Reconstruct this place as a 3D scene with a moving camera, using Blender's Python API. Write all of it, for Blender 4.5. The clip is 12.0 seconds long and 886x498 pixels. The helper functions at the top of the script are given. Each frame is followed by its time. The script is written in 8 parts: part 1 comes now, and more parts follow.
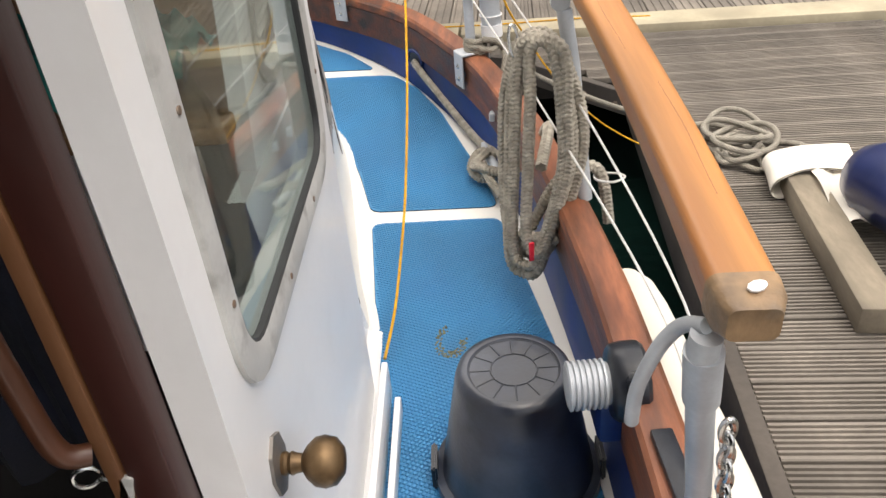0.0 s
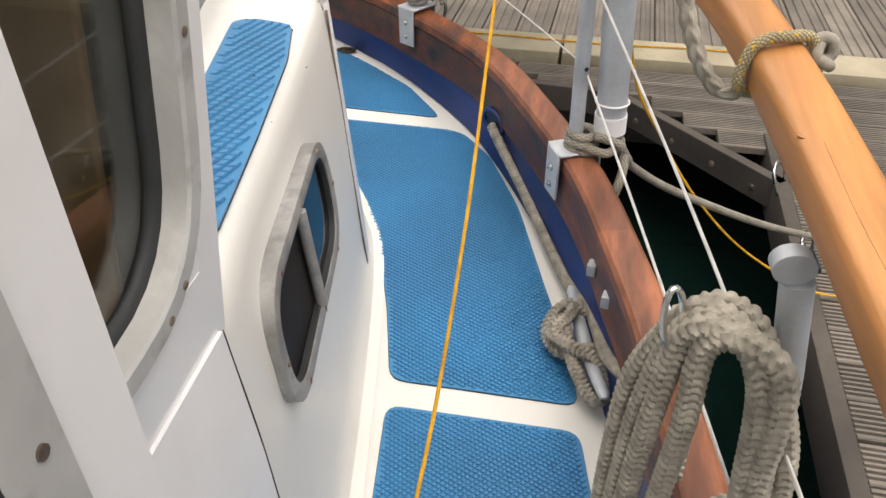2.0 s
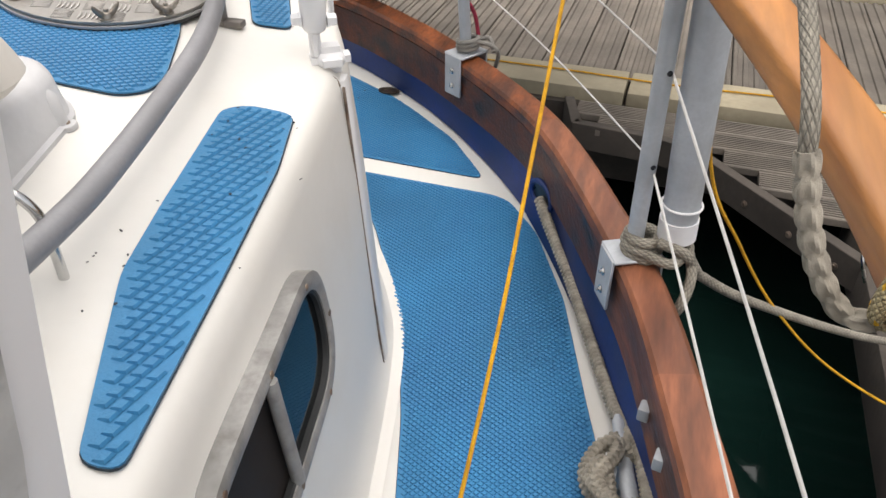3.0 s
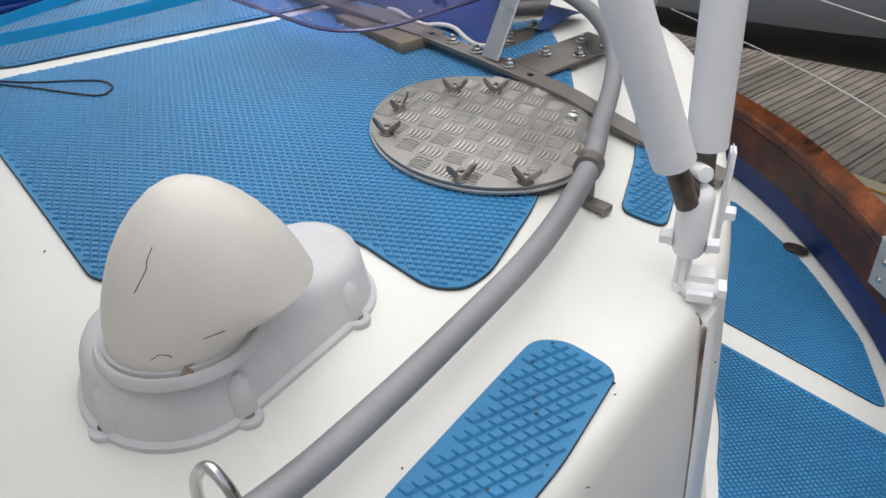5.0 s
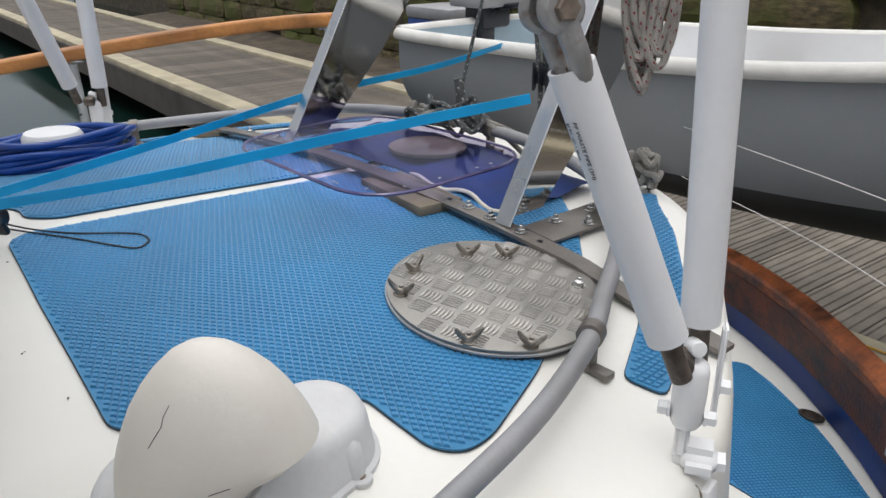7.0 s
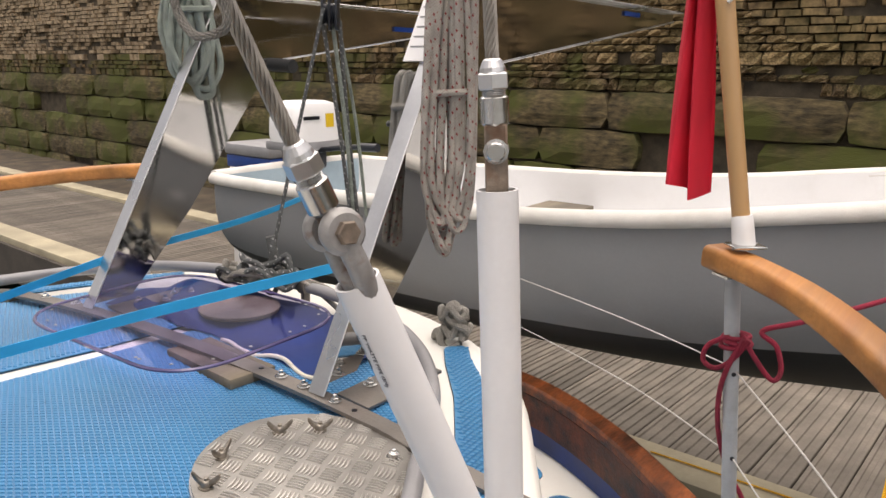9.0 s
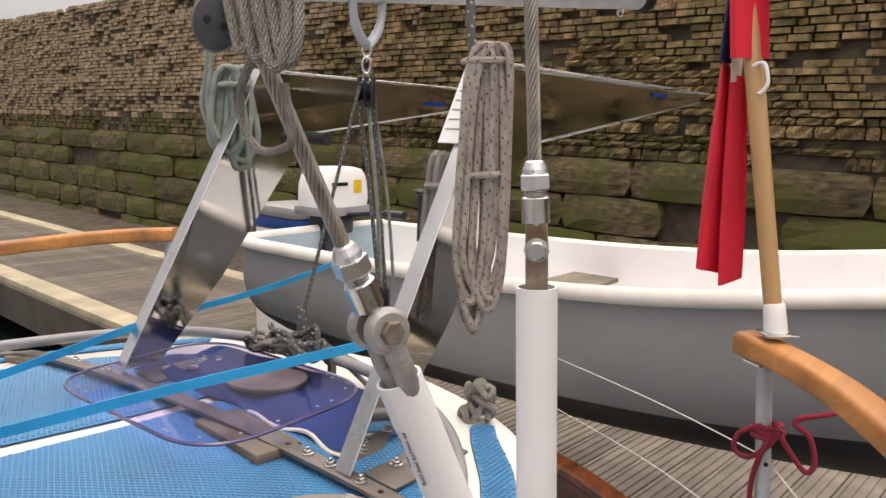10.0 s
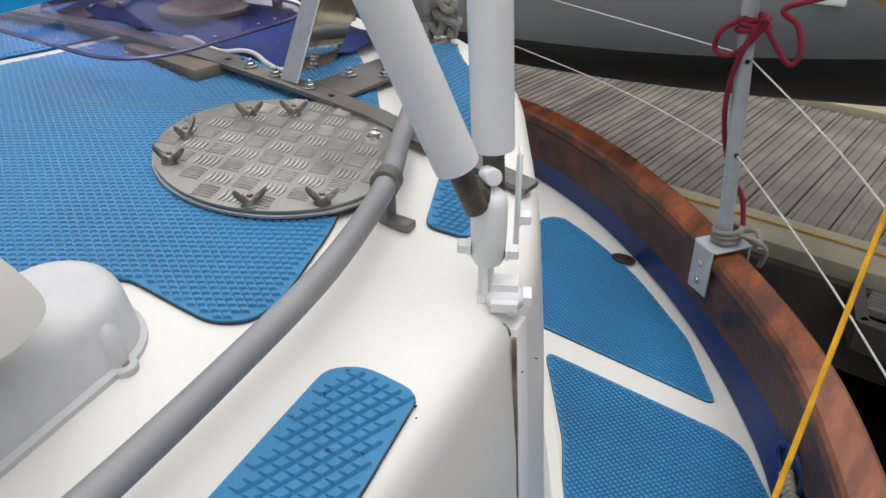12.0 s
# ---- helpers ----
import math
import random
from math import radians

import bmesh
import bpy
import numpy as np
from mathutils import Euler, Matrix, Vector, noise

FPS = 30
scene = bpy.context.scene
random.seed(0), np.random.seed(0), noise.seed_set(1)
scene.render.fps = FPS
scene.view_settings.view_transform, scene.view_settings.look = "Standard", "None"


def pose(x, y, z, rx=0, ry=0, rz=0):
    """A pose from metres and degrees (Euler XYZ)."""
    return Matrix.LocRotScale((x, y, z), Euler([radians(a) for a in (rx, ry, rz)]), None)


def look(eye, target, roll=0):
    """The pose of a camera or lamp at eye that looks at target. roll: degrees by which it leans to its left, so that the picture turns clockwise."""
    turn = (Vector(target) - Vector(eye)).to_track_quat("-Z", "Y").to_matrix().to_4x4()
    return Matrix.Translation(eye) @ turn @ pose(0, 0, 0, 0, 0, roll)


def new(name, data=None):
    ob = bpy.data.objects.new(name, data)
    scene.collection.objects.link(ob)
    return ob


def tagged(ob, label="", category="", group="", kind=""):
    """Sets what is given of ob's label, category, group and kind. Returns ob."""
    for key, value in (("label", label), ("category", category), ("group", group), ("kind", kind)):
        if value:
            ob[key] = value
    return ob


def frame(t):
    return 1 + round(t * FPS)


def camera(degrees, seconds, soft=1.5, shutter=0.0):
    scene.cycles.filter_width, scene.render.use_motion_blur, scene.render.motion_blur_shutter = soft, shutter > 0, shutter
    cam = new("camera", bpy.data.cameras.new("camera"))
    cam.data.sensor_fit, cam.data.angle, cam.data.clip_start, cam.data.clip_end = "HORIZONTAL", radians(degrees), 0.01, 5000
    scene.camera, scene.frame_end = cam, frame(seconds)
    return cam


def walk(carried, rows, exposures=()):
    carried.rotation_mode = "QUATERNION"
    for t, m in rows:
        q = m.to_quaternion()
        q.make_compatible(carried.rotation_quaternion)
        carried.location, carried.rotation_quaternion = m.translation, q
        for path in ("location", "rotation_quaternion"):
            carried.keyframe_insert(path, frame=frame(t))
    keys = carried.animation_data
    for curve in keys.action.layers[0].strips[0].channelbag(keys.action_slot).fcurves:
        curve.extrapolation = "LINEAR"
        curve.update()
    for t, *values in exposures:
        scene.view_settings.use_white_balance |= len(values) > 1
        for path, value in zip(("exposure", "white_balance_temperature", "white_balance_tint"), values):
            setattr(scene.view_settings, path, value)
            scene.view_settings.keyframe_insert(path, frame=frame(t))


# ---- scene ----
cam = camera(60.0, 12.0)
METRES, EYE, TILT, LEAN, TURN = 2.4, 1.23, -33.0, 4.6, 0.0
ROWS = [
    (0.0, 0.0, 0.0, 0.0, 0.0, 0.0, 0.0),
    (0.5, -0.0045, 0.1098, 0.0692, -0.06, -0.18, -2.57),
    (1.0, 0.0081, 0.2194, 0.1412, 1.75, -0.59, -5.32),
    (1.5, 0.0034, 0.2891, 0.1765, 3.49, -2.17, -6.62),
    (2.0, -0.0119, 0.3491, 0.2195, 5.06, -3.9, -8.3),
    (2.5, -0.0158, 0.4048, 0.2605, 7.44, -4.46, -10.6),
    (4.5, -0.0502, 0.5737, 0.4078, 26.08, -6.98, -18.81),
    (5.0, -0.0685, 0.5723, 0.413, 40.62, -11.84, -24.98),
    (5.5, -0.0757, 0.5549, 0.4048, 50.09, -14.9, -27.54),
    (6.0, -0.0708, 0.5501, 0.4104, 52.82, -12.61, -28.52),
    (6.5, -0.061, 0.5462, 0.4178, 50.14, -7.15, -28.27),
    (7.0, -0.0537, 0.5579, 0.4291, 42.75, -2.08, -26.8),
    (7.5, -0.0481, 0.566, 0.4427, 36.17, 2.21, -24.83),
    (9.5, -0.0505, 0.545, 0.4806, 28.98, 15.16, -23.36),
    (10.0, -0.0582, 0.535, 0.4814, 30.54, 16.37, -24.51),
    (10.5, -0.0521, 0.544, 0.4685, 31.36, 13.14, -24.78),
    (11.0, -0.0488, 0.5705, 0.4312, 31.63, 4.27, -25.6),
    (11.5, -0.0518, 0.5948, 0.4101, 32.61, -2.62, -25.17),
    (12.0, -0.0518, 0.6176, 0.4144, 29.15, -4.21, -21.63),
]
walk(cam, [(t, pose(0, 0, EYE, TILT, LEAN, TURN) @ pose(METRES * x, METRES * y, METRES * z, 90 + pitch, roll, yaw)) for t, x, y, z, yaw, pitch, roll in ROWS],
     [(0.0, 1.51, 7000, 12), (0.5, 1.31, 7000, 12), (1.0, 1.28, 7000, 12), (2.0, 1.19, 7000, 12), (2.5, 1.11, 6900, 12), (4.5, 0.71, 6400, 10), (6.5, 0.58, 6300, 9), (9.5, 1.04, 7350, 16), (10.5, 1.02, 7350, 16), (11.5, 0.68, 6350, 10), (12.0, 0.64, 6400, 10)])

# ---- sky, sun ----
world = bpy.data.worlds.new("overcast")
scene.world = world
world.use_nodes = True
wn = world.node_tree
sky = wn.nodes.new("ShaderNodeTexSky")
sky.sky_type, sky.sun_disc = "NISHITA", False
sky.sun_elevation, sky.sun_rotation = radians(68), radians(135)
sky.dust_density, sky.air_density = 4.0, 1.0
dull = wn.nodes.new("ShaderNodeHueSaturation")
dull.inputs["Saturation"].default_value = 0.3
wn.links.new(sky.outputs[0], dull.inputs["Color"])
wn.links.new(dull.outputs[0], wn.nodes["Background"].inputs[0])
wn.nodes["Background"].inputs[1].default_value = 0.095
sun = new("sun", bpy.data.lights.new("sun", "SUN"))
sun.data.energy, sun.data.angle, sun.data.color = 1.5, radians(85), (1.0, 0.975, 0.945)
sun.matrix_world = pose(0, 0, 20, 22, 0, 225)


# ---- materials ----
def material(name, colour, rough=0.5, metal=0.0, vary=0.12, scale=6.0, fine=120.0, bump=0.15, dirt=0.0, dirt_colour=(0.12, 0.1, 0.08), dirt_scale=3.0, spread=0.0, stretch=(1, 1, 1), coat=0.0):
    """A surface with broad and fine variation, stains and a fine relief, in object space (metres)."""
    m = bpy.data.materials.new(name)
    m.use_nodes = True
    n, l = m.node_tree.nodes, m.node_tree.links
    b = n["Principled BSDF"]
    co = n.new("ShaderNodeTexCoord")
    mp = n.new("ShaderNodeMapping")
    mp.inputs["Scale"].default_value = stretch
    l.new(co.outputs["Object"], mp.inputs[0])

    def noise_at(s, detail=4.0):
        t = n.new("ShaderNodeTexNoise")
        t.inputs["Scale"].default_value, t.inputs["Detail"].default_value = s, detail
        l.new(mp.outputs[0], t.inputs["Vector"])
        return t.outputs["Fac"]

    def mix(kind, fac, a, c):
        x = n.new("ShaderNodeMix")
        x.data_type, x.blend_type = "RGBA", kind
        for sock, v in ((x.inputs[0], fac), (x.inputs[6], a), (x.inputs[7], c)):
            if isinstance(v, bpy.types.NodeSocket):
                l.new(v, sock)
            else:
                sock.default_value = (*v, 1) if isinstance(v, tuple) else v
        return x.outputs[2]

    def ramp(v, lo, hi, a, c):
        r = n.new("ShaderNodeMapRange")
        for k, q in enumerate((lo, hi, a, c)):
            r.inputs[k + 1].default_value = q
        l.new(v, r.inputs[0])
        return r.outputs[0]

    broad, small = noise_at(scale), noise_at(fine, 6.0)
    dark = tuple(c * (1 - vary * 2) for c in colour)
    light = tuple(min(1, c * (1 + vary)) for c in colour)
    col = mix("MIX", ramp(broad, 0.3, 0.7, 0, 1), dark, light)
    col = mix("MIX", ramp(small, 0.35, 0.75, 0, 0.35), col, dark)
    if spread:
        info = n.new("ShaderNodeObjectInfo")
        hs = n.new("ShaderNodeHueSaturation")
        l.new(ramp(info.outputs["Random"], 0, 1, 1 - spread, 1 + spread), hs.inputs["Value"])
        l.new(col, hs.inputs["Color"])
        col = hs.outputs[0]
    if dirt:
        col = mix("MIX", ramp(noise_at(dirt_scale, 8.0), 0.52, 0.72, 0, dirt), col, dirt_colour)
    l.new(col, b.inputs["Base Color"])
    b.inputs["Metallic"].default_value = metal
    b.inputs["Coat Weight"].default_value = coat
    l.new(ramp(broad, 0.3, 0.7, max(0, rough - 0.08), min(1, rough + 0.08)), b.inputs["Roughness"])
    if bump:
        bp = n.new("ShaderNodeBump")
        bp.inputs["Strength"].default_value, bp.inputs["Distance"].default_value = bump, 0.004
        l.new(small, bp.inputs["Height"])
        l.new(bp.outputs[0], b.inputs["Normal"])
    return m


def rope_material(name, colour, fleck=None, pitch=0.012, dirt=0.3, strength=0.9):
    """Braided rope: crossing diagonal strands on the tube's own length and girth."""
    m = material(name, colour, 0.9, 0, 0.18, 30, 500, 0, dirt, tuple(c * 0.35 for c in colour), 14)
    n, l = m.node_tree.nodes, m.node_tree.links
    b = n["Principled BSDF"]
    uv = n.new("ShaderNodeUVMap")
    sep = n.new("ShaderNodeSeparateXYZ")
    l.new(uv.outputs[0], sep.inputs[0])

    def f(op, a, c=None):
        x = n.new("ShaderNodeMath")
        x.operation = op
        for sock, v in zip(x.inputs, (a, c)):
            if isinstance(v, bpy.types.NodeSocket):
                l.new(v, sock)
            elif v is not None:
                sock.default_value = v
        return x.outputs[0]

    along, round_ = f("MULTIPLY", sep.outputs[0], 6.2832 / pitch), f("MULTIPLY", sep.outputs[1], 6.2832 * 4)
    one, two = f("SINE", f("ADD", along, round_)), f("SINE", f("SUBTRACT", along, round_))
    over = f("MULTIPLY", one, two)
    height = f("ADD", f("MULTIPLY", f("ABSOLUTE", over), 0.7), f("MULTIPLY", f("SINE", f("MULTIPLY", f("ADD", along, round_), 5.0)), 0.08))
    bp = n.new("ShaderNodeBump")
    bp.inputs["Strength"].default_value, bp.inputs["Distance"].default_value = strength, 0.003
    l.new(height, bp.inputs["Height"])
    l.new(bp.outputs[0], b.inputs["Normal"])
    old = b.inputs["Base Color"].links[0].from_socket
    # creases between the strands darkened: their shade goes into the base colour
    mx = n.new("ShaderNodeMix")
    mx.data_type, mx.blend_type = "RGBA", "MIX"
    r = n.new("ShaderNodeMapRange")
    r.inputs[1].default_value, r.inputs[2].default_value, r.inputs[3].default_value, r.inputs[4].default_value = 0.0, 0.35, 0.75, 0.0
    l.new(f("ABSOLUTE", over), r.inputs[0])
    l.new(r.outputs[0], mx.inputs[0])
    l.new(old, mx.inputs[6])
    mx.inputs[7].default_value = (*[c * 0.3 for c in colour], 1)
    out = mx.outputs[2]
    if fleck:
        ck = n.new("ShaderNodeMix")
        ck.data_type = "RGBA"
        tick = f("MULTIPLY", f("GREATER_THAN", f("SINE", f("ADD", f("MULTIPLY", along, 0.5), f("MULTIPLY", round_, 0.5))), 0.75), f("GREATER_THAN", f("SINE", f("SUBTRACT", f("MULTIPLY", along, 0.25), f("MULTIPLY", round_, 0.75))), 0.6))
        l.new(tick, ck.inputs[0])
        l.new(out, ck.inputs[6])
        ck.inputs[7].default_value = (*fleck, 1)
        out = ck.outputs[2]
    l.new(out, b.inputs["Base Color"])
    return m


def glass_material(name, tint, rough=0.02, ior=1.45):
    m = bpy.data.materials.new(name)
    m.use_nodes = True
    b = m.node_tree.nodes["Principled BSDF"]
    b.inputs["Base Color"].default_value = (*tint, 1)
    b.inputs["Transmission Weight"].default_value, b.inputs["Roughness"].default_value, b.inputs["IOR"].default_value = 1.0, rough, ior
    return m


GEL = material("cream_gelcoat", (0.765, 0.75, 0.7), 0.45, 0, 0.03, 2.0, 60, 0.04, 0.12, (0.6, 0.5, 0.34), 5.0, coat=0.12)
PAINT = material("white_paint", (0.82, 0.82, 0.82), 0.35, 0, 0.03, 3.0, 80, 0.06, 0.1, (0.5, 0.46, 0.4), 9.0, coat=0.2)
BLUE = material("blue_bulwark_paint", (0.004, 0.03, 0.165), 0.5, 0, 0.25, 5.0, 90, 0.1, 0.2, (0.02, 0.04, 0.12), 8.0)
MAT = material("blue_deck_rubber", (0.032, 0.225, 0.45), 0.55, 0, 0.12, 3.0, 300, 0.25, 0.3, (0.03, 0.17, 0.4), 4.0)
MAT.node_tree.nodes["Principled BSDF"].inputs["Sheen Weight"].default_value = 0.4
MAT.node_tree.nodes["Principled BSDF"].inputs["Sheen Roughness"].default_value = 0.4
# aft copies of the woods below, the dinghy's shade put into the colour
WOODSHADE = material("shaded_bulwark_wood", (0.1, 0.027, 0.009), 0.5, 0, 0.5, 18.0, 130, 0.5, 0.8, (0.03, 0.011, 0.007), 16.0, 0.2, (1, 0.3, 1), 0.05)
CAPSHADE = material("shaded_capping_wood", (0.19, 0.052, 0.014), 0.5, 0, 0.5, 20.0, 140, 0.5, 0.8, (0.06, 0.02, 0.01), 18.0, 0.15, (1, 0.3, 1), 0.05)
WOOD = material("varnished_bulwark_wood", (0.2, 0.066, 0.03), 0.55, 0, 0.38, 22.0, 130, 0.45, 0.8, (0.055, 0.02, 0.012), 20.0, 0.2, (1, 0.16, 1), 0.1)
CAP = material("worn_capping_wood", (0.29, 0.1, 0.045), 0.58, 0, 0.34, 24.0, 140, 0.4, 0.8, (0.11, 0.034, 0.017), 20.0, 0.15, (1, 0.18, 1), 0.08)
PINE = material("varnished_rail_wood", (0.52, 0.225, 0.064), 0.5, 0, 0.3, 9.0, 110, 0.25, 0.5, (0.33, 0.11, 0.03), 22.0, 0.08, (1, 0.05, 1), 0.08)
RAILEND = material("bare_brown_wood", (0.3, 0.19, 0.1), 0.6, 0, 0.35, 16, 80, 0.5, 0.7, (0.15, 0.12, 0.09), 22, coat=0.1)
WORN = material("bare_grey_wood", (0.22, 0.185, 0.135), 0.8, 0, 0.25, 8.0, 70, 0.4, 0.4, (0.12, 0.1, 0.07), 14, stretch=(1, 0.3, 1))
MAHOG = material("dark_mahogany", (0.042, 0.01, 0.007), 0.45, 0, 0.3, 6.0, 60, 0.1, stretch=(1, 1, 0.2), coat=0.1)
OAK = material("edge_wood", (0.2, 0.085, 0.034), 0.6, 0, 0.2, 8.0, 80, 0.2, stretch=(1, 1, 0.15))
TEAKDK = material("dock_board", (0.18, 0.158, 0.132), 0.85, 0, 0.2, 4.0, 50, 0.4, 0.3, (0.15, 0.12, 0.09), 3.0, 0.2)
KERB = material("dock_kerb_wood", (0.42, 0.37, 0.26), 0.85, 0, 0.15, 3.0, 40, 0.4, 0.3, (0.24, 0.2, 0.14), 2.0, 0.1)
DKEDGE = material("dock_fascia_wood", (0.085, 0.072, 0.06), 0.85, 0, 0.25, 3.0, 40, 0.4, 0.3, (0.07, 0.06, 0.05), 3.0)
ALU = material("grey_aluminium", (0.42, 0.42, 0.42), 0.45, 0.5, 0.15, 12.0, 200, 0.08, 0.3, (0.2, 0.2, 0.2), 16)
GREYPAINT = material("grey_tube_paint", (0.3, 0.3, 0.31), 0.5, 0.15, 0.1, 8.0, 200, 0.08, 0.2, (0.2, 0.19, 0.18), 12)
GALV = material("galvanised_post", (0.5, 0.53, 0.56), 0.5, 0.3, 0.12, 10.0, 150, 0.08, 0.2, (0.3, 0.3, 0.3), 12)
PLATE = material("chequer_plate", (0.35, 0.335, 0.31), 0.5, 0.6, 0.14, 10.0, 200, 0.08, 0.3, (0.15, 0.13, 0.1), 10)
# paler than the plate: the light the raised bars catch, put into colour
TREAD = material("lit_tread_metal", (0.58, 0.555, 0.52), 0.4, 0.65, 0.14, 10.0, 200, 0.05)
STEEL = material("stainless_steel", (0.62, 0.62, 0.61), 0.22, 1.0, 0.1, 12.0, 150, 0.03, 0.2, (0.35, 0.28, 0.22), 20)
MIRROR = material("polished_stainless", (0.62, 0.61, 0.59), 0.07, 1.0, 0.05, 4.0, 100, 0.01)
BRUSH = material("brushed_stainless", (0.7, 0.7, 0.7), 0.3, 1.0, 0.08, 6.0, 120, 0.03)
RUST = material("rusty_steel", (0.3, 0.24, 0.19), 0.55, 0.6, 0.3, 30, 200, 0.3, 0.7, (0.22, 0.1, 0.05), 24)
BAR = material("worn_flat_bar", (0.24, 0.22, 0.2), 0.45, 0.6, 0.2, 10, 160, 0.15, 0.4, (0.14, 0.11, 0.09), 10)
VENT = material("old_white_plastic", (0.78, 0.74, 0.67), 0.5, 0, 0.05, 6.0, 120, 0.12, 0.3, (0.6, 0.55, 0.49), 9.0)
VENTG = material("grey_white_plastic", (0.6, 0.6, 0.6), 0.5, 0, 0.05, 8.0, 120, 0.1, 0.25, (0.42, 0.41, 0.4), 12)
PVC = material("white_plastic_pipe", (0.78, 0.78, 0.79), 0.4, 0, 0.03, 8.0, 120, 0.04, 0.15, (0.55, 0.52, 0.5), 10)
BLACK = material("black_plastic", (0.011, 0.014, 0.021), 0.33, 0, 0.3, 14.0, 160, 0.1, 0.3, (0.03, 0.032, 0.04), 12)
RUBBER = material("dark_rubber", (0.028, 0.03, 0.031), 0.6, 0, 0.2, 20, 200, 0.1)
REVEAL = material("pale_grey_reveal_paint", (0.58, 0.57, 0.54), 0.5, 0, 0.12, 8, 120, 0.1, 0.4, (0.3, 0.27, 0.22), 12)
PORTF = material("dull_port_alloy", (0.36, 0.355, 0.34), 0.45, 0.2, 0.2, 14, 160, 0.12, 0.5, (0.12, 0.11, 0.1), 30)
GASKET = material("grey_frame_alloy", (0.52, 0.52, 0.5), 0.5, 0.0, 0.12, 10, 160, 0.12, 0.55, (0.14, 0.13, 0.115), 26)
SCUFF = material("scuffed_dark_plastic", (0.045, 0.05, 0.06), 0.5, 0, 0.2, 20, 160, 0.1)
BRASS = material("old_brass", (0.17, 0.105, 0.05), 0.4, 0.7, 0.3, 30, 150, 0.1, 0.4, (0.1, 0.07, 0.04), 30)
STRAND = material("weathered_strand", (0.4, 0.365, 0.3), 0.95, 0, 0.2, 40, 900, 0.4, 0.4, (0.17, 0.155, 0.12), 25)
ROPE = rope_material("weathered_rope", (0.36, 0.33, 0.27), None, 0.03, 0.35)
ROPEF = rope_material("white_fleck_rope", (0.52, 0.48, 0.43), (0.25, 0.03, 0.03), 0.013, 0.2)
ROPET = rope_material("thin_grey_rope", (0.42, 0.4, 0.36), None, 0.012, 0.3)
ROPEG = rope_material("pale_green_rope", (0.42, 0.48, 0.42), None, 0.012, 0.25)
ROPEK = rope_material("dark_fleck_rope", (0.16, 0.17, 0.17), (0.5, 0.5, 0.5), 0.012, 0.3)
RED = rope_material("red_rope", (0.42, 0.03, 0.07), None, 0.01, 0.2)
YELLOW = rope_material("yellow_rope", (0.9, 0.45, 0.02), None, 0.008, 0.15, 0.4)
STRAP = material("blue_strap", (0.002, 0.36, 0.72), 0.5, 0, 0.08, 8, 400, 0.15)
HOSE = material("blue_hose", (0.01, 0.06, 0.3), 0.35, 0, 0.15, 8, 100, 0.05)
FLAG = material("red_flag_cloth", (0.675, 0.016, 0.041), 0.8, 0, 0.1, 6, 500, 0.15)
NAVY = material("navy_flag_cloth", (0.01, 0.012, 0.06), 0.8, 0, 0.1, 6, 500, 0.15)
JACKET = material("navy_cloth", (0.006, 0.009, 0.022), 0.9, 0, 0.3, 10, 300, 0.3)
CLOTHW = material("white_cloth", (0.68, 0.64, 0.56), 0.85, 0, 0.06, 5, 300, 0.2, 0.2, (0.45, 0.4, 0.33), 5)
WATER = material("dark_water", (0.006, 0.022, 0.018), 0.06, 0, 0.3, 0.6, 5.0, 0.35)
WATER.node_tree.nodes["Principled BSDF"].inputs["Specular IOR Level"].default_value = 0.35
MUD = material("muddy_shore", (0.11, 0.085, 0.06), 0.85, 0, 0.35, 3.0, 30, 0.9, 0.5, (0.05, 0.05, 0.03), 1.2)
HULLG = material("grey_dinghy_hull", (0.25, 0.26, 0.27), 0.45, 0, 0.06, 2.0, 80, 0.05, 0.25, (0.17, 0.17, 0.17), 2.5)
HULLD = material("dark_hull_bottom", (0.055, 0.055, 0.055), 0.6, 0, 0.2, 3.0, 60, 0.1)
CANVAS = material("cream_gunwale_webbing", (0.72, 0.705, 0.665), 0.85, 0, 0.08, 8.0, 260, 0.35, 0.25, (0.4, 0.37, 0.3), 6)
# near-black: the gloom of unlit interiors put into the colour
DARK = material("unlit_inside_black", (0.012, 0.009, 0.008), 0.7, 0, 0.3, 4, 50, 0.05)
GLASS = glass_material("window_glass", (0.75, 0.85, 0.82))
ACRYL = glass_material("purple_tinted_acrylic", (0.66, 0.63, 0.82), 0.02, 1.03)
ACRYLE = material("purple_acrylic_edge", (0.12, 0.1, 0.22), 0.2, 0, 0.2, 9, 90, 0.02, coat=0.5)
LINING = material("brown_cabin_lining", (0.3, 0.16, 0.075), 0.5, 0, 0.35, 5, 50, 0.05, 0.5, (0.1, 0.05, 0.025), 3.0, stretch=(1, 1, 0.2))
ACRYL.node_tree.nodes["Principled BSDF"].inputs["Coat Weight"].default_value = 0.35


# ---- building helpers ----
def bm_new():
    return bmesh.new()


def link(name, bm, mat, parent=None, label="", smooth=True, angle=40):
    me = bpy.data.meshes.new(name)
    bm.normal_update()
    for f in bm.faces:
        f.smooth = smooth
    if smooth:
        lim = radians(angle)
        for e in bm.edges:
            if len(e.link_faces) == 2 and e.calc_face_angle(0) > lim:
                e.smooth = False
    bm.to_mesh(me)
    bm.free()
    me.materials.append(mat)
    ob = new(name, me)
    if parent is not None:
        ob.parent = parent
        if parent.parent is None:
            ob.matrix_parent_inverse = parent.matrix_basis.inverted()
    if label:
        tagged(ob, label)
    return ob


part = link


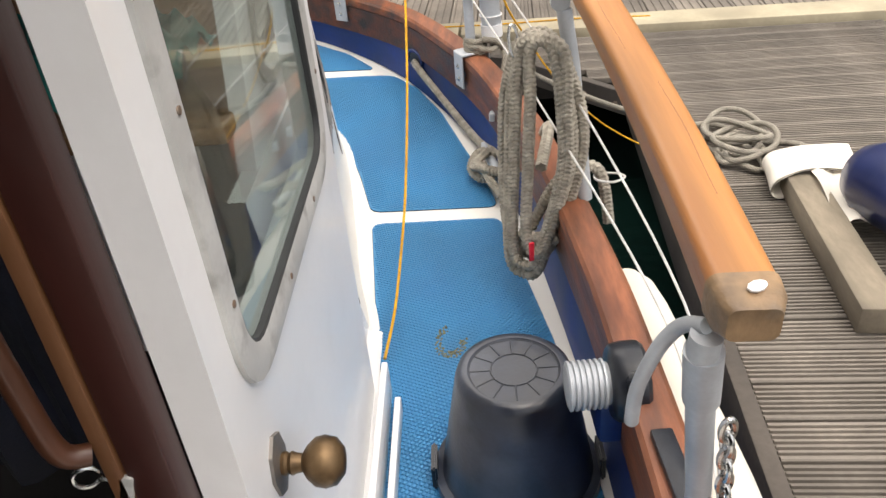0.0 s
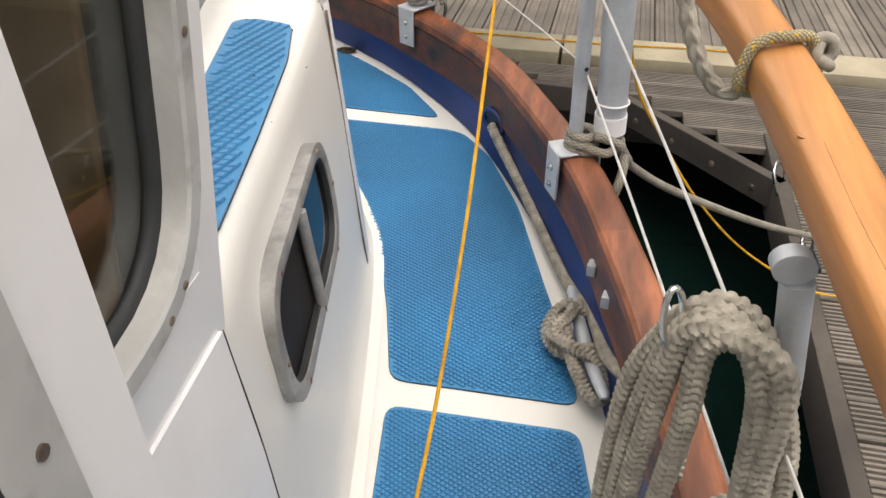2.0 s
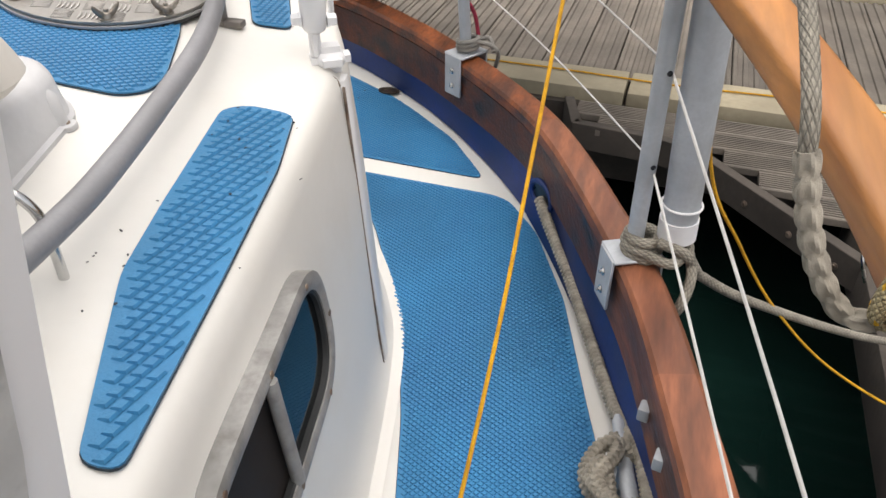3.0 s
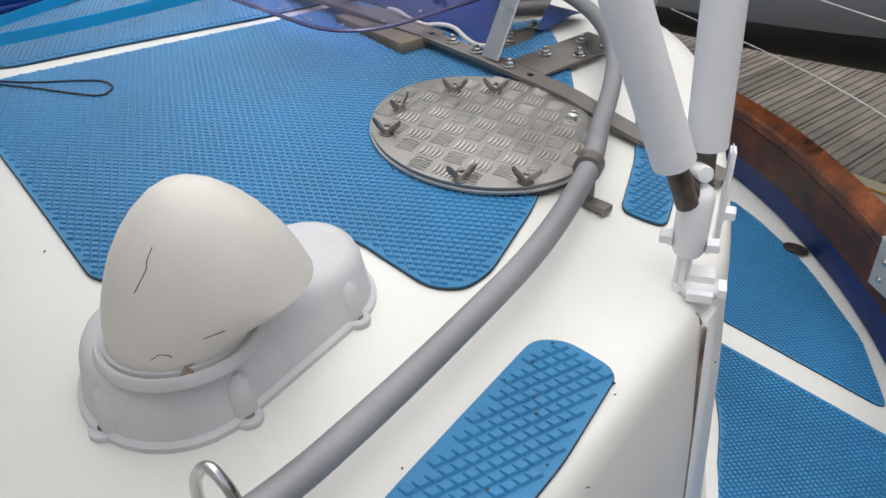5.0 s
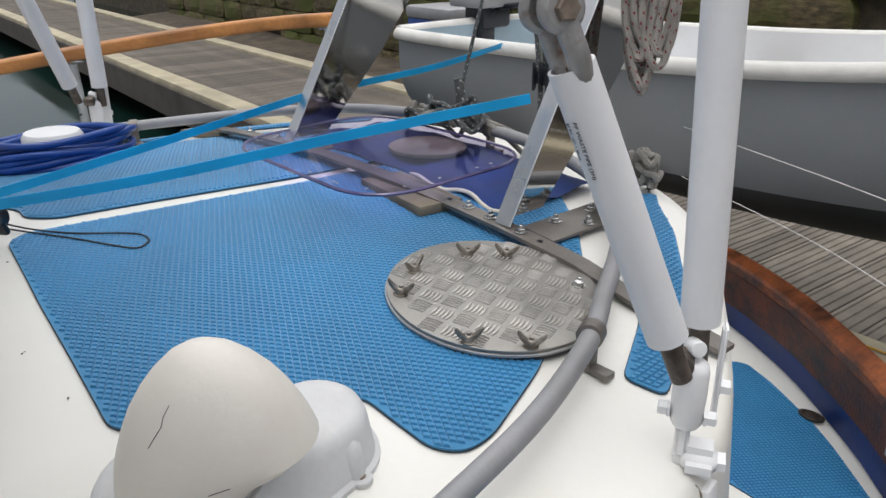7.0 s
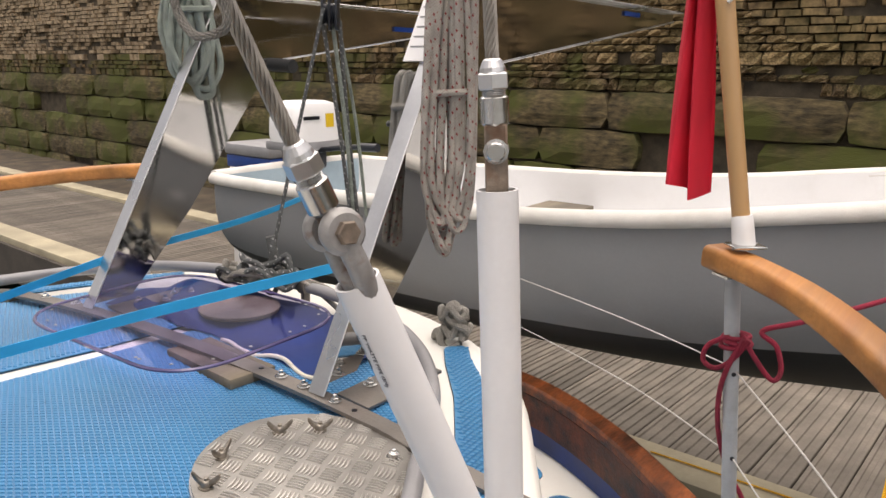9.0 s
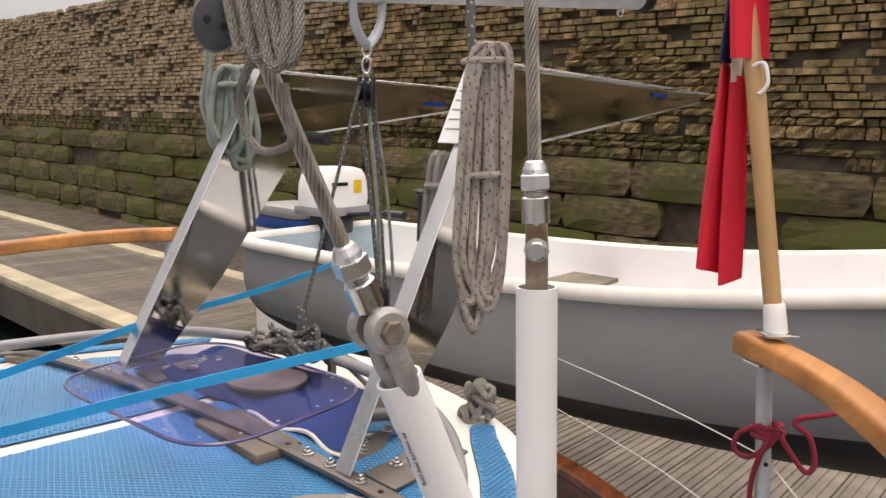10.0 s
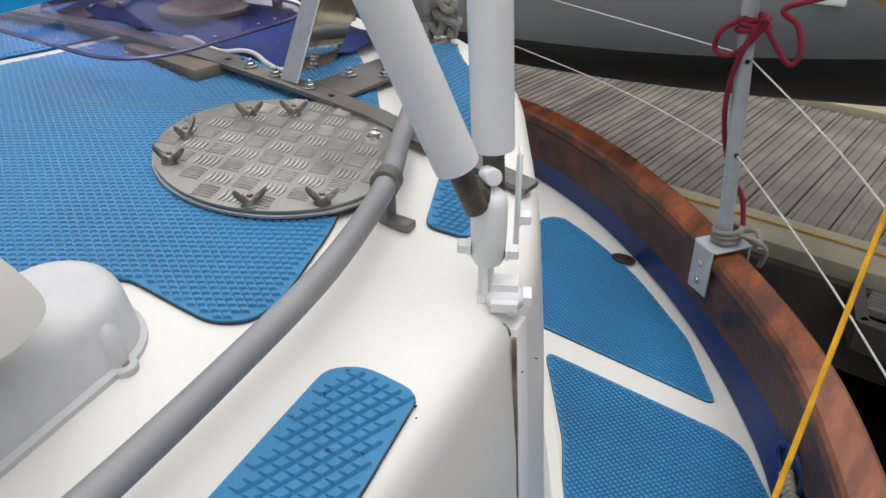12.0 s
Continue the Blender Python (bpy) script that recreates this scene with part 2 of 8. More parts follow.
def thing(name, at, label, category, group="", kind=""):
    ob = new(name)
    ob.empty_display_size = 0.1
    ob.matrix_basis = pose(*at)
    return tagged(ob, label, category, group, kind)


def structure(name, bm, mat, label, category="", smooth=True, angle=40):
    return tagged(link(name, bm, mat, None, "", smooth, angle), label, category, "", "structure")


def box(bm, c, s, rz=0, rx=0, ry=0, bevel=0.0, m=None):
    g = bmesh.ops.create_cube(bm, size=1.0)
    mm = (m if m is not None else pose(*c, rx, ry, rz)) @ Matrix.Diagonal((*s, 1))
    bmesh.ops.transform(bm, matrix=mm, verts=g["verts"])
    if bevel:
        es = list({e for v in g["verts"] for e in v.link_edges})
        bmesh.ops.bevel(bm, geom=es, offset=bevel, segments=2, affect="EDGES", profile=0.5)


def spline(pts, step=6, closed=False):
    """A smooth line through the points."""
    p = [Vector(q) for q in pts]
    n = len(p)
    out = []
    for i in range(n if closed else n - 1):
        a, b, c, d = (p[(i + k) % n] if closed else p[min(max(i + k, 0), n - 1)] for k in (-1, 0, 1, 2))
        for k in range(step):
            t = k / step
            out.append(0.5 * (2 * b + (c - a) * t + (2 * a - 5 * b + 4 * c - d) * t * t + (3 * b - a - 3 * c + d) * t ** 3))
    if not closed:
        out.append(p[-1])
    return out


def tube(bm, pts, r, sides=10, closed=False, cap=True, flat=1.0, lead=None):
    """A round bar along a line; r is a number or one for each point; UV: length in metres, girth 0 to 1."""
    pts = [Vector(q) for q in pts]
    n = len(pts)
    uv = bm.loops.layers.uv.verify()
    rings, length = [], [0.0]
    side = None
    for i, p in enumerate(pts):
        a = pts[i - 1] if i or closed else pts[0]
        b = pts[(i + 1) % n] if closed or i < n - 1 else pts[-1]
        d = (b - a).normalized()
        if side is None:
            side = lead.copy() if lead else d.orthogonal()
        side = (side - d * side.dot(d)).normalized()
        up = d.cross(side)
        rr = r[i] if isinstance(r, (list, tuple)) else r
        rings.append([bm.verts.new(p + side * rr * math.cos(k * math.tau / sides) + up * rr * flat * math.sin(k * math.tau / sides)) for k in range(sides)])
        if i:
            length.append(length[-1] + (p - pts[i - 1]).length)
    length.append(length[-1] + (pts[0] - pts[-1]).length)
    for i in range(n if closed else n - 1):
        a, b = rings[i], rings[(i + 1) % n]
        for k in range(sides):
            f = bm.faces.new((a[k], a[(k + 1) % sides], b[(k + 1) % sides], b[k]))
            for lo, (u, v) in zip(f.loops, ((length[i], k), (length[i], k + 1), (length[i + 1], k + 1), (length[i + 1], k))):
                lo[uv].uv = (u, v / sides)
    if cap and not closed:
        bm.faces.new(rings[0][::-1])
        bm.faces.new(rings[-1])


def braided(bm, pts, r, pitch=0.03, closed=False, sides=24, depth=0.34):
    """A plaited rope whose strands stand out of the round."""
    p = [Vector(q) for q in pts]
    if closed:
        p.append(p[0])
    run = [0.0]
    for a, c in zip(p, p[1:]):
        run.append(run[-1] + (c - a).length)
    n = max(8, int(run[-1] / 0.0027))
    line, j = [], 0
    for i in range(n + (0 if closed else 1)):
        d = run[-1] * i / n
        while j < len(run) - 2 and run[j + 1] < d:
            j += 1
        line.append(p[j].lerp(p[j + 1], (d - run[j]) / max(1e-6, run[j + 1] - run[j])))
    uv = bm.loops.layers.uv.verify()
    turns = max(1, round(run[-1] / pitch))
    rings, side = [], None
    m = len(line)
    for i, q in enumerate(line):
        a = line[i - 1] if i or closed else line[0]
        c = line[(i + 1) % m] if closed or i < m - 1 else line[-1]
        d = (c - a).normalized()
        side = d.orthogonal() if side is None else side
        side = (side - d * side.dot(d)).normalized()
        up = d.cross(side)
        ph = math.tau * turns * i / m
        ring = []
        for k in range(sides):
            t = k * math.tau / sides
            col = int(k * 6 / sides)
            u = (k + 0.5) * 12 / sides - 2 * col - 1
            lean = 1.1 if col % 2 else -1.1
            over = abs(math.sin(ph + lean * u)) ** 0.6 * (1 - u * u) ** 0.5
            rr = r * (1 - depth + depth * 1.5 * over)
            ring.append(bm.verts.new(q + side * rr * math.cos(t) + up * rr * math.sin(t)))
        rings.append(ring)
    for i in range(m if closed else m - 1):
        a, c = rings[i], rings[(i + 1) % m]
        for k in range(sides):
            f = bm.faces.new((a[k], a[(k + 1) % sides], c[(k + 1) % sides], c[k]))
            for lo, (u, v) in zip(f.loops, ((i, k), (i, k + 1), (i + 1, k + 1), (i + 1, k))):
                lo[uv].uv = (u * 0.0027, v / sides)
    if not closed:
        bm.faces.new(rings[0][::-1])
        bm.faces.new(rings[-1])


def lathe(bm, profile, m, sides=24, arc=1.0):
    """Turns (radius, height) round the z axis of m."""
    rings = []
    for r, z in profile:
        rings.append([bm.verts.new(m @ Vector((max(r, 1e-4) * math.cos(k * math.tau / sides), max(r, 1e-4) * math.sin(k * math.tau / sides), z))) for k in range(sides)])
    for a, b in zip(rings, rings[1:]):
        for k in range(sides):
            bm.faces.new((a[k], a[(k + 1) % sides], b[(k + 1) % sides], b[k]))
    bm.faces.new(rings[0][::-1])
    bm.faces.new(rings[-1])


def loft(bm, rows, closed=False):
    """Joins rows of points (all as long) into a sheet."""
    vs = [[bm.verts.new(q) for q in row] for row in rows]
    for a, b in zip(vs, vs[1:]):
        n = len(a)
        for k in range(n if closed else n - 1):
            bm.faces.new((a[k], a[(k + 1) % n], b[(k + 1) % n], b[k]))
    return vs


def slab(bm, outline, top, thick, bevel=0.0):
    """A sheet with the outline (x, y), its upper face at top(x, y)."""
    up = [bm.verts.new((x, y, top(x, y))) for x, y in outline]
    dn = [bm.verts.new((x, y, top(x, y) - thick)) for x, y in outline]
    f = bm.faces.new(up)
    bm.faces.new(dn[::-1])
    n = len(up)
    for k in range(n):
        bm.faces.new((up[k], dn[k], dn[(k + 1) % n], up[(k + 1) % n]))
    bmesh.ops.recalc_face_normals(bm, faces=bm.faces)
    return f


def rounded(pts, r=0.03, n=4):
    """A polygon with its corners rounded."""
    out = []
    m = len(pts)
    for i in range(m):
        a, b, c = (Vector(pts[(i + k) % m]) for k in (-1, 0, 1))
        q = min(r, (a - b).length * 0.45, (c - b).length * 0.45)
        s, e = b + (a - b).normalized() * q, b + (c - b).normalized() * q
        for k in range(n + 1):
            t = k / n
            out.append(tuple((1 - t) ** 2 * s + 2 * t * (1 - t) * b + t * t * e))
    return out


def inside(x, y, poly):
    c = False
    for (ax, ay), (bx, by) in zip(poly, poly[1:] + poly[:1]):
        if (ay > y) != (by > y) and x < (bx - ax) * (y - ay) / (by - ay) + ax:
            c = not c
    return c


def shift(line, d):
    """A line in plan moved sideways by d (to the left of its run)."""
    out = []
    for i, p in enumerate(line):
        a, b = line[max(i - 1, 0)], line[min(i + 1, len(line) - 1)]
        t = Vector((b[0] - a[0], b[1] - a[1])).normalized()
        out.append((p[0] - t.y * d, p[1] + t.x * d))
    return out


# ---- plan of the boat ----
XC = -1.63            # centreline
DOCK = -0.27          # top of the pontoon
SEA = -0.95


def sheer(y):
    return 0.09 * max(0.0, y - 2.1)


def rise(y):
    return 0.04 * max(0.0, y - 2.1)


def camber(x):
    return 0.834 - 0.118 * min(1.3, ((x - XC) / 1.2) ** 2)


def mirror(line):
    return [(2 * XC - x, y) for x, y in line]


HALF = [(0.30, -2.6), (0.30, -1.0), (0.30, 0.5), (0.296, 1.0), (0.28, 1.36), (0.22, 1.956), (0.163, 2.244), (0.09, 2.52), (-0.02, 2.79), (-0.155, 3.06), (-0.305, 3.26), (-0.54, 3.5), (-0.684, 3.625), (-0.925, 3.80), (-1.2, 3.94), (-1.42, 4.0), (XC, 4.02)]
RIGHT = [(p.x, p.y) for p in spline([(x, y, 0) for x, y in HALF], 5)]
RING = RIGHT + mirror(RIGHT)[::-1][1:]
ROOF = [(-0.35, 1.45), (-0.37, 1.585), (-0.406, 1.757), (-0.445, 2.03), (-0.515, 2.468), (-0.585, 2.655), (-0.735, 2.89), (-0.91, 3.11), (-1.165, 3.25), (XC, 3.33)]
ROOFR = [(p.x, p.y) for p in spline([(x, y, 0) for x, y in ROOF], 5)]
ROOFRING = ROOFR + mirror(ROOFR)[::-1][1:]

# deck sheet
b = bm_new()
edge = shift(RING, 0.022)
half = len(edge) // 2
rows = []
for i in range(half + 1):
    (x0, y0), (x1, y1) = edge[i], edge[-1 - i]
    rows.append([(x0 + (x1 - x0) * k / 8, y0, sheer(y0)) for k in range(9)])
loft(b, rows)
bmesh.ops.recalc_face_normals(b, faces=b.faces)
loft(b, [[(x, y, z - 0.03) for x, y, z in r] for r in rows])
structure("deck", b, GEL, "cream white glass-fibre side deck of a yacht", "deck")

# bulwark: blue lower strake
b = bm_new()
rows = []
foot = lambda y: 0.008 * min(1.0, max(0.0, (y - 2.45) / 0.6)) - 0.03 * min(1.0, max(0.0, (y - 3.0) / 0.4))
for d, z, w in ((0.005, 0.19, 1), (0.058, 0.205, 1), (0.056, 0.175, 1), (0.062, 0.035, 0), (0.066, 0.008, 0), (0.05, -0.01, 0)):
    rows.append([(x, y, z + (rise(y) if w else sheer(y))) if w else (x1 + (x - x1) * (1 + foot(y) / 0.03), y1 + (y - y1) * (1 + foot(y) / 0.03), z + sheer(y)) for (x, y), (x1, y1) in zip(shift(RING, d), shift(RING, d - 0.03))])
loft(b, rows)
structure("bulwark", b, BLUE, "dark blue painted bulwark with scuffs round the deck", "bulwark")
b = bm_new()
rows = []
for d, z in ((0.005, 0.22), (0.005, 0.1), (0.01, -0.2), (0.05, -0.55), (0.12, -1.05)):
    rows.append([(x, y, z + rise(y)) for x, y in shift(RING, d)])
loft(b, rows[::-1])
structure("hull", b, BLUE, "dark blue outer hull side", "hull")

wood_rail = thing("wooden_bulwark_rail", (0.3, 2.0, 0.2), "red-brown varnished wooden planks capping the blue bulwark, worn", "bulwark rail", kind="structure")


def plank(name, a, c, profile, mat, parent):
    b = bm_new()
    rows = []
    for d, z in profile:
        rows.append([(x, y, z + rise(y)) for x, y in shift(RING, d)[a:c]])
    vs = loft(b, rows, False)
    for k in (0, -1):
        col = [r[k] for r in vs]
        b.faces.new(col if k else col[::-1])
    bmesh.ops.recalc_face_normals(b, faces=b.faces)
    return part(name, b, mat, parent, smooth=True, angle=30)


nr = len(RING)
cuts = [0, 12, 24, 31, 46, 58, 66, 75, 84, 92, 104, 119, 126, 138, nr]
cuts = [c for c in cuts if c < nr] + [nr]
# planks towards the stern take the copies with shade painted in
for a, c in zip(cuts, cuts[1:]):
    plank("capping_plank", a, min(c + 1, nr), ((0.064, 0.292), (0.070, 0.296), (0.071, 0.322), (0.064, 0.330), (0.004, 0.330), (-0.006, 0.322), (-0.006, 0.297), (0.004, 0.292), (0.064, 0.292)), CAPSHADE if RING[(a + c) // 2 if c < nr else a][1] > 3.2 else CAP, wood_rail)
for a, c in zip((0, 18, 38, 52, 70, 80, 98, 112, 130), (18, 38, 52, 70, 80, 98, 112, 130, nr - 1)):
    plank("side_plank", a, min(c, nr - 1) + 1, ((0.056, 0.178), (0.066, 0.181), (0.0665, 0.291), (0.02, 0.2915), (0.002, 0.285), (0.002, 0.181), (0.056, 0.178)), WOODSHADE if RING[(a + c) // 2][1] > 2.95 else WOOD, wood_rail)

# aft cabin: walls with tumblehome and a foot fillet, and a cambered roof with a rounded edge
b = bm_new()
rows = []
out = lambda d: shift(ROOFRING, -d)
for d, z in ((0.10, 0.006), (0.076, 0.012), (0.06, 0.035), (0.053, 0.10), (0.03, 0.52), (0.014, 0.66), (0.008, 0.689), (-0.005, 0.7025), (-0.04, 0.7055), (-0.06, 0.701)):
    rows.append([(x, y, (z if z > 0.1 else z + sheer(y)) if z < 0.6 else z + camber(x) - 0.7055) for x, y in out(d)])
loft(b, rows)
cabin_wall = structure("cabin_wall", b, GEL, "cream white moulded side of the aft cabin", "cabin")
b = bm_new()
n_x = 16
ins = out(-0.04)
half = len(ins) // 2
rows = []
for i in range(half + 1):
    (x0, y0), (x1, y1) = ins[i], ins[-1 - i]
    rows.append([(x0 + (x1 - x0) * k / n_x, y0 + (y1 - y0) * k / n_x, camber(x0 + (x1 - x0) * k / n_x)) for k in range(n_x + 1)])
loft(b, rows)
structure("cabin_roof", b, GEL, "cream white glass-fibre cabin roof, lightly stained", "roof")
b = bm_new()
y0 = ROOFR[0][1]
box(b, (XC, y0 + 0.03, 0.35), (2.5, 0.02, 0.7))
structure("cabin_bulkhead", b, PAINT, "plain white bulkhead between wheelhouse and cabin", "wall")

# wheelhouse: side wall with a window, roof and far walls
GX = -0.337
WY0, WY1, WZ0, WZ1 = 1.2, 1.498, 0.796, 1.62


def rake(bm):
    """Leans the wheelhouse side aft and a little outward, as its after edge does."""
    for v in bm.verts:
        v.co.y += 0.165 * (v.co.z - 0.8)
        v.co.x += 0.044 * (v.co.z - 0.8)


def framed_wall(bm, x0, x1, y0, y1, z0, z1, hole):
    """A wall across x0..x1, with a hole (y, y, z, z)."""
    a, c, d, e = hole
    xm, t = (x0 + x1) / 2, x1 - x0
    for p, q, r, s in ((y0, a, z0, z1), (c, y1, z0, z1), (a, c, z0, d), (a, c, e, z1)):
        if q - p > 0.001 and s - r > 0.001:
            box(bm, (xm, (p + q) / 2, (r + s) / 2), (t, q - p, s - r))


def window_frame(bm, x, y0, y1, z0, z1, w, t, r=0.07):
    """A rounded rectangular frame ring in the plane x."""
    outer = rounded([(y0 - w, z0 - w), (y1 + w, z0 - w), (y1 + w, z1 + w), (y0 - w, z1 + w)], r + w, 6)
    inner = rounded([(y0, z0), (y1, z0), (y1, z1), (y0, z1)], r, 6)
    mid = rounded([(y0 - w * 0.45, z0 - w * 0.45), (y1 + w * 0.45, z0 - w * 0.45), (y1 + w * 0.45, z1 + w * 0.45), (y0 - w * 0.45, z1 + w * 0.45)], r + w * 0.45, 6)
    ring = [[(x + s, y, z) for y, z in line] for line, s in ((outer, -t), (outer, t * 0.7), (mid, t), (inner, t * 0.6), (inner, -t))]
    loft(bm, ring, True)


b = bm_new()
framed_wall(b, GX - 0.03, GX, 1.1, 1.553, 0.69, 1.75, (WY0 - 0.01, WY1 + 0.01, WZ0 - 0.01, WZ1 + 0.01))
rim = rounded([(WY0, WZ0), (WY1, WZ0), (WY1, WZ1), (WY0, WZ1)], 0.11, 6)
far = [c for c in ((WY0 - 0.012, WZ0 - 0.012), (WY1 + 0.012, WZ0 - 0.012), (WY1 + 0.012, WZ1 + 0.012), (WY0 - 0.012, WZ1 + 0.012)) for k in range(7)]
loft(b, [[(GX - 0.0015, y, z) for y, z in rim], [(GX - 0.0015, y, z) for y, z in far]], True)
rake(b)
loft(b, [[(x, y, z) for x, z in ((-0.25, 0.006), (-0.285, 0.03), (-0.297, 0.10), (-0.320, 0.52), (-0.333, 0.66), (-0.337, 0.70), (-0.365, 0.70))] for y in (0.98, 1.3, 1.52)])
box(b, (-0.305, 0.55, 0.23), (0.03, 0.9, 0.5))
box(b, (-0.305, 0.1, 1.7), (0.03, 1.8, 0.1))
structure("wheelhouse_wall", b, PAINT, "white painted wheelhouse side wall", "wall", False)
# shell walls, roof and floor coloured near-black in place of interior shade
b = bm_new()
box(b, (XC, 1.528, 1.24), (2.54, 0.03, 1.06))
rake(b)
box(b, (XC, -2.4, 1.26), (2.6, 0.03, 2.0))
# far side, out of view, with an opening added to let daylight in
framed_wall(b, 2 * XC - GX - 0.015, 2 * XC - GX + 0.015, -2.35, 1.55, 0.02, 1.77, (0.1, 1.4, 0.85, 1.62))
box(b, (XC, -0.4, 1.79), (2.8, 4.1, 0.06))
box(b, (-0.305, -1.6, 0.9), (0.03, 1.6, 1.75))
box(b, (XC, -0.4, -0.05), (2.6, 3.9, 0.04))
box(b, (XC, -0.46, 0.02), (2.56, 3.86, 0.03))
structure("wheelhouse_shell", b, DARK, "wheelhouse with its roof, its unlit inside painted near-black", "wheelhouse", False)

b = bm_new()
box(b, (XC, 1.547, 1.2), (2.582, 0.012, 1.14))
rake(b)
box(b, (XC, -0.4, 1.826), (2.84, 4.14, 0.01))
structure("wheelhouse_aft_wall", b, PAINT, "plain white outside of the wheelhouse wall and roof", "wall", False)
SEAMLINE = [(-0.337, 1.521, 0.70), (-0.333, 1.5205, 0.66), (-0.32, 1.5205, 0.52), (-0.307, 1.5205, 0.28), (-0.297, 1.5205, 0.10)]
w2 = thing("window_1", (GX, 1.33, 0.9), "wheelhouse side window in a worn grey alloy frame", "window", kind="structure")


def opening(d, r=0.11):
    """The window's outline drawn in by d."""
    return rounded([(WY0 + d, WZ0 + d), (WY1 - d, WZ0 + d), (WY1 - d, WZ1 - d), (WY0 + d, WZ1 - d)], r - d, 6)


b = bm_new()
loft(b, [[(GX + o, y, z) for y, z in opening(d)] for d, o in ((-0.024, -0.002), (-0.024, 0.003), (-0.022, 0.005), (-0.003, 0.005), (0.0, 0.002))], True)
rake(b)
part("window_frame", b, GASKET, w2)
b = bm_new()
loft(b, [[(GX + o, y, z) for y, z in opening(d)] for d, o in ((0.0, 0.002), (0.001, -0.028))], True)
rake(b)
part("window_reveal", b, REVEAL, w2, "pale grey painted deep reveal")
b = bm_new()
loft(b, [[(GX + o, y, z) for y, z in opening(d)] for d, o in ((0.0005, -0.02), (0.006, -0.022), (0.010, -0.028), (0.010, -0.036))], True)
rake(b)
part("window_gasket", b, RUBBER, w2)
b = bm_new()
box(b, (GX - 0.032, (WY0 + WY1) / 2, (WZ0 + WZ1) / 2), (0.005, WY1 - WY0 + 0.008, WZ1 - WZ0 + 0.008))
rake(b)
part("pane", b, GLASS, w2).visible_shadow = False
for y, z in ((WY1 + 0.012, 1.0), (WY1 + 0.012, 1.3), (WY1 - 0.06, WZ0 - 0.008), (WY1 - 0.03, WZ0 + 0.005)):
    b = bm_new()
    lathe(b, [(0.004, 0), (0.004, 0.0015), (0.002, 0.002)], pose(GX + 0.005, y, z, 0, 90, 0), 10)
    rake(b)
    part("screw", b, RUST, w2)
seam = thing("wall_seam", (-0.33, 1.55, 0.4), "thin dark joint line between wheelhouse and cabin side", "seam", kind="structure")
b = bm_new()
tube(b, spline(SEAMLINE, 5), 0.001, 6)
part("joint", b, RUBBER, seam)
b = bm_new()
for x0 in range(13):
    box(b, (-2.79 + 0.19 * x0, 1.503, 1.24), (0.182, 0.012, 0.98), bevel=0.003)
rake(b)
structure("panel_lining", b, LINING, "dark brown varnished board lining inside the wheelhouse", "wall", False)
curtain = thing("net_curtain", (-0.62, 1.4, 0.9), "pale brown net curtain hanging inside the wheelhouse window", "curtain")
b = bm_new()
loft(b, [[(-0.52 - 0.16 * k / 24, 1.25 + 0.16 * k / 24 + 0.012 * math.sin(k * 1.4), z) for k in range(25)] for z in (0.86, 1.1, 1.4, 1.68)])
part("cloth", b, material("brown_net", (0.2, 0.13, 0.07), 0.9, 0, 0.3, 30, 300, 0.2), curtain)
sill_coat = thing("teal_jacket", (-0.5, 1.3, 0.8), "crumpled teal jacket lying on the console inside the window", "jacket")
b = bm_new()
loft(b, [[(-0.46 - 0.34 * i / 12, 1.12 + 0.3 * k / 12, 0.80 + 0.13 * math.sin(math.pi * k / 12) ** 0.5 * math.sin(math.pi * (i + 0.5) / 13) ** 0.5 + 0.02 * math.sin(k * 1.7 + i) + 0.015 * math.sin(i * 2.1)) for k in range(13)] for i in range(13)])
part("cloth", b, material("teal_cloth", (0.01, 0.16, 0.14), 0.8, 0, 0.3, 8, 200, 0.2), sill_coat)
b = bm_new()
box(b, (-0.66, 1.25, 0.78), (0.6, 0.42, 0.03), bevel=0.006)
tagged(link("console_shelf", b, LINING), "dark brown wooden shelf below the wheelhouse window", "shelf", "", "structure")

# ---- the sliding door ----
door = thing("sliding_door", (-0.26, 0.8, 0.0), "white sliding wheelhouse door pushed open, with window and brass knob", "door")
b = bm_new()
DX = -0.245
framed_wall(b, DX - 0.045, DX, 0.51, 1.252, 0.06, 1.7, (0.6, 1.165, 0.695, 1.5))
part("door_panel", b, PAINT, door, smooth=False)
b = bm_new()
window_frame(b, DX + 0.002, 0.61, 1.155, 0.705, 1.48, 0.04, 0.006)
part("window_frame", b, GASKET, door, "worn grey alloy window frame")
b = bm_new()
window_frame(b, DX, 0.614, 1.151, 0.709, 1.473, 0.007, 0.0055, 0.066)
part("window_gasket", b, RUBBER, door, "black rubber gasket")
b = bm_new()
box(b, (DX - 0.007, 0.88, 1.09), (0.005, 0.58, 0.80))
pane = part("pane", b, GLASS, door)
pane.visible_shadow = False
for y, z in ((1.178, 0.82), (1.178, 0.95), (1.178, 1.1), (1.178, 1.3), (0.592, 0.8), (0.592, 1.0), (0.592, 1.2), (0.8, 0.687), (1.0, 0.687)):
    b = bm_new()
    lathe(b, [(0.0042, 0), (0.0042, 0.0018), (0.002, 0.0022)], pose(DX + 0.0075, y, z, 0, 90, 0), 10)
    part("frame_screw", b, RUST, door)
knob_at = pose(DX, 0.605, 0.56, 0, 90, 0) @ Matrix.Scale(1.08, 4)
b = bm_new()
lathe(b, [(0.004, 0.0), (0.027, 0.0), (0.027, 0.004), (0.012, 0.006)], knob_at @ Matrix.Diagonal((1.5, 1, 1, 1)), 8)
plate_part = part("knob_plate", b, BAR, door)
b = bm_new()
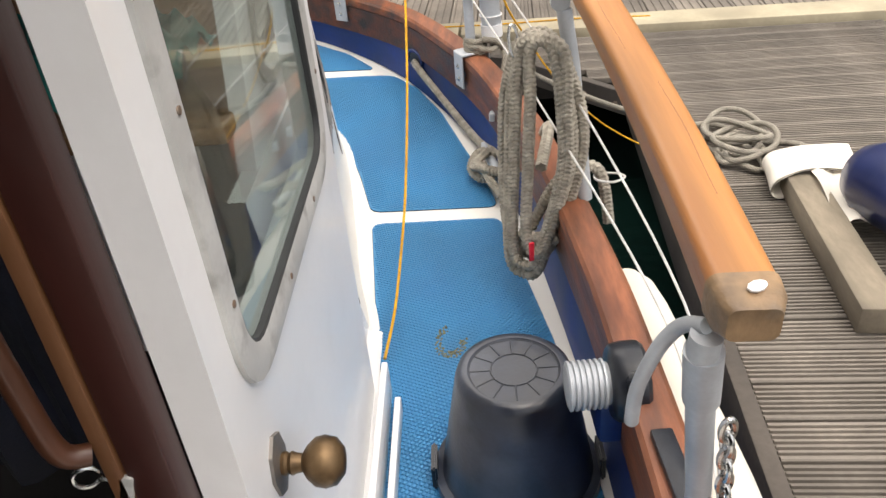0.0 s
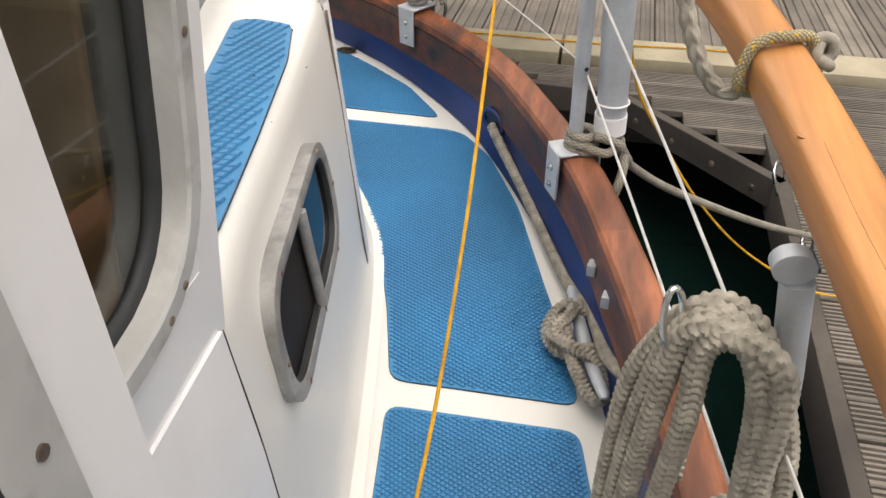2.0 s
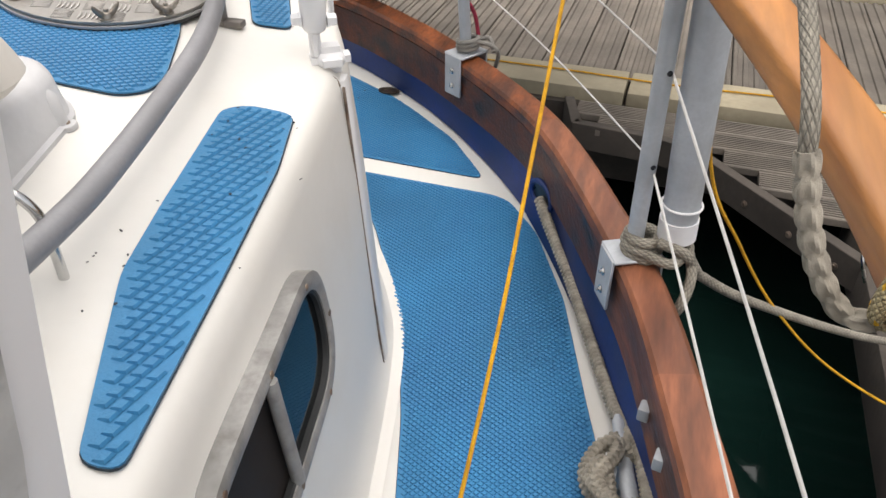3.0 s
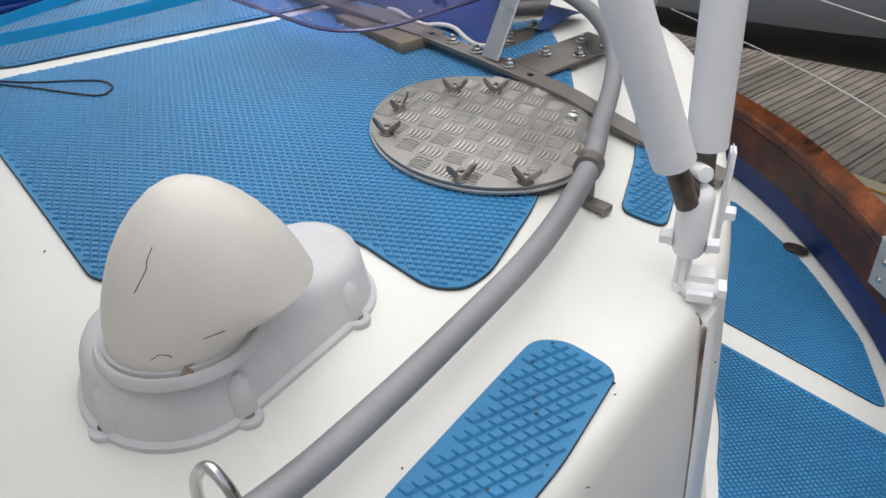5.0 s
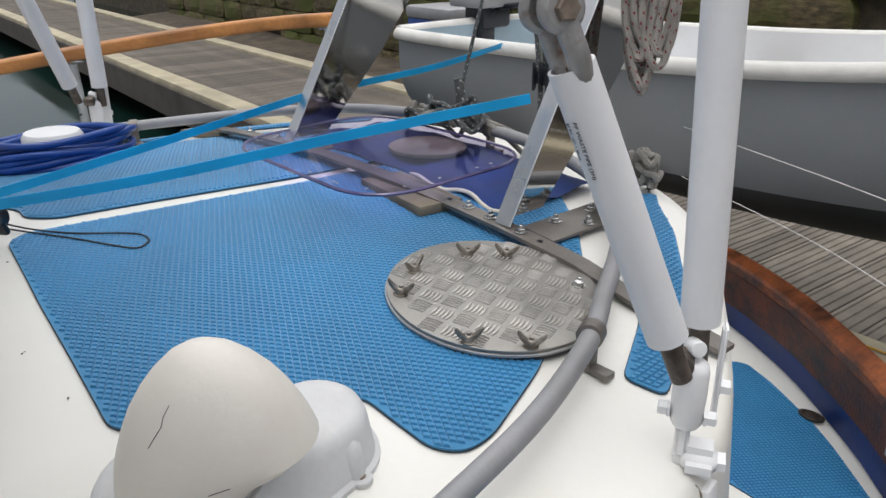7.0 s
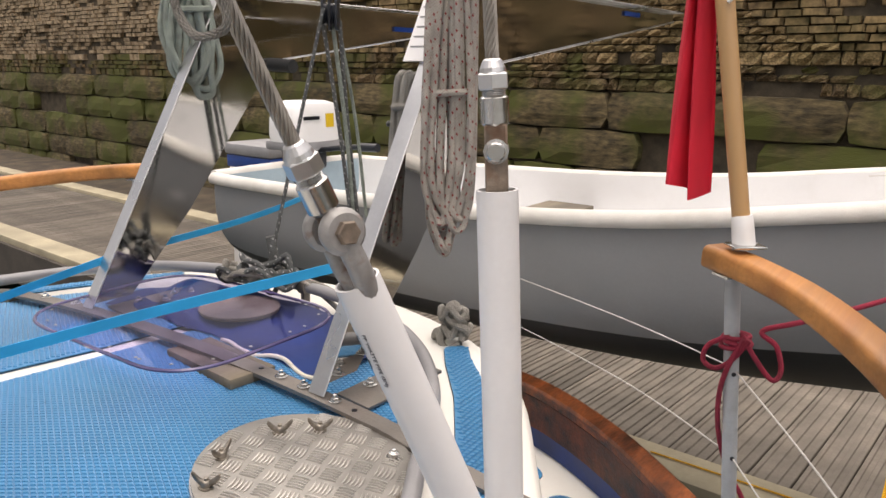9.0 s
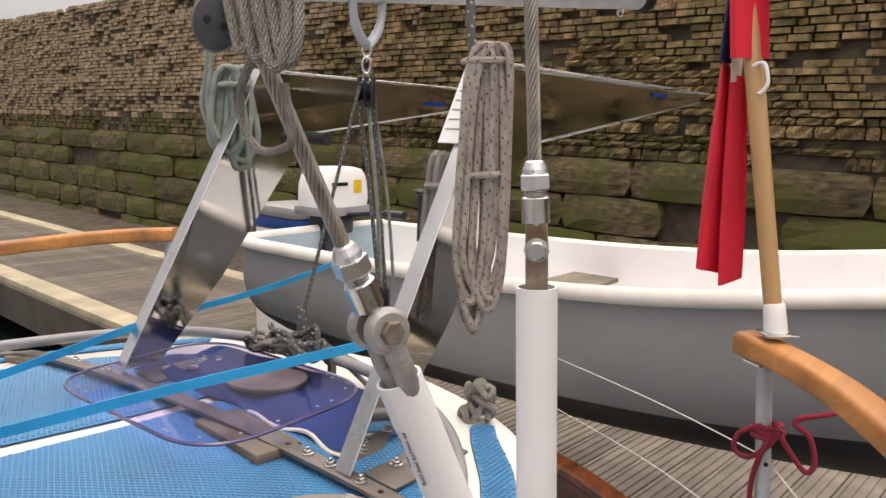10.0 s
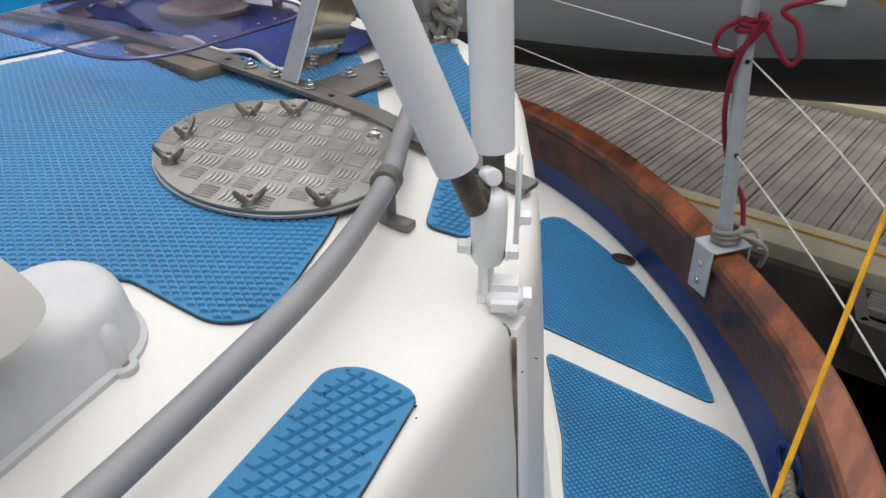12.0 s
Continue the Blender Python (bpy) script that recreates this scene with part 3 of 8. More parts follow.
lathe(b, [(0.012, 0.004), (0.013, 0.01), (0.011, 0.013), (0.013, 0.017), (0.011, 0.021), (0.01, 0.028), (0.018, 0.033), (0.026, 0.042), (0.028, 0.052), (0.025, 0.064), (0.015, 0.072), (0.0, 0.074)], knob_at)
part("knob", b, BRASS, door, "old brass and wood door knob")
b = bm_new()
box(b, (DX - 0.02, 0.508, 0.55), (0.02, 0.012, 0.05), bevel=0.003)
part("latch", b, BRASS, door)

track = thing("door_track", (-0.23, 0.9, 0.0), "white painted sliding door track standing on the side deck", "door track")
for k, (x, h) in enumerate(((-0.222, 0.10), (-0.195, 0.05))):
    b = bm_new()
    box(b, (x, 0.55, h / 2), (0.014, 1.5 - 0.12 * k, h), bevel=0.003)
    part("track_rail", b, PAINT, track)
b = bm_new()
box(b, (-0.255, 0.55, 0.03), (0.06, 1.5, 0.06), bevel=0.004)
part("track_sill", b, PAINT, track)

jamb = thing("door_jamb", (-0.33, 0.49, 0.0), "dark mahogany door jamb with a bare wood edge", "door jamb", kind="structure")
b = bm_new()
box(b, (-0.312, 0.492, 0.85), (0.042, 0.035, 1.6), bevel=0.003)
part("mahogany_post", b, MAHOG, jamb)
b = bm_new()
box(b, (-0.343, 0.487, 0.85), (0.016, 0.03, 1.6), bevel=0.002)
part("edge_strip", b, OAK, jamb, "light bare wood strip")


# ---- deck mats with raised diamonds ----
# dark tone that stands in for the shadowed sides of the mats
EDGESHADE = material("mat_edge_shade", (0.03, 0.05, 0.07), 0.9, 0, 0.3, 30, 200, 0.1)

def mat_thing(name, outline, top, label, r=0.035, pitch=(0.017, 0.012), turn=0.0, group="blue deck mats", dense=True):
    poly = rounded(outline, r)
    cx, cy = sum(p[0] for p in poly) / len(poly), sum(p[1] for p in poly) / len(poly)
    ob = thing(name, (cx, cy, top(cx, cy)), label, "deck mat", group)
    b = bm_new()
    dense_poly = []
    for p, q in zip(poly, poly[1:] + poly[:1]):
        k = max(1, int(math.dist(p, q) / 0.08))
        dense_poly += [(p[0] + (q[0] - p[0]) * i / k, p[1] + (q[1] - p[1]) * i / k) for i in range(k)]
    slab(b, dense_poly, lambda x, y: 0.005, 0.006)
    xs = [p[0] for p in poly]
    x = min(xs) + 0.05
    while x < max(xs):
        bmesh.ops.bisect_plane(b, geom=b.verts[:] + b.edges[:] + b.faces[:], plane_co=(x, 0, 0), plane_no=(1, 0, 0))
        x += 0.05
    ys = [p[1] for p in poly]
    y = math.floor(min(ys) * 10) / 10 + 0.1
    while y < max(ys):
        bmesh.ops.bisect_plane(b, geom=b.verts[:] + b.edges[:] + b.faces[:], plane_co=(0, y, 0), plane_no=(0, 1, 0))
        y += 0.1
    for v in b.verts:
        v.co.z += top(v.co.x, v.co.y)
    part("mat_sheet", b, MAT, ob, smooth=False)
    # thin dark tube along the mat's foot: its edge shadow drawn as an outline
    b = bm_new()
    tube(b, [(x, y, top(x, y) + 0.0012) for x, y in dense_poly], 0.0015, 5, True)
    part("edge_seam", b, EDGESHADE, ob)
    verts, faces = [], []
    ca, sa = math.cos(turn), math.sin(turn)
    px, py = pitch
    w, h = px * 0.46, py * 0.46
    ext = max(math.dist((cx, cy), p) for p in poly) + 0.05
    nx, ny = int(ext / px), int(ext / py * 2)
    for i in range(-nx, nx + 1):
        for j in range(-ny, ny + 1):
            u, v = (i + 0.5 * (j % 2)) * px, j * py * 0.5
            x, y = cx + u * ca - v * sa, cy + u * sa + v * ca
            if not (inside(x + w, y, poly) and inside(x - w, y, poly) and inside(x, y + h, poly) and inside(x, y - h, poly)):
                continue
            z = top(x, y) + 0.0052
            k = len(verts)
            for s, dz in ((1.0, -0.0004), (0.72, 0.0027)):
                for du, dv in ((w, 0), (0, h), (-w, 0), (0, -h)):
                    verts.append((x + s * (du * ca - dv * sa), y + s * (du * sa + dv * ca), z + dz))
            faces += [(k + 4, k + 5, k + 6, k + 7)] + [(k + a, k + (a + 1) % 4, k + 4 + (a + 1) % 4, k + 4 + a) for a in range(4)]
    me = bpy.data.meshes.new("diamond_relief")
    me.from_pydata(verts, [], faces)
    me.materials.append(MAT)
    rel = new("diamond_relief", me)
    rel.parent, rel.matrix_parent_inverse = ob, ob.matrix_basis.inverted()
    tagged(rel, "raised diamond tread", kind="stuff")
    return ob


def deck_top(x, y):
    return sheer(y)


def roof_top(x, y):
    return camber(x) + 0.001


DL = "sky blue rubber diamond-tread mat on the side deck"
PD = (0.016, 0.0125)
mat_thing("deck_mat", [(-0.18, 0.35), (0.225, 0.35), (0.213, 0.975), (0.173, 1.455), (0.078, 2.05), (-0.322, 2.065), (-0.275, 1.6), (-0.225, 1.2)], deck_top, DL + ", scuffed", pitch=PD, turn=0.2)
mat_thing("deck_mat", [(-0.330, 2.137), (0.077, 2.12), (0.04, 2.30), (-0.012, 2.467), (-0.1, 2.77), (-0.202, 3.0), (-0.295, 3.115), (-0.345, 3.135), (-0.80, 3.165), (-0.72, 3.06), (-0.626, 2.933), (-0.53, 2.75), (-0.448, 2.568), (-0.38, 2.35)], deck_top, DL, pitch=PD, turn=0.2)
mat_thing("deck_mat", [(-0.385, 3.205), (-0.52, 3.385), (-0.70, 3.535), (-0.79, 3.6), (-0.95, 3.69), (-1.06, 3.735), (-1.11, 3.70), (-1.08, 3.55), (-0.97, 3.36), (-0.884, 3.245)], deck_top, DL, pitch=PD, turn=0.2)
mat_thing("deck_mat", [(-1.17, 3.79), (-1.27, 3.85), (-1.6, 3.92), (-1.6, 3.6), (-1.25, 3.6)], deck_top, DL, pitch=PD)
MAT1 = [(-1.715, 1.985), (-1.68, 1.948), (-1.368, 1.92), (-1.002, 1.896), (-0.975, 1.92), (-0.895, 2.1), (-0.875, 2.188), (-0.8, 2.193), (-0.735, 2.2), (-0.706, 2.232), (-0.708, 2.28), (-0.768, 2.432), (-0.86, 2.60), (-0.94, 2.746), (-1.062, 2.875), (-1.2, 2.98), (-1.6, 3.08), (-1.64, 2.58)]
mat_thing("deck_mat", MAT1, roof_top, "large sky blue diamond-tread rubber mat on the cabin roof", 0.03, (0.0185, 0.0125), 0.15)
MAT2 = [(-1.95, 2.0), (-1.885, 2.02), (-1.83, 2.012), (-1.775, 2.06), (-1.745, 2.27), (-1.69, 2.58), (-1.65, 3.08), (-2.06, 2.98), (-2.2, 2.875), (-2.31, 2.746), (-2.40, 2.55), (-2.44, 2.33), (-2.42, 2.2), (-2.35, 2.05), (-2.26, 1.97), (-2.05, 1.98)]
mat_thing("deck_mat", MAT2, roof_top, "sky blue diamond-tread rubber mat beside the mast foot", 0.03, (0.0185, 0.0125), 0.15)
STRIP = [(-0.399, 1.66), (-0.435, 1.655), (-0.528, 1.871), (-0.553, 1.996), (-0.595, 2.234), (-0.568, 2.264), (-0.502, 2.274), (-0.467, 2.135), (-0.43, 1.89)]
mat_thing("deck_mat", STRIP, roof_top, "narrow worn sky blue rubber mat strip near the roof edge", 0.02, (0.024, 0.0165), 0.75)
SIDE = [(-0.685, 2.53), (-0.622, 2.55), (-0.70, 2.72), (-0.80, 2.87), (-0.93, 3.03), (-1.04, 3.13), (-1.075, 3.175), (-1.115, 3.13), (-1.06, 3.06), (-0.95, 2.94), (-0.84, 2.79), (-0.755, 2.665)]
mat_thing("deck_mat", SIDE, roof_top, "curved sky blue rubber mat strip at the roof edge", 0.02, (0.0185, 0.0135), 1.0)
mat_thing("deck_mat", mirror(SIDE), roof_top, "curved sky blue rubber mat strip at the far roof edge", 0.02, (0.0185, 0.0135), 1.0)


# ---- water, pontoons, shore wall ----
b = bm_new()
bmesh.ops.create_grid(b, x_segments=1, y_segments=1, size=400, matrix=pose(0, 0, SEA))
structure("water", b, WATER, "dark green still harbour water", "water")

DIR = radians(-4.0)
WALK = pose(0, 4.89, DOCK, 0, 0, math.degrees(DIR))


def board_mesh(length, width, thick, grooves=6):
    """A decking board along x with lengthwise grooves."""
    b = bm_new()
    prof = [(-width / 2, -thick), (-width / 2, -0.004), (-width / 2 + 0.004, 0)]
    step = (width - 0.02) / grooves
    for k in range(grooves):
        y = -width / 2 + 0.01 + step * k
        prof += [(y + step * 0.2, 0), (y + step * 0.28, -0.009), (y + step * 0.72, -0.009), (y + step * 0.8, 0)]
    prof += [(width / 2 - 0.004, 0), (width / 2, -0.004), (width / 2, -thick)]
    loft(b, [[(-length / 2, y, z) for y, z in prof], [(length / 2, y, z) for y, z in prof]])
    b.faces.new([v for v in b.verts if v.co.x < 0])
    b.faces.new([v for v in b.verts if v.co.x > 0][::-1])
    bmesh.ops.recalc_face_normals(b, faces=b.faces)
    me = bpy.data.meshes.new("board")
    b.to_mesh(me)
    b.free()
    me.materials.append(TEAKDK)
    return me


def lay(parent, mesh, m, name="board"):
    ob = new(name, mesh)
    ob.parent = parent
    ob.matrix_basis = m
    return ob


PITCH = 0.183
pontoon = thing("pontoon_walkway", (0, 4.89, DOCK), "grey weathered timber pontoon walkway with pale kerbs", "pontoon", kind="structure")
pontoon.matrix_basis = WALK
bd = board_mesh(1.60, PITCH - 0.007, 0.03, 3)
rnd = random.Random(4)
near = [k for k in range(-150, 40)]
for k in near:
    lay(pontoon, bd, pose(k * PITCH, 0.80, rnd.uniform(-0.002, 0.002), 0, 0, 90 + rnd.uniform(-0.2, 0.2)))
for x0 in range(-27, 10, 3):
    for v, w in ((-0.13, 0.25), (1.73, 0.24)):
        b = bm_new()
        box(b, (x0 + 1.5, v, 0.0), (2.985, w, 0.09), bevel=0.008)
        k = link("kerb_beam", b, KERB, None)
        k.parent = pontoon
for v in (-0.27, 1.87):
    b = bm_new()
    box(b, (-11, v, -0.2), (50, 0.05, 0.36))
    k = link("fascia", b, DKEDGE, None, smooth=False)
    k.parent = pontoon
b = bm_new()
box(b, (-11, 0.8, -0.2), (50, 2.0, 0.3))
k = link("float", b, DKEDGE, None, smooth=False)
k.parent = pontoon

finger = thing("pontoon_finger", (1.6, 2.0, DOCK), "grey grooved timber finger pontoon beside the hull", "pontoon", kind="structure")
finger.matrix_basis = WALK
bf = board_mesh(1.5, 0.127, 0.03, 6)
FX = 0.95
for k in range(46):
    lay(finger, bf, pose(FX + 0.75, -0.34 - k * 0.137, rnd.uniform(-0.002, 0.002), 0, 0, rnd.uniform(-0.15, 0.15)))
b = bm_new()
box(b, (FX - 0.03, -3.7, -0.075), (0.05, 5.7, 0.17), bevel=0.006)
k = link("fascia", b, DKEDGE, None)
k.parent = finger
def slant(y):
    """The gusset's outer edge, in the walkway's own plan."""
    return -0.17 - 0.5 * (0.55 + y) / 0.25 * 0.2 if y > -0.55 else (-0.17 + 0.505 * (-0.55 - y) / 0.06 if y > -0.61 else 0.335 + 0.595 * (-0.61 - y) / 0.61)


for k in range(6):
    y = -0.36 - k * 0.137
    x0 = slant(y - 0.06) + 0.03
    if FX - x0 > 0.12:
        lay(finger, board_mesh(FX - 0.002 - x0, 0.13, 0.03, 7), pose((FX - 0.002 + x0) / 2, y, 0.0))
EDGE = [(FX - 0.03, -1.24), (0.335, -0.62), (0.18, -0.56), (-0.17, -0.53), (-0.24, -0.30)]
b = bm_new()
for (ax, ay), (bx, by) in zip(EDGE, EDGE[1:]):
    box(b, ((ax + bx) / 2, (ay + by) / 2, -0.05), (math.dist((ax, ay), (bx, by)) + 0.02, 0.045, 0.12), math.degrees(math.atan2(by - ay, bx - ax)), bevel=0.004)
k = link("corner_gusset", b, DKEDGE, None, smooth=False)
k.parent = finger
for t in (0.12, 0.36, 0.62, 0.88):
    (ax, ay), (bx, by) = EDGE[0], EDGE[1]
    b = bm_new()
    m = pose(ax + (bx - ax) * t, ay + (by - ay) * t, -0.06, 0, 0, math.degrees(math.atan2(by - ay, bx - ax))) @ pose(0, 0.023, 0, -90, 0, 0)
    lathe(b, [(0.014, 0), (0.014, 0.003), (0.009, 0.004), (0.009, 0.009)], m, 12)
    k = link("coach_bolt", b, RUST, None)
    k.parent = finger

b = bm_new()
rows = []
for i in range(41):
    rows.append([tuple(WALK @ Vector((-24 + i * 1.2, v, -0.5 + z + 0.06 * noise.noise(Vector((i * 1.1, v, 3))) ))) for v, z in ((1.95, -0.3), (2.3, -0.15), (2.8, -0.05), (3.4, 0.0), (4.2, 0.05), (5.2, 0.1), (6.4, 0.15))])
loft(b, rows)
structure("shore", b, MUD, "dark muddy stony foreshore below the quay wall", "ground")

# ---- quay wall ----
def stone_material(name, colour, moss):
    m = material(name, colour, 0.95, 0, 0.4, 9.0, 38, 1.0, 0.8, (0.03, 0.026, 0.017), 7.0, 0.3)
    n, l = m.node_tree.nodes, m.node_tree.links
    b = n["Principled BSDF"]
    old = b.inputs["Base Color"].links[0].from_socket
    co, t = n.new("ShaderNodeNewGeometry"), n.new("ShaderNodeTexNoise")
    t.inputs["Scale"].default_value, t.inputs["Detail"].default_value = 1.3, 8
    l.new(co.outputs["Position"], t.inputs["Vector"])
    r = n.new("ShaderNodeMapRange")
    r.inputs[1].default_value, r.inputs[2].default_value, r.inputs[4].default_value = 0.42, 0.58, moss
    l.new(t.outputs["Fac"], r.inputs[0])
    mx = n.new("ShaderNodeMix")
    mx.data_type = "RGBA"
    l.new(r.outputs[0], mx.inputs[0])
    l.new(old, mx.inputs[6])
    mx.inputs[7].default_value = (0.075, 0.085, 0.016, 1)
    l.new(mx.outputs[2], b.inputs["Base Color"])
    return m


BRICK = stone_material("old_yellow_brick", (0.42, 0.29, 0.15), 0.35)
STONE = stone_material("mossy_stone", (0.15, 0.115, 0.058), 0.95)
TANB = material("cleaner_tan_brick", (0.52, 0.4, 0.26), 0.95, 0, 0.3, 9.0, 38, 1.0, 0.5, (0.2, 0.15, 0.09), 5.0, 0.3)
MOSSB = stone_material("mossy_brick", (0.24, 0.165, 0.085), 0.8)
MORTAR = material("dark_mortar", (0.09, 0.072, 0.048), 0.95, 0, 0.3, 6, 60, 0.8)
VW = 4.7
wall = thing("quay_wall", (0, 12, -0.6), "tall old brick and mossy stone quay wall, eroded and damp", "quay wall", kind="structure")
wall.matrix_basis = WALK @ pose(0, VW, 0)
b = bm_new()
box(b, (-6, 0.3, 1.5), (60, 0.52, 5.4))
k = link("mortar_bed", b, MORTAR, None, smooth=False)
k.parent = wall


def block_mesh(w, h, d, e, seed, mat, nx=5, nz=4):
    """A weathered block: an uneven front with worn, rounded edges."""
    r = random.Random(seed)
    b = bm_new()
    grid = []
    for k in range(nz):
        row = []
        for i in range(nx):
            u, v = i / (nx - 1) * 2 - 1, k / (nz - 1) * 2 - 1
            edge = max(abs(u), abs(v)) ** 4
            y = -d / 2 + 0.03 * edge * d / 0.2 + r.uniform(-e, e) * 0.8
            inset = 0.04 if abs(u) == 1 and abs(v) == 1 else 0.0
            row.append(b.verts.new((u * w / 2 * (1 - inset * 2) + r.uniform(-e, e) * 0.5, y, v * h / 2 * (1 - inset * 2) + r.uniform(-e, e) * 0.7)))
        grid.append(row)
    for k in range(nz - 1):
        for i in range(nx - 1):
            b.faces.new((grid[k][i], grid[k][i + 1], grid[k + 1][i + 1], grid[k + 1][i]))
    rim = grid[0] + [q[-1] for q in grid[1:]] + grid[-1][-2::-1] + [q[0] for q in grid[-2:0:-1]]
    back = [b.verts.new((v.co.x * 1.0, d / 2, v.co.z)) for v in rim]
    for k in range(len(rim)):
        b.faces.new((rim[k], back[k], back[(k + 1) % len(rim)], rim[(k + 1) % len(rim)]))
    bmesh.ops.recalc_face_normals(b, faces=b.faces)
    for f in b.faces:
        f.smooth = False
    me = bpy.data.meshes.new("stone")
    b.normal_update()
    b.to_mesh(me)
    b.free()
    me.materials.append(mat)
    return me


stones = [block_mesh(1.0, 1.0, 0.24, 0.016, 10 + k, STONE) for k in range(10)]
bricks = [block_mesh(1.0, 1.0, 0.14, 0.04, 30 + k, BRICK, 4, 3) for k in range(6)]
low_bricks = [block_mesh(1.0, 1.0, 0.14, 0.05, 40 + k, MOSSB, 4, 3) for k in range(6)]
rw = random.Random(11)
z, count = -0.7, 0
courses = []
while z < 1.25:
    h = rw.uniform(0.36, 0.5)
    courses.append((z, h, "stone"))
    z += h
while z < 4.2:
    h = 0.078 if z > 1.9 else rw.choice((0.078, 0.1, 0.13))
    courses.append((z, h, "brick"))
    z += h
brick_data = []
for z, h, kind in courses:
    x = -24.0 + rw.uniform(0, 0.3)
    while x < 7:
        w = rw.uniform(0.8, 1.75) if kind == "stone" else rw.choice((0.228, 0.228, 0.112)) * rw.uniform(0.9, 1.1)
        gone = rw.random() < (0.03 if kind == "stone" else 0.05)
        worn = kind == "brick" and noise.noise(Vector((x * 0.45, z * 2.2, 5.0))) > 0.22
        if worn and rw.random() < 0.3:
            gone = True
        if not gone:
            dep = rw.uniform(-0.03, 0.03) if kind == "stone" else rw.uniform(-0.03, 0.02) - (0.05 if rw.random() < 0.12 else 0)
            if kind == "stone":
                ob = new("stone", rw.choice(stones))
                ob.parent = wall
                ob.matrix_basis = pose(x + w / 2, dep, z + h / 2) @ Matrix.Diagonal((w - 0.008, 1, h * rw.uniform(0.96, 1.0) - 0.006, 1))
            else:
                brick_data.append((x + w / 2, dep + (0.06 if worn else 0.0), z + h / 2, w - 0.012, h - 0.012))
        x += w
brick_data.sort(key=lambda q: abs(q[0] + 4.5) + abs(q[2] - 1.6) * 3)
for x, d, z, w, h in brick_data[:300]:
    ob = new("brick", rw.choice(bricks if z > 1.85 + 0.25 * noise.noise(Vector((x * 0.7, 0, 3))) else low_bricks))
    ob.parent = wall
    ob.matrix_basis = pose(x, d + 0.02, z) @ Matrix.Diagonal((w, 1, h, 1))
verts, faces = [], []
for x, d, z, w, h in brick_data[300:]:
    k = len(verts)
    q = [rw.uniform(-0.008, 0.008) for _ in range(8)]
    for s, y in ((1.0, 0.05), (0.92, -0.05 + d + 0.02 * q[0])):
        for i, (a, c) in enumerate(((-1, -1), (1, -1), (1, 1), (-1, 1))):
            verts.append((x + a * w / 2 * s + q[i], y, z + c * h / 2 * s + q[4 + i] * 0.6))
    faces += [(k + 4, k + 5, k + 6, k + 7)] + [(k + a, k + (a + 1) % 4, k + 4 + (a + 1) % 4, k + 4 + a) for a in range(4)]
me = bpy.data.meshes.new("brickwork")
me.from_pydata(verts, [], faces)
me.materials.append(BRICK)
me.materials.append(MOSSB)
me.materials.append(TANB)
for f in me.polygons:
    soft = noise.noise(Vector((f.center.x * 0.7, 0, 3)))
    f.material_index = 1 if f.center.z < 1.85 + 0.25 * soft else (2 if f.center.x < -9.5 + 2.5 * soft + 1.5 * noise.noise(Vector((f.center.x, f.center.z * 1.5, 9))) else 0)
rest = new("brickwork", me)
rest.parent = wall
tagged(rest, "weathered yellow-brown brickwork", kind="stuff")

# ---- things on the cabin roof ----
def roof_at(x, y, up=0.0):
    return Vector((x, y, camber(x) + up))


def disc(bm, c, r, h, sides=16, m=None):
    lathe(bm, [(r * 0.92, 0), (r, h * 0.15), (r, h * 0.85), (r * 0.92, h)], m if m is not None else pose(*c), sides)


def bolt(parent, at, r=0.009, m=None, mat=None):
    b = bm_new()
    base = m if m is not None else pose(*at)
    disc(b, at, r * 1.5, 0.0025, 16, base)
    lathe(b, [(r, 0.0025), (r, r * 0.8), (r * 0.85, r * 0.95)], base, 6)
    lathe(b, [(r * 0.5, r * 0.9), (r * 0.5, r * 1.6), (r * 0.35, r * 1.7)], base, 10)
    return part("bolt", b, mat or STEEL, parent)


# ventilator: cowl on a stadium-shaped box with screw lugs
vent = thing("ventilator", (-0.80, 1.95, camber(-0.8)), "old white plastic cowl ventilator with cracks, on a grey box", "ventilator")
b = bm_new()


def stadium(r1, r2, g, n=14):
    """Outline round two ends of different size."""
    c1, c2 = Vector((-0.80, 1.90)), Vector((-0.815, 2.085))
    d = (c2 - c1).normalized()
    base = math.atan2(d.y, d.x)
    pts = [c1 + (r1 + g) * Vector((math.cos(base + a), math.sin(base + a))) for a in (math.pi / 2 + math.pi * k / n for k in range(n + 1))]
    pts += [c2 + (r2 + g) * Vector((math.cos(base + a), math.sin(base + a))) for a in (-math.pi / 2 + math.pi * k / n for k in range(n + 1))]
    return pts


def tilted(p, h):
    return (p.x, p.y, camber(p.x) + h)


rows = [[tilted(p, h) for p in stadium(0.092, 0.068, g)] for g, h in ((0.007, -0.004), (0.007, 0.006), (0.001, 0.009), (-0.007, 0.054), (-0.012, 0.064), (-0.022, 0.069), (-0.034, 0.070))]
vs = loft(b, rows, True)
b.faces.new(vs[-1])
bmesh.ops.recalc_face_normals(b, faces=b.faces)
part("vent_box", b, VENTG, vent, "grey-white plastic water trap box")
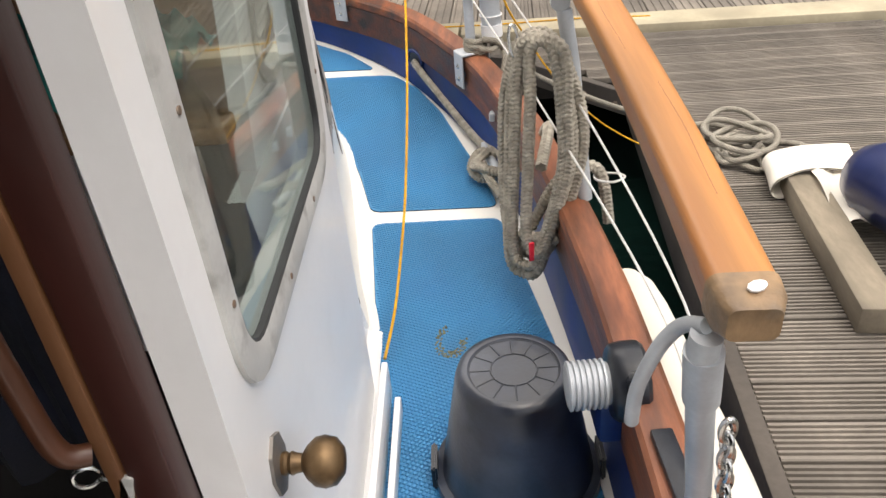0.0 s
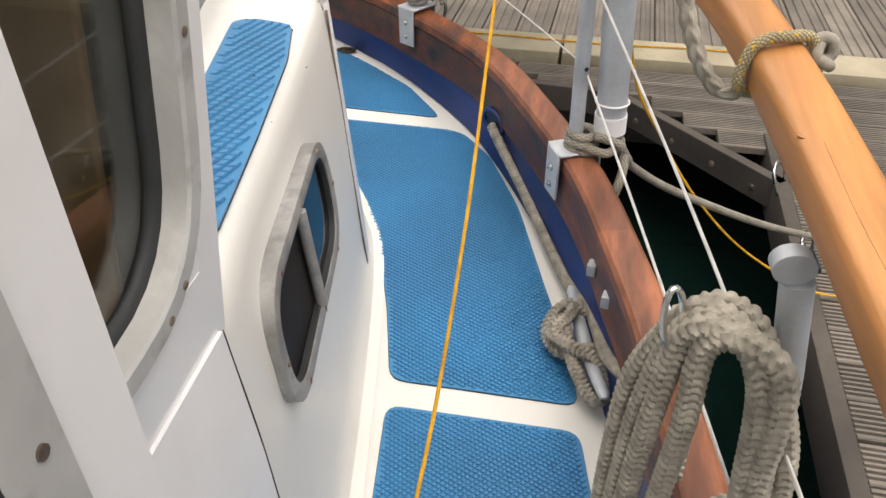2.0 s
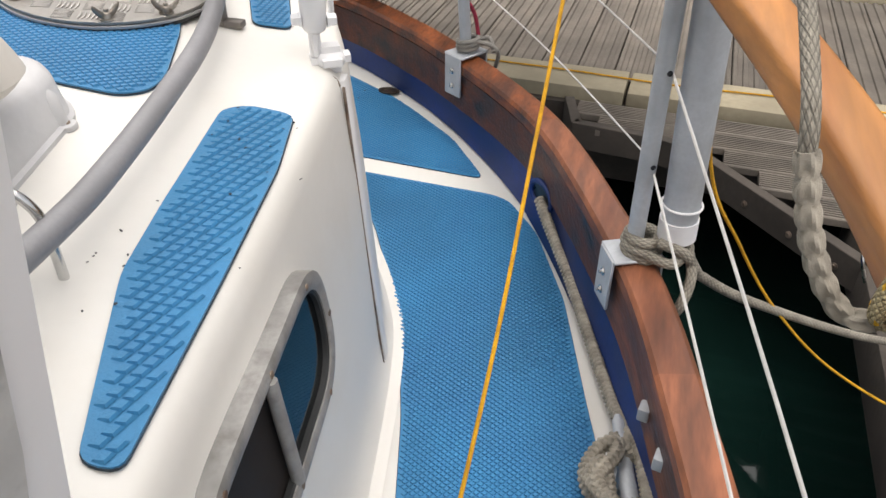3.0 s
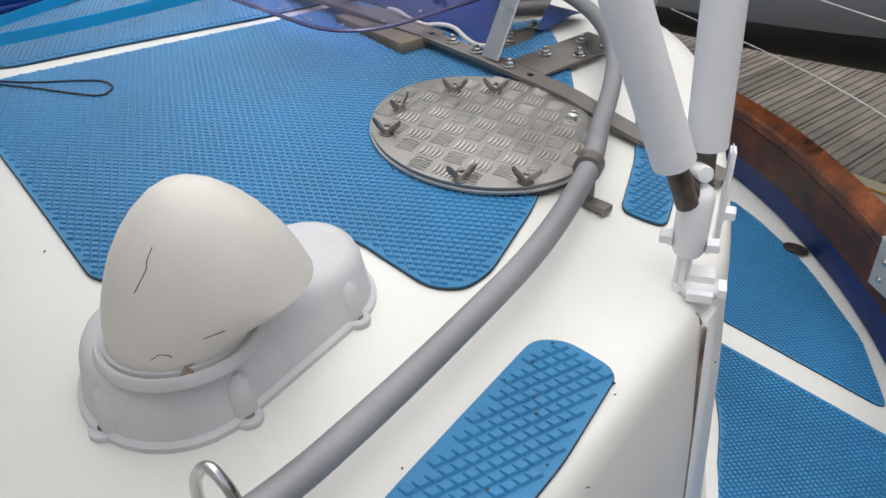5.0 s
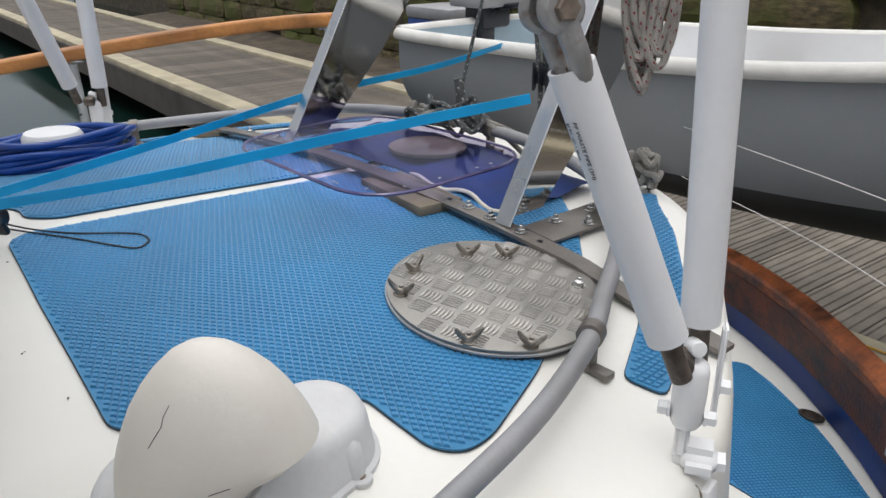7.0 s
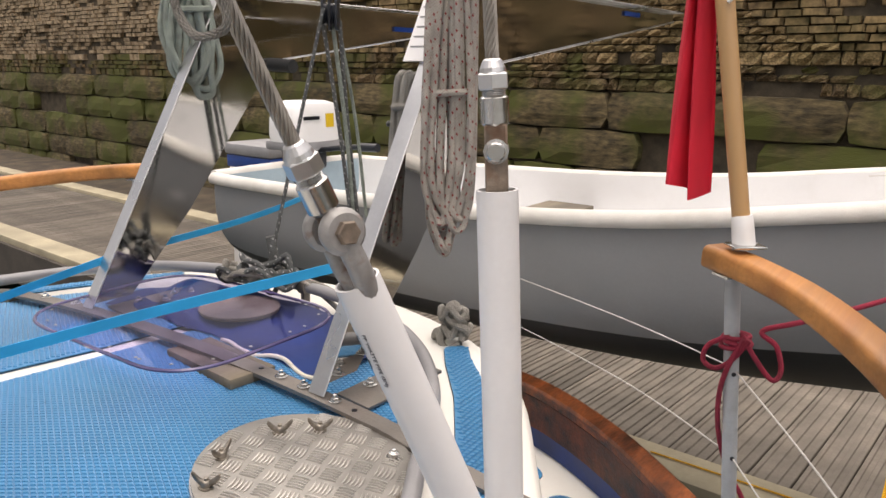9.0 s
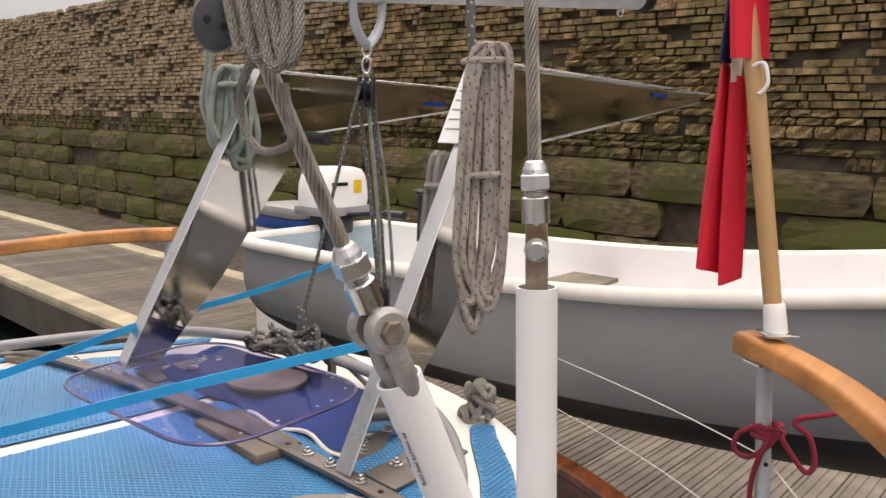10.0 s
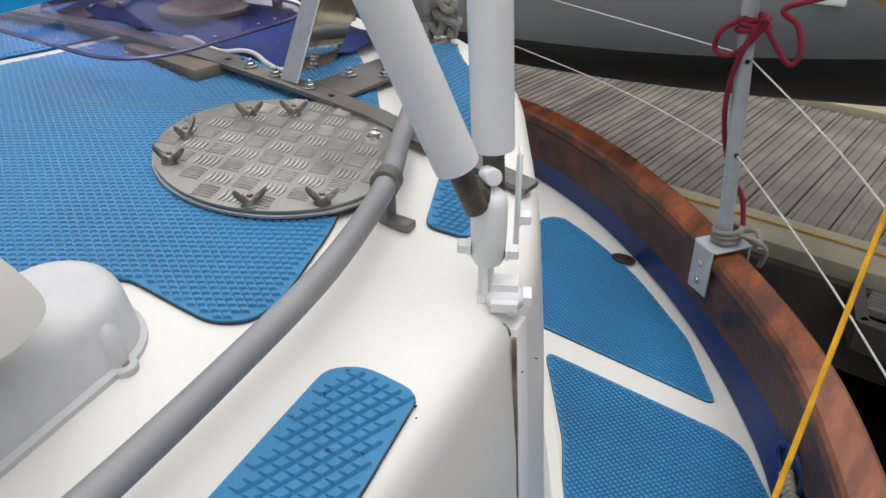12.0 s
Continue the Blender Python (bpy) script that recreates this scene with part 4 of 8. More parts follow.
for x, y, a in ((-0.781, 1.811, -100), (-0.706, 1.925, 0), (-0.747, 2.098, 20), (-0.893, 1.905, 180), (-0.884, 2.09, 170)):
    b = bm_new()
    disc(b, (x, y, camber(x) - 0.002), 0.015, 0.008, 16)
    part("screw_lug", b, VENTG, vent)
    b = bm_new()
    lathe(b, [(0.0065, 0.005), (0.0065, 0.0075), (0.005, 0.0085), (0.0012, 0.0075)], pose(x, y, camber(x)), 12)
    part("screw", b, RUST, vent)
    b = bm_new()
    q = radians(a)
    lathe(b, [(0.0165, 0.004), (0.0150, 0.03), (0.0120, 0.046), (0.004, 0.054)], pose(x - 0.012 * math.cos(q), y - 0.012 * math.sin(q), camber(x)), 14)
    part("screw_recess", b, VENTG, vent)
V0 = pose(-0.784, 1.908, camber(-0.788) + 0.066)
b = bm_new()
lathe(b, [(0.084, -0.004), (0.084, 0.004), (0.081, 0.008), (0.078, 0.008), (0.0775, 0.005), (0.075, 0.005), (0.0745, 0.010), (0.06, 0.010)], V0, 40)
part("vent_collar", b, VENTG, vent)
b = bm_new()
n_a = 48
prof = [(0.069, 0.003), (0.0715, 0.009), (0.073, 0.018), (0.0735, 0.028), (0.0735, 0.038), (0.073, 0.048), (0.0715, 0.06), (0.068, 0.077), (0.0625, 0.096), (0.054, 0.115), (0.043, 0.132), (0.029, 0.147), (0.015, 0.156), (0.0, 0.159)]


def cowl_at(r, h, a):
    """A point of the cowl: an egg leaning aft, drawn out to its mouth."""
    q = max(0.0, math.cos(a - radians(68))) ** 1.5
    t = max(0.0, 1 - (h - 0.048) / 0.115) ** 0.9 if h > 0.048 else math.exp(-((h - 0.048) / 0.02) ** 2)
    r = r + 0.058 * q * t
    return V0 @ Vector((r * math.cos(a) + 0.09 * h, r * math.sin(a) + 0.16 * h, h * 1.06))


vs = loft(b, [[cowl_at(r, h, k * math.tau / n_a) for k in range(n_a)] for r, h in prof], True)
b.faces.new(vs[-1])
bmesh.ops.recalc_face_normals(b, faces=b.faces)
cowl = part("cowl", b, VENT, vent, "yellowed white plastic cowl with hairline cracks")


def cowl_r(h):
    for (r0, h0), (r1, h1) in zip(prof, prof[1:]):
        if h0 <= h <= h1:
            return r0 + (r1 - r0) * (h - h0) / (h1 - h0)


for crack in (((-52, 0.122), (-55, 0.112), (-54, 0.106), (-58, 0.096), (-62, 0.086)), ((-48, 0.024), (-42, 0.030), (-36, 0.029), (-33, 0.026)), ((-12, 0.040), (-6, 0.043), (0, 0.046)), ((-25, 0.012), (-18, 0.014))):
    b = bm_new()
    tube(b, [cowl_at(cowl_r(h) + 0.0002, h, radians(a)) for a, h in crack], 0.00042, 5)
    part("crack", b, RUBBER, cowl)
b = bm_new()
lathe(b, [(0.0062, 0), (0.0062, 0.003), (0.005, 0.004), (0.0015, 0.003)], V0 @ pose(0.0755 * math.cos(radians(-22)), 0.0755 * math.sin(radians(-22)), 0.006, 0, 60, -22), 12)
part("grub_screw", b, RUST, vent)

# rope cleat
cleat = thing("rope_cleat", (-1.068, 1.717, camber(-1.068)), "dull grey cast alloy cleat with four bolt pads", "cleat")
CM = pose(-1.068, 1.717, camber(-1.068) - 0.002, 0, 5, 90)
for sy in (-1, 1):
    b = bm_new()
    box(b, (0, 0, 0), (1, 1, 1), m=CM @ pose(0, sy * 0.024, 0.006) @ Matrix.Diagonal((0.1, 0.028, 0.012, 1)))
    bmesh.ops.bevel(b, geom=b.edges[:], offset=0.005, segments=2, affect="EDGES")
    part("foot", b, ALU, cleat)
    for sx in (-1, 1):
        b = bm_new()
        lathe(b, [(0.01, 0.012), (0.01, 0.0135), (0.006, 0.0138), (0.004, 0.0128)], CM @ pose(sx * 0.036, sy * 0.024, 0), 12)
        part("screw", b, RUST, cleat)
b = bm_new()
rows = []
for x, z, w, h in ((-0.046, 0.010, 0.024, 0.006), (-0.036, 0.020, 0.027, 0.014), (-0.01, 0.034, 0.027, 0.020), (0.02, 0.046, 0.025, 0.018), (0.05, 0.055, 0.0225, 0.013), (0.078, 0.061, 0.020, 0.009), (0.094, 0.064, 0.016, 0.006), (0.1, 0.065, 0.010, 0.003)):
    rows.append([CM @ pose(0, 0, 0, 0, 0, 90) @ Vector((x, w * math.copysign(abs(math.cos(a)) ** 0.6, math.cos(a)), z + h * math.copysign(abs(math.sin(a)) ** 0.8, math.sin(a)))) for a in (k * math.tau / 20 for k in range(20))])
vs = loft(b, rows, True)
b.faces.new(vs[-1])
b.faces.new(vs[0][::-1])
box(b, None, (0.032, 0.05, 0.04), m=CM @ pose(0, 0.0, 0.02), bevel=0.006)
bmesh.ops.recalc_face_normals(b, faces=b.faces)
part("horn", b, ALU, cleat)

# pad eye
eye_bolt = thing("pad_eye", (-0.6, 1.84, camber(-0.6)), "shiny stainless steel U-bolt on the roof", "pad eye")
b = bm_new()
tube(b, spline([(-0.622, 1.83, camber(-0.62) - 0.01), (-0.622, 1.83, 0.80), (-0.616, 1.832, 0.83), (-0.600, 1.838, 0.848), (-0.584, 1.844, 0.83), (-0.578, 1.846, 0.80), (-0.578, 1.846, camber(-0.58) - 0.01)], 5), 0.0055, 12)
part("u_bolt", b, STEEL, eye_bolt)

# round hatch of chequer plate
HC = (-0.953, 2.524)
hatch = thing("round_hatch", (*HC, camber(HC[0])), "round aluminium chequer plate hatch with wing nuts", "hatch")
slope = math.degrees(math.atan(2 * 0.118 * (HC[0] - XC) / 1.44))
HM = pose(*HC, camber(HC[0]) + 0.006, 0, slope, 0)
for nm, r, z0, z1, mat in (("gasket", 0.183, -0.004, 0.004, RUBBER), ("hatch_rim", 0.186, 0.004, 0.010, ALU), ("plate", 0.184, 0.011, 0.017, PLATE)):
    b = bm_new()
    lathe(b, [(r - 0.004, z0), (r, z0 + 0.001), (r, z1 - 0.001), (r - 0.002, z1)], HM, 64)
    part(nm, b, mat, hatch)
b = bm_new()
cell = 0.040
for i in range(-5, 6):
    for j in range(-5, 6):
        cx, cy = i * cell, j * cell
        if math.hypot(cx, cy) > 0.168:
            continue
        for k in range(5):
            o = (k - 2) * 0.0070
            turn = (i + j) % 2
            L = 0.0148
            pts = []
            for s in (-1, -0.5, 0, 0.5, 1):
                bow = 0.0018 * (1 - s * s)
                u, v = (s * L, o + bow) if turn else (o + bow, s * L)
                pts.append(HM @ pose(0, 0, 0, 0, 0, 22) @ Vector((cx + u, cy + v, 0.0178)))
            tube(b, pts, [0.0009, 0.0020, 0.0023, 0.0020, 0.0009], 5, cap=False)
tread = part("chequer_tread", b, TREAD, hatch)
tagged(tread, "raised chequer bars", kind="stuff")


def wing_nut(x, y, turn, wings=True):
    q = HM.inverted() @ Vector((x, y, camber(x)))
    at = HM @ pose(q.x, q.y, 0.017, 0, 0, turn)
    b = bm_new()
    lathe(b, [(0.0125, 0), (0.0125, 0.002), (0.0088, 0.0022), (0.0078, 0.010), (0.0055, 0.0125), (0.0038, 0.0128), (0.0038, 0.017), (0.003, 0.0175)], at, 14)
    if wings:
        for s in (-1, 1):
            rows = []
            for wx, z, h, t in ((0.005, 0.007, 0.011, 0.005), (0.011, 0.010, 0.013, 0.004), (0.0165, 0.0155, 0.0135, 0.003), (0.0205, 0.020, 0.011, 0.0026), (0.0225, 0.022, 0.006, 0.0018)):
                rows.append([at @ Vector((s * wx, s * t * math.cos(a), z + h / 2 * math.sin(a))) for a in (k * math.tau / 12 for k in range(12))])
            vs = loft(b, rows, True)
            b.faces.new(vs[-1])
    else:
        lathe(b, [(0.0095, 0.002), (0.0095, 0.010), (0.008, 0.011)], at, 6)
    bmesh.ops.recalc_face_normals(b, faces=b.faces)
    part("wing_nut" if wings else "nut", b, WINGM if wings else STEEL, hatch)


WINGM = material("tarnished_steel", (0.33, 0.3, 0.26), 0.4, 0.8, 0.25, 40, 200, 0.15, 0.5, (0.16, 0.1, 0.06), 50)
for x, y, turn, wings in ((-1.079, 2.449, 100, True), (-1.03, 2.381, 35, True), (-1.071, 2.569, 55, True), (-1.028, 2.626, 45, True), (-0.878, 2.653, 0, False), (-0.791, 2.572, 120, True), (-0.863, 2.378, 60, True), (-0.799, 2.447, 40, True)):
    wing_nut(x, y, turn, wings)

# curved grab rail tube round the roof
rail = thing("roof_grab_rail", (-0.6, 2.1, 0.78), "grey painted tubular grab rail bent round the cabin roof", "grab rail")
TUBE = [(-0.565, 1.5), (-0.568, 1.7), (-0.573, 1.871), (-0.585, 1.97), (-0.612, 2.12), (-0.655, 2.31), (-0.723, 2.493), (-0.79, 2.61), (-0.858, 2.73), (-0.94, 2.85), (-1.06, 2.965), (-1.2, 3.04), (-1.4, 3.09), (XC, 3.1)]
line = TUBE + mirror(TUBE)[::-1][1:]
b = bm_new()
tube(b, spline([roof_at(x, y, 0.062) for x, y in line], 6), 0.0155, 16)
part("tube", b, GREYPAINT, rail)
for x, y, a in ((-0.73, 2.505, 114), (-1.55, 3.098, 0), (2 * XC + 0.73, 2.505, 66), (2 * XC + 0.585, 1.97, 90)):
    b = bm_new()
    d = Vector((math.cos(radians(a)), math.sin(radians(a)), 0.0))
    lathe(b, [(0.0165, -0.013), (0.0205, -0.012), (0.0205, 0.012), (0.0165, 0.013)], Matrix.Translation(roof_at(x, y, 0.062)) @ d.to_track_quat("Z", "Y").to_matrix().to_4x4(), 20)
    part("clamp", b, BAR, rail)
    b = bm_new()
    box(b, roof_at(x, y, 0.026), (0.014, 0.022, 0.052), bevel=0.002)
    box(b, roof_at(x + 0.014, y + 0.002, 0.006), (0.05, 0.022, 0.012), bevel=0.002)
    part("rail_foot", b, BAR, rail)

# transverse flat bar carrying the davits
bar = thing("davit_base_bar", (XC, 2.715, camber(XC)), "worn flat steel bar bolted across the cabin roof", "flat bar")
b = bm_new()
rows = []
for i in range(49):
    x = -0.625 + (2 * XC + 1.25) * i / 48
    lift = 0.028 if -2.45 < x < -0.93 else 0.028 - 0.014 * min(1, min(abs(x + 0.93), abs(x + 2.33 + 0.12)) / 0.12)
    z = camber(x) + lift
    yb = 2.712 + 0.012 * math.sin((x + 1) * 2)
    rows.append([(x, yb - 0.02, z - 0.004), (x, yb + 0.02, z - 0.004), (x, yb + 0.02, z + 0.004), (x, yb - 0.02, z + 0.004)])
vs = loft(b, rows, True)
b.faces.new(vs[0][::-1])
b.faces.new(vs[-1])
bmesh.ops.recalc_face_normals(b, faces=b.faces)
part("flat_bar", b, BAR, bar, angle=30, label="")
for x in (-1.07, -1.22, -2.0, -2.16, -1.155):
    bolt(bar, None, 0.009, pose(x, 2.712, camber(x) + 0.032))
for x in (-1.02, -1.28, -0.86):
    b = bm_new()
    lathe(b, [(0.006, 0), (0.006, 0.0012), (0.004, 0.0014)], pose(x, 2.712, camber(x) + 0.0318), 12)
    part("bolt_hole", b, BLACK, bar)
pad = thing("timber_pad", (-1.47, 2.73, camber(-1.47)), "dark grey wooden packing block under the flat bar", "wooden block")
b = bm_new()
box(b, roof_at(-1.40, 2.70, 0.014), (0.25, 0.11, 0.022), -6, bevel=0.003)
part("block", b, WORN, pad)
pad2 = thing("timber_pad", (-2.45, 2.72, camber(-2.45)), "grey wooden packing block under the bar's far end", "wooden block")
b = bm_new()
box(b, roof_at(-2.42, 2.712, 0.012), (0.2, 0.07, 0.02), 3, 0, -10, bevel=0.003)
part("block", b, WORN, pad2)


# davits of polished folded steel
def davit(x, name, label):
    ob = thing(name, (x, 2.75, camber(x)), label, "davit", "stern davits")
    z0 = camber(x) + 0.033
    side = [(2.705, z0), (2.84, z0), (3.044, 1.07), (3.367, 1.48), (4.53, 1.635), (4.53, 1.665), (3.156, 1.66)]
    b = bm_new()
    f = [b.verts.new((x - 0.0, y, z)) for y, z in side]
    g = [b.verts.new((x - 0.003, y, z)) for y, z in side]
    b.faces.new(f)
    b.faces.new(g[::-1])
    for k in range(len(f)):
        b.faces.new((f[k], g[k], g[(k + 1) % len(f)], f[(k + 1) % len(f)]))
    bmesh.ops.recalc_face_normals(b, faces=b.faces)
    part("web", b, MIRROR, ob, "mirror-polished side plate", smooth=False)
    for nm, (p, q) in (("front_flange", (side[0], side[6])), ("top_flange", (side[6], side[5]))):
        b = bm_new()
        pv, qv = Vector((x + 0.017, *p)), Vector((x + 0.017, *q))
        d = (qv - pv).normalized()
        m = Matrix.Translation((pv + qv) / 2) @ Matrix((Vector((1, 0, 0)), d, Vector((1, 0, 0)).cross(d))).transposed().to_4x4()
        box(b, None, (0.042, (qv - pv).length + 0.004, 0.004), m=m)
        bmesh.ops.bevel(b, geom=b.edges[:], offset=0.0012, segments=1, affect="EDGES")
        part(nm, b, BRUSH, ob, "bright folded steel flange", smooth=False)
    b = bm_new()
    tube(b, [(x + 0.002, 3.367, 1.48), (x + 0.002, 4.53, 1.635)], 0.003, 6)
    part("hem", b, BRUSH, ob)
    b = bm_new()
    box(b, (x + 0.065, 2.875, camber(x + 0.06) + 0.016), (0.085, 0.24, 0.007), 0, 0, 5, bevel=0.001)
    part("base_plate", b, BAR, ob)
    for dx, dy in ((0.045, -0.05), (0.09, 0.0), (0.05, 0.06), (0.095, 0.08)):
        bolt(ob, None, 0.0095, pose(x + dx, 2.88 + dy, camber(x + dx) + 0.020))
    return ob


dav_right = davit(-1.13, "davit", "mirror-polished stainless steel davit arm reaching over the stern")
dav_left = davit(-1.948, "davit", "mirror-polished stainless davit with grey rubber stub")
b = bm_new()
box(b, (-1.944, 4.0, 1.60), (0.006, 0.11, 0.016))
part("paint_dab", b, HOSE, dav_left)
b = bm_new()
box(b, (-1.126, 4.15, 1.64), (0.004, 0.12, 0.014))
part("paint_dab", b, HOSE, dav_right)
b = bm_new()
tube(b, [(-1.948, 3.36, 1.47), (-1.85, 3.36, 1.465)], 0.02, 14)
part("stub_tube", b, RUBBER, dav_left)
b = bm_new()
box(b, (-1.137, 3.094, 1.567), (0.07, 0.004, 0.2), 0, -28.8, 0)
notice = part("notice", b, PAINT, dav_right, "white printed notice label", smooth=False)
for k in range(7):
    b = bm_new()
    c = Vector((-1.137, 3.094, 1.567)) + pose(0, 0, 0, -28.8) @ Vector((-0.004, -0.0025, 0.078 - k * 0.024))
    box(b, c, (0.046 if k else 0.025, 0.002, 0.0028 if k else 0.009), 0, -28.8, 0)
    part("print_line", b, GREYPAINT, notice, smooth=False)

# acrylic sheet
sheet = thing("acrylic_sheet", (-1.6, 2.75, 0.87), "clear purple-tinted acrylic sheet with rounded corners and drilled rim", "acrylic sheet")
SH = rounded([(-1.305, 2.525), (-1.30, 3.01), (-1.945, 3.01), (-1.945, 2.53)], 0.15, 10)
b = bm_new()
slab(b, SH, lambda x, y: 0.884 + 0.02 * (y - 2.5), 0.006)
acr = part("sheet", b, ACRYL, sheet, smooth=False)
acr.visible_shadow = False
b = bm_new()
tube(b, [(x, y, 0.881 + 0.02 * (y - 2.5)) for x, y in SH], 0.0042, 6, True)
part("sheet_edge", b, ACRYLE, sheet, "dark purple sawn edge")
for cx, cy in [SH[k] for k in range(0, 22, 4)] + [(-1.44, 2.525), (-1.56, 2.527), (-1.68, 2.528), (-1.80, 2.53), (-1.303, 2.72), (-1.302, 2.84)] + [SH[k] for k in range(33, 44, 4)]:
    x, y = cx + (-1.62 - cx) * 0.07, cy + (2.77 - cy) * 0.08
    b = bm_new()
    lathe(b, [(0.0038, 0), (0.0038, 0.0012), (0.002, 0.0015)], pose(x, y, 0.8845 + 0.02 * (y - 2.5)), 10)
    part("rim_hole", b, GREYPAINT, sheet)
bag = thing("blue_bag", (-1.55, 2.95, 0.83), "folded royal blue canvas bag with a white hem under acrylic", "bag")
b = bm_new()
rows = []
for i in range(15):
    y = 2.79 + 0.3 * i / 14
    rows.append([(-2.0 + 0.82 * k / 20, y + 0.006 * math.sin(k * 1.3), camber(-2.0 + 0.82 * k / 20) + 0.012 + 0.016 * abs(math.sin(k * 0.5 + i * 0.35)) * math.sin(math.pi * i / 14) ** 0.3) for k in range(21)])
loft(b, rows)
bmesh.ops.recalc_face_normals(b, faces=b.faces)
part("canvas", b, material("royal_blue_canvas", (0.006, 0.028, 0.14), 0.8, 0, 0.2, 8, 300, 0.3), bag)
b = bm_new()
tube(b, spline([(-1.5 + 0.32 * k / 8, 2.785 - 0.01 * math.sin(k), camber(-1.5 + 0.32 * k / 8) + 0.014 + 0.006 * math.sin(k * 1.7)) for k in range(9)], 4), 0.005, 8)
part("hem", b, CLOTHW, bag)
patch = thing("wooden_disc", (-1.6, 2.93, 0.84), "round faded brown wooden disc lying on blue canvas", "disc")
b = bm_new()
lathe(b, [(0.098, 0), (0.1, 0.003), (0.1, 0.009), (0.096, 0.011)], pose(-1.6, 2.92, camber(-1.6) + 0.03, -1, 0, 0), 40)
part("disc", b, WORN, patch)


# shroud fittings
EYE = material("greasy_brown_steel", (0.15, 0.125, 0.105), 0.5, 0.5, 0.3, 40, 200, 0.3, 0.6, (0.07, 0.045, 0.03), 50)

def shroud_foot(side, name_extra=""):
    """The painted chainplate fitting with its two pipe-covered shrouds."""
    sx = 1 if side > 0 else -1
    X = (lambda x: x) if side > 0 else (lambda x: 2 * XC - x)
    ob = thing("shroud_fitting", (X(-0.52), 2.47, 0.72), "white painted chainplate and toggle carrying two shrouds", "chainplate", "shroud fittings")
    M = pose(X(-0.538), 2.463, 0, 0, 0, 30 * sx)

    def block(nm, c, size, bev, mat, lab=""):
        b = bm_new()
        box(b, None, size, m=M @ pose(sx * c[0], c[1], c[2]))
        bmesh.ops.bevel(b, geom=b.edges[:], offset=bev, segments=3, affect="EDGES")
        return part(nm, b, mat, ob, lab)

    block("pad", (0.020, 0.002, 0.742), (0.066, 0.06, 0.046), 0.017, PAINT)
    block("lug", (-0.004, -0.004, 0.782), (0.019, 0.017, 0.075), 0.006, PAINT)
    b = bm_new()
    lathe(b, [(0.012, 0.79), (0.017, 0.793), (0.0205, 0.80), (0.0215, 0.835), (0.0215, 0.872), (0.019, 0.882), (0.010, 0.889)], M @ pose(sx * -0.002, -0.002, 0), 28)
    part("toggle_body", b, PAINT, ob)
    for u, v, z, turn in ((-0.0245, -0.004, 0.813, -90), (0.0205, -0.004, 0.808, 90), (0.034, 0.028, 0.838, 90)):
        b = bm_new()
        lathe(b, [(0.0125, -0.002), (0.0125, 0.0015), (0.0105, 0.002), (0.0105, 0.012), (0.0085, 0.014)], M @ pose(sx * u, v, z, 0, turn * sx, 0), 6)
        part("clevis_bolt", b, PAINT, ob, smooth=False)
    b = bm_new()
    lathe(b, [(0.005, -0.017), (0.012, -0.016), (0.0152, -0.013), (0.0152, 0.013), (0.012, 0.016), (0.005, 0.017)], M @ pose(sx * -0.016, -0.014, 0.888, 90, 0, 0), 24)
    part("rusty_eye", b, EYE, ob, "rust-brown greasy eye of the forward shroud")
    b = bm_new()
    lathe(b, [(0.0105, -0.014), (0.0105, 0.008), (0.0095, 0.0095), (0.006, 0.010), (0.0, 0.010)], M @ pose(sx * -0.001, -0.006, 0.906, 78, 0, 22 * sx), 24)
    part("toggle_cap", b, PAINT, ob)
    block("side_plate", (0.0305, 0.022, 0.862), (0.007, 0.028, 0.135), 0.003, PAINT)
    b = bm_new()
    tube(b, spline([(X(-0.546), 2.425, 0.724), (X(-0.522), 2.440, 0.724), (X(-0.508), 2.452, 0.716), (X(-0.502), 2.458, 0.70)], 5), 0.0024, 6)
    part("rust_seam", b, RUST, ob, "rusty sealant seam")
    b = bm_new()
    box(b, (X(-0.478), 2.48, 0.36), (0.012, 0.035, 0.70), sx * 10, 0, -sx * 4, bevel=0.003)
    part("chainplate_strap", b, PAINT, ob, "white painted strap down the cabin side")
    b = bm_new()
    tube(b, [(X(-0.494), 2.455, 0.70), (X(-0.474), 2.458, 0.36), (X(-0.452), 2.46, 0.06)], 0.003, 6)
    part("rust_seam", b, RUST, ob, "rusty sealant seam")
    return ob


for s in (1, -1):
    shroud_foot(s)

# ---- shrouds in white pipes ----
WIRE = material("weathered_stainless_wire", (0.4, 0.37, 0.33), 0.4, 0.7, 0.2, 30, 200, 0.05)
SHACKLE = material("galvanised_rusty_shackle", (0.4, 0.39, 0.38), 0.5, 0.4, 0.15, 30, 150, 0.25, 0.95, (0.17, 0.075, 0.035), 45)


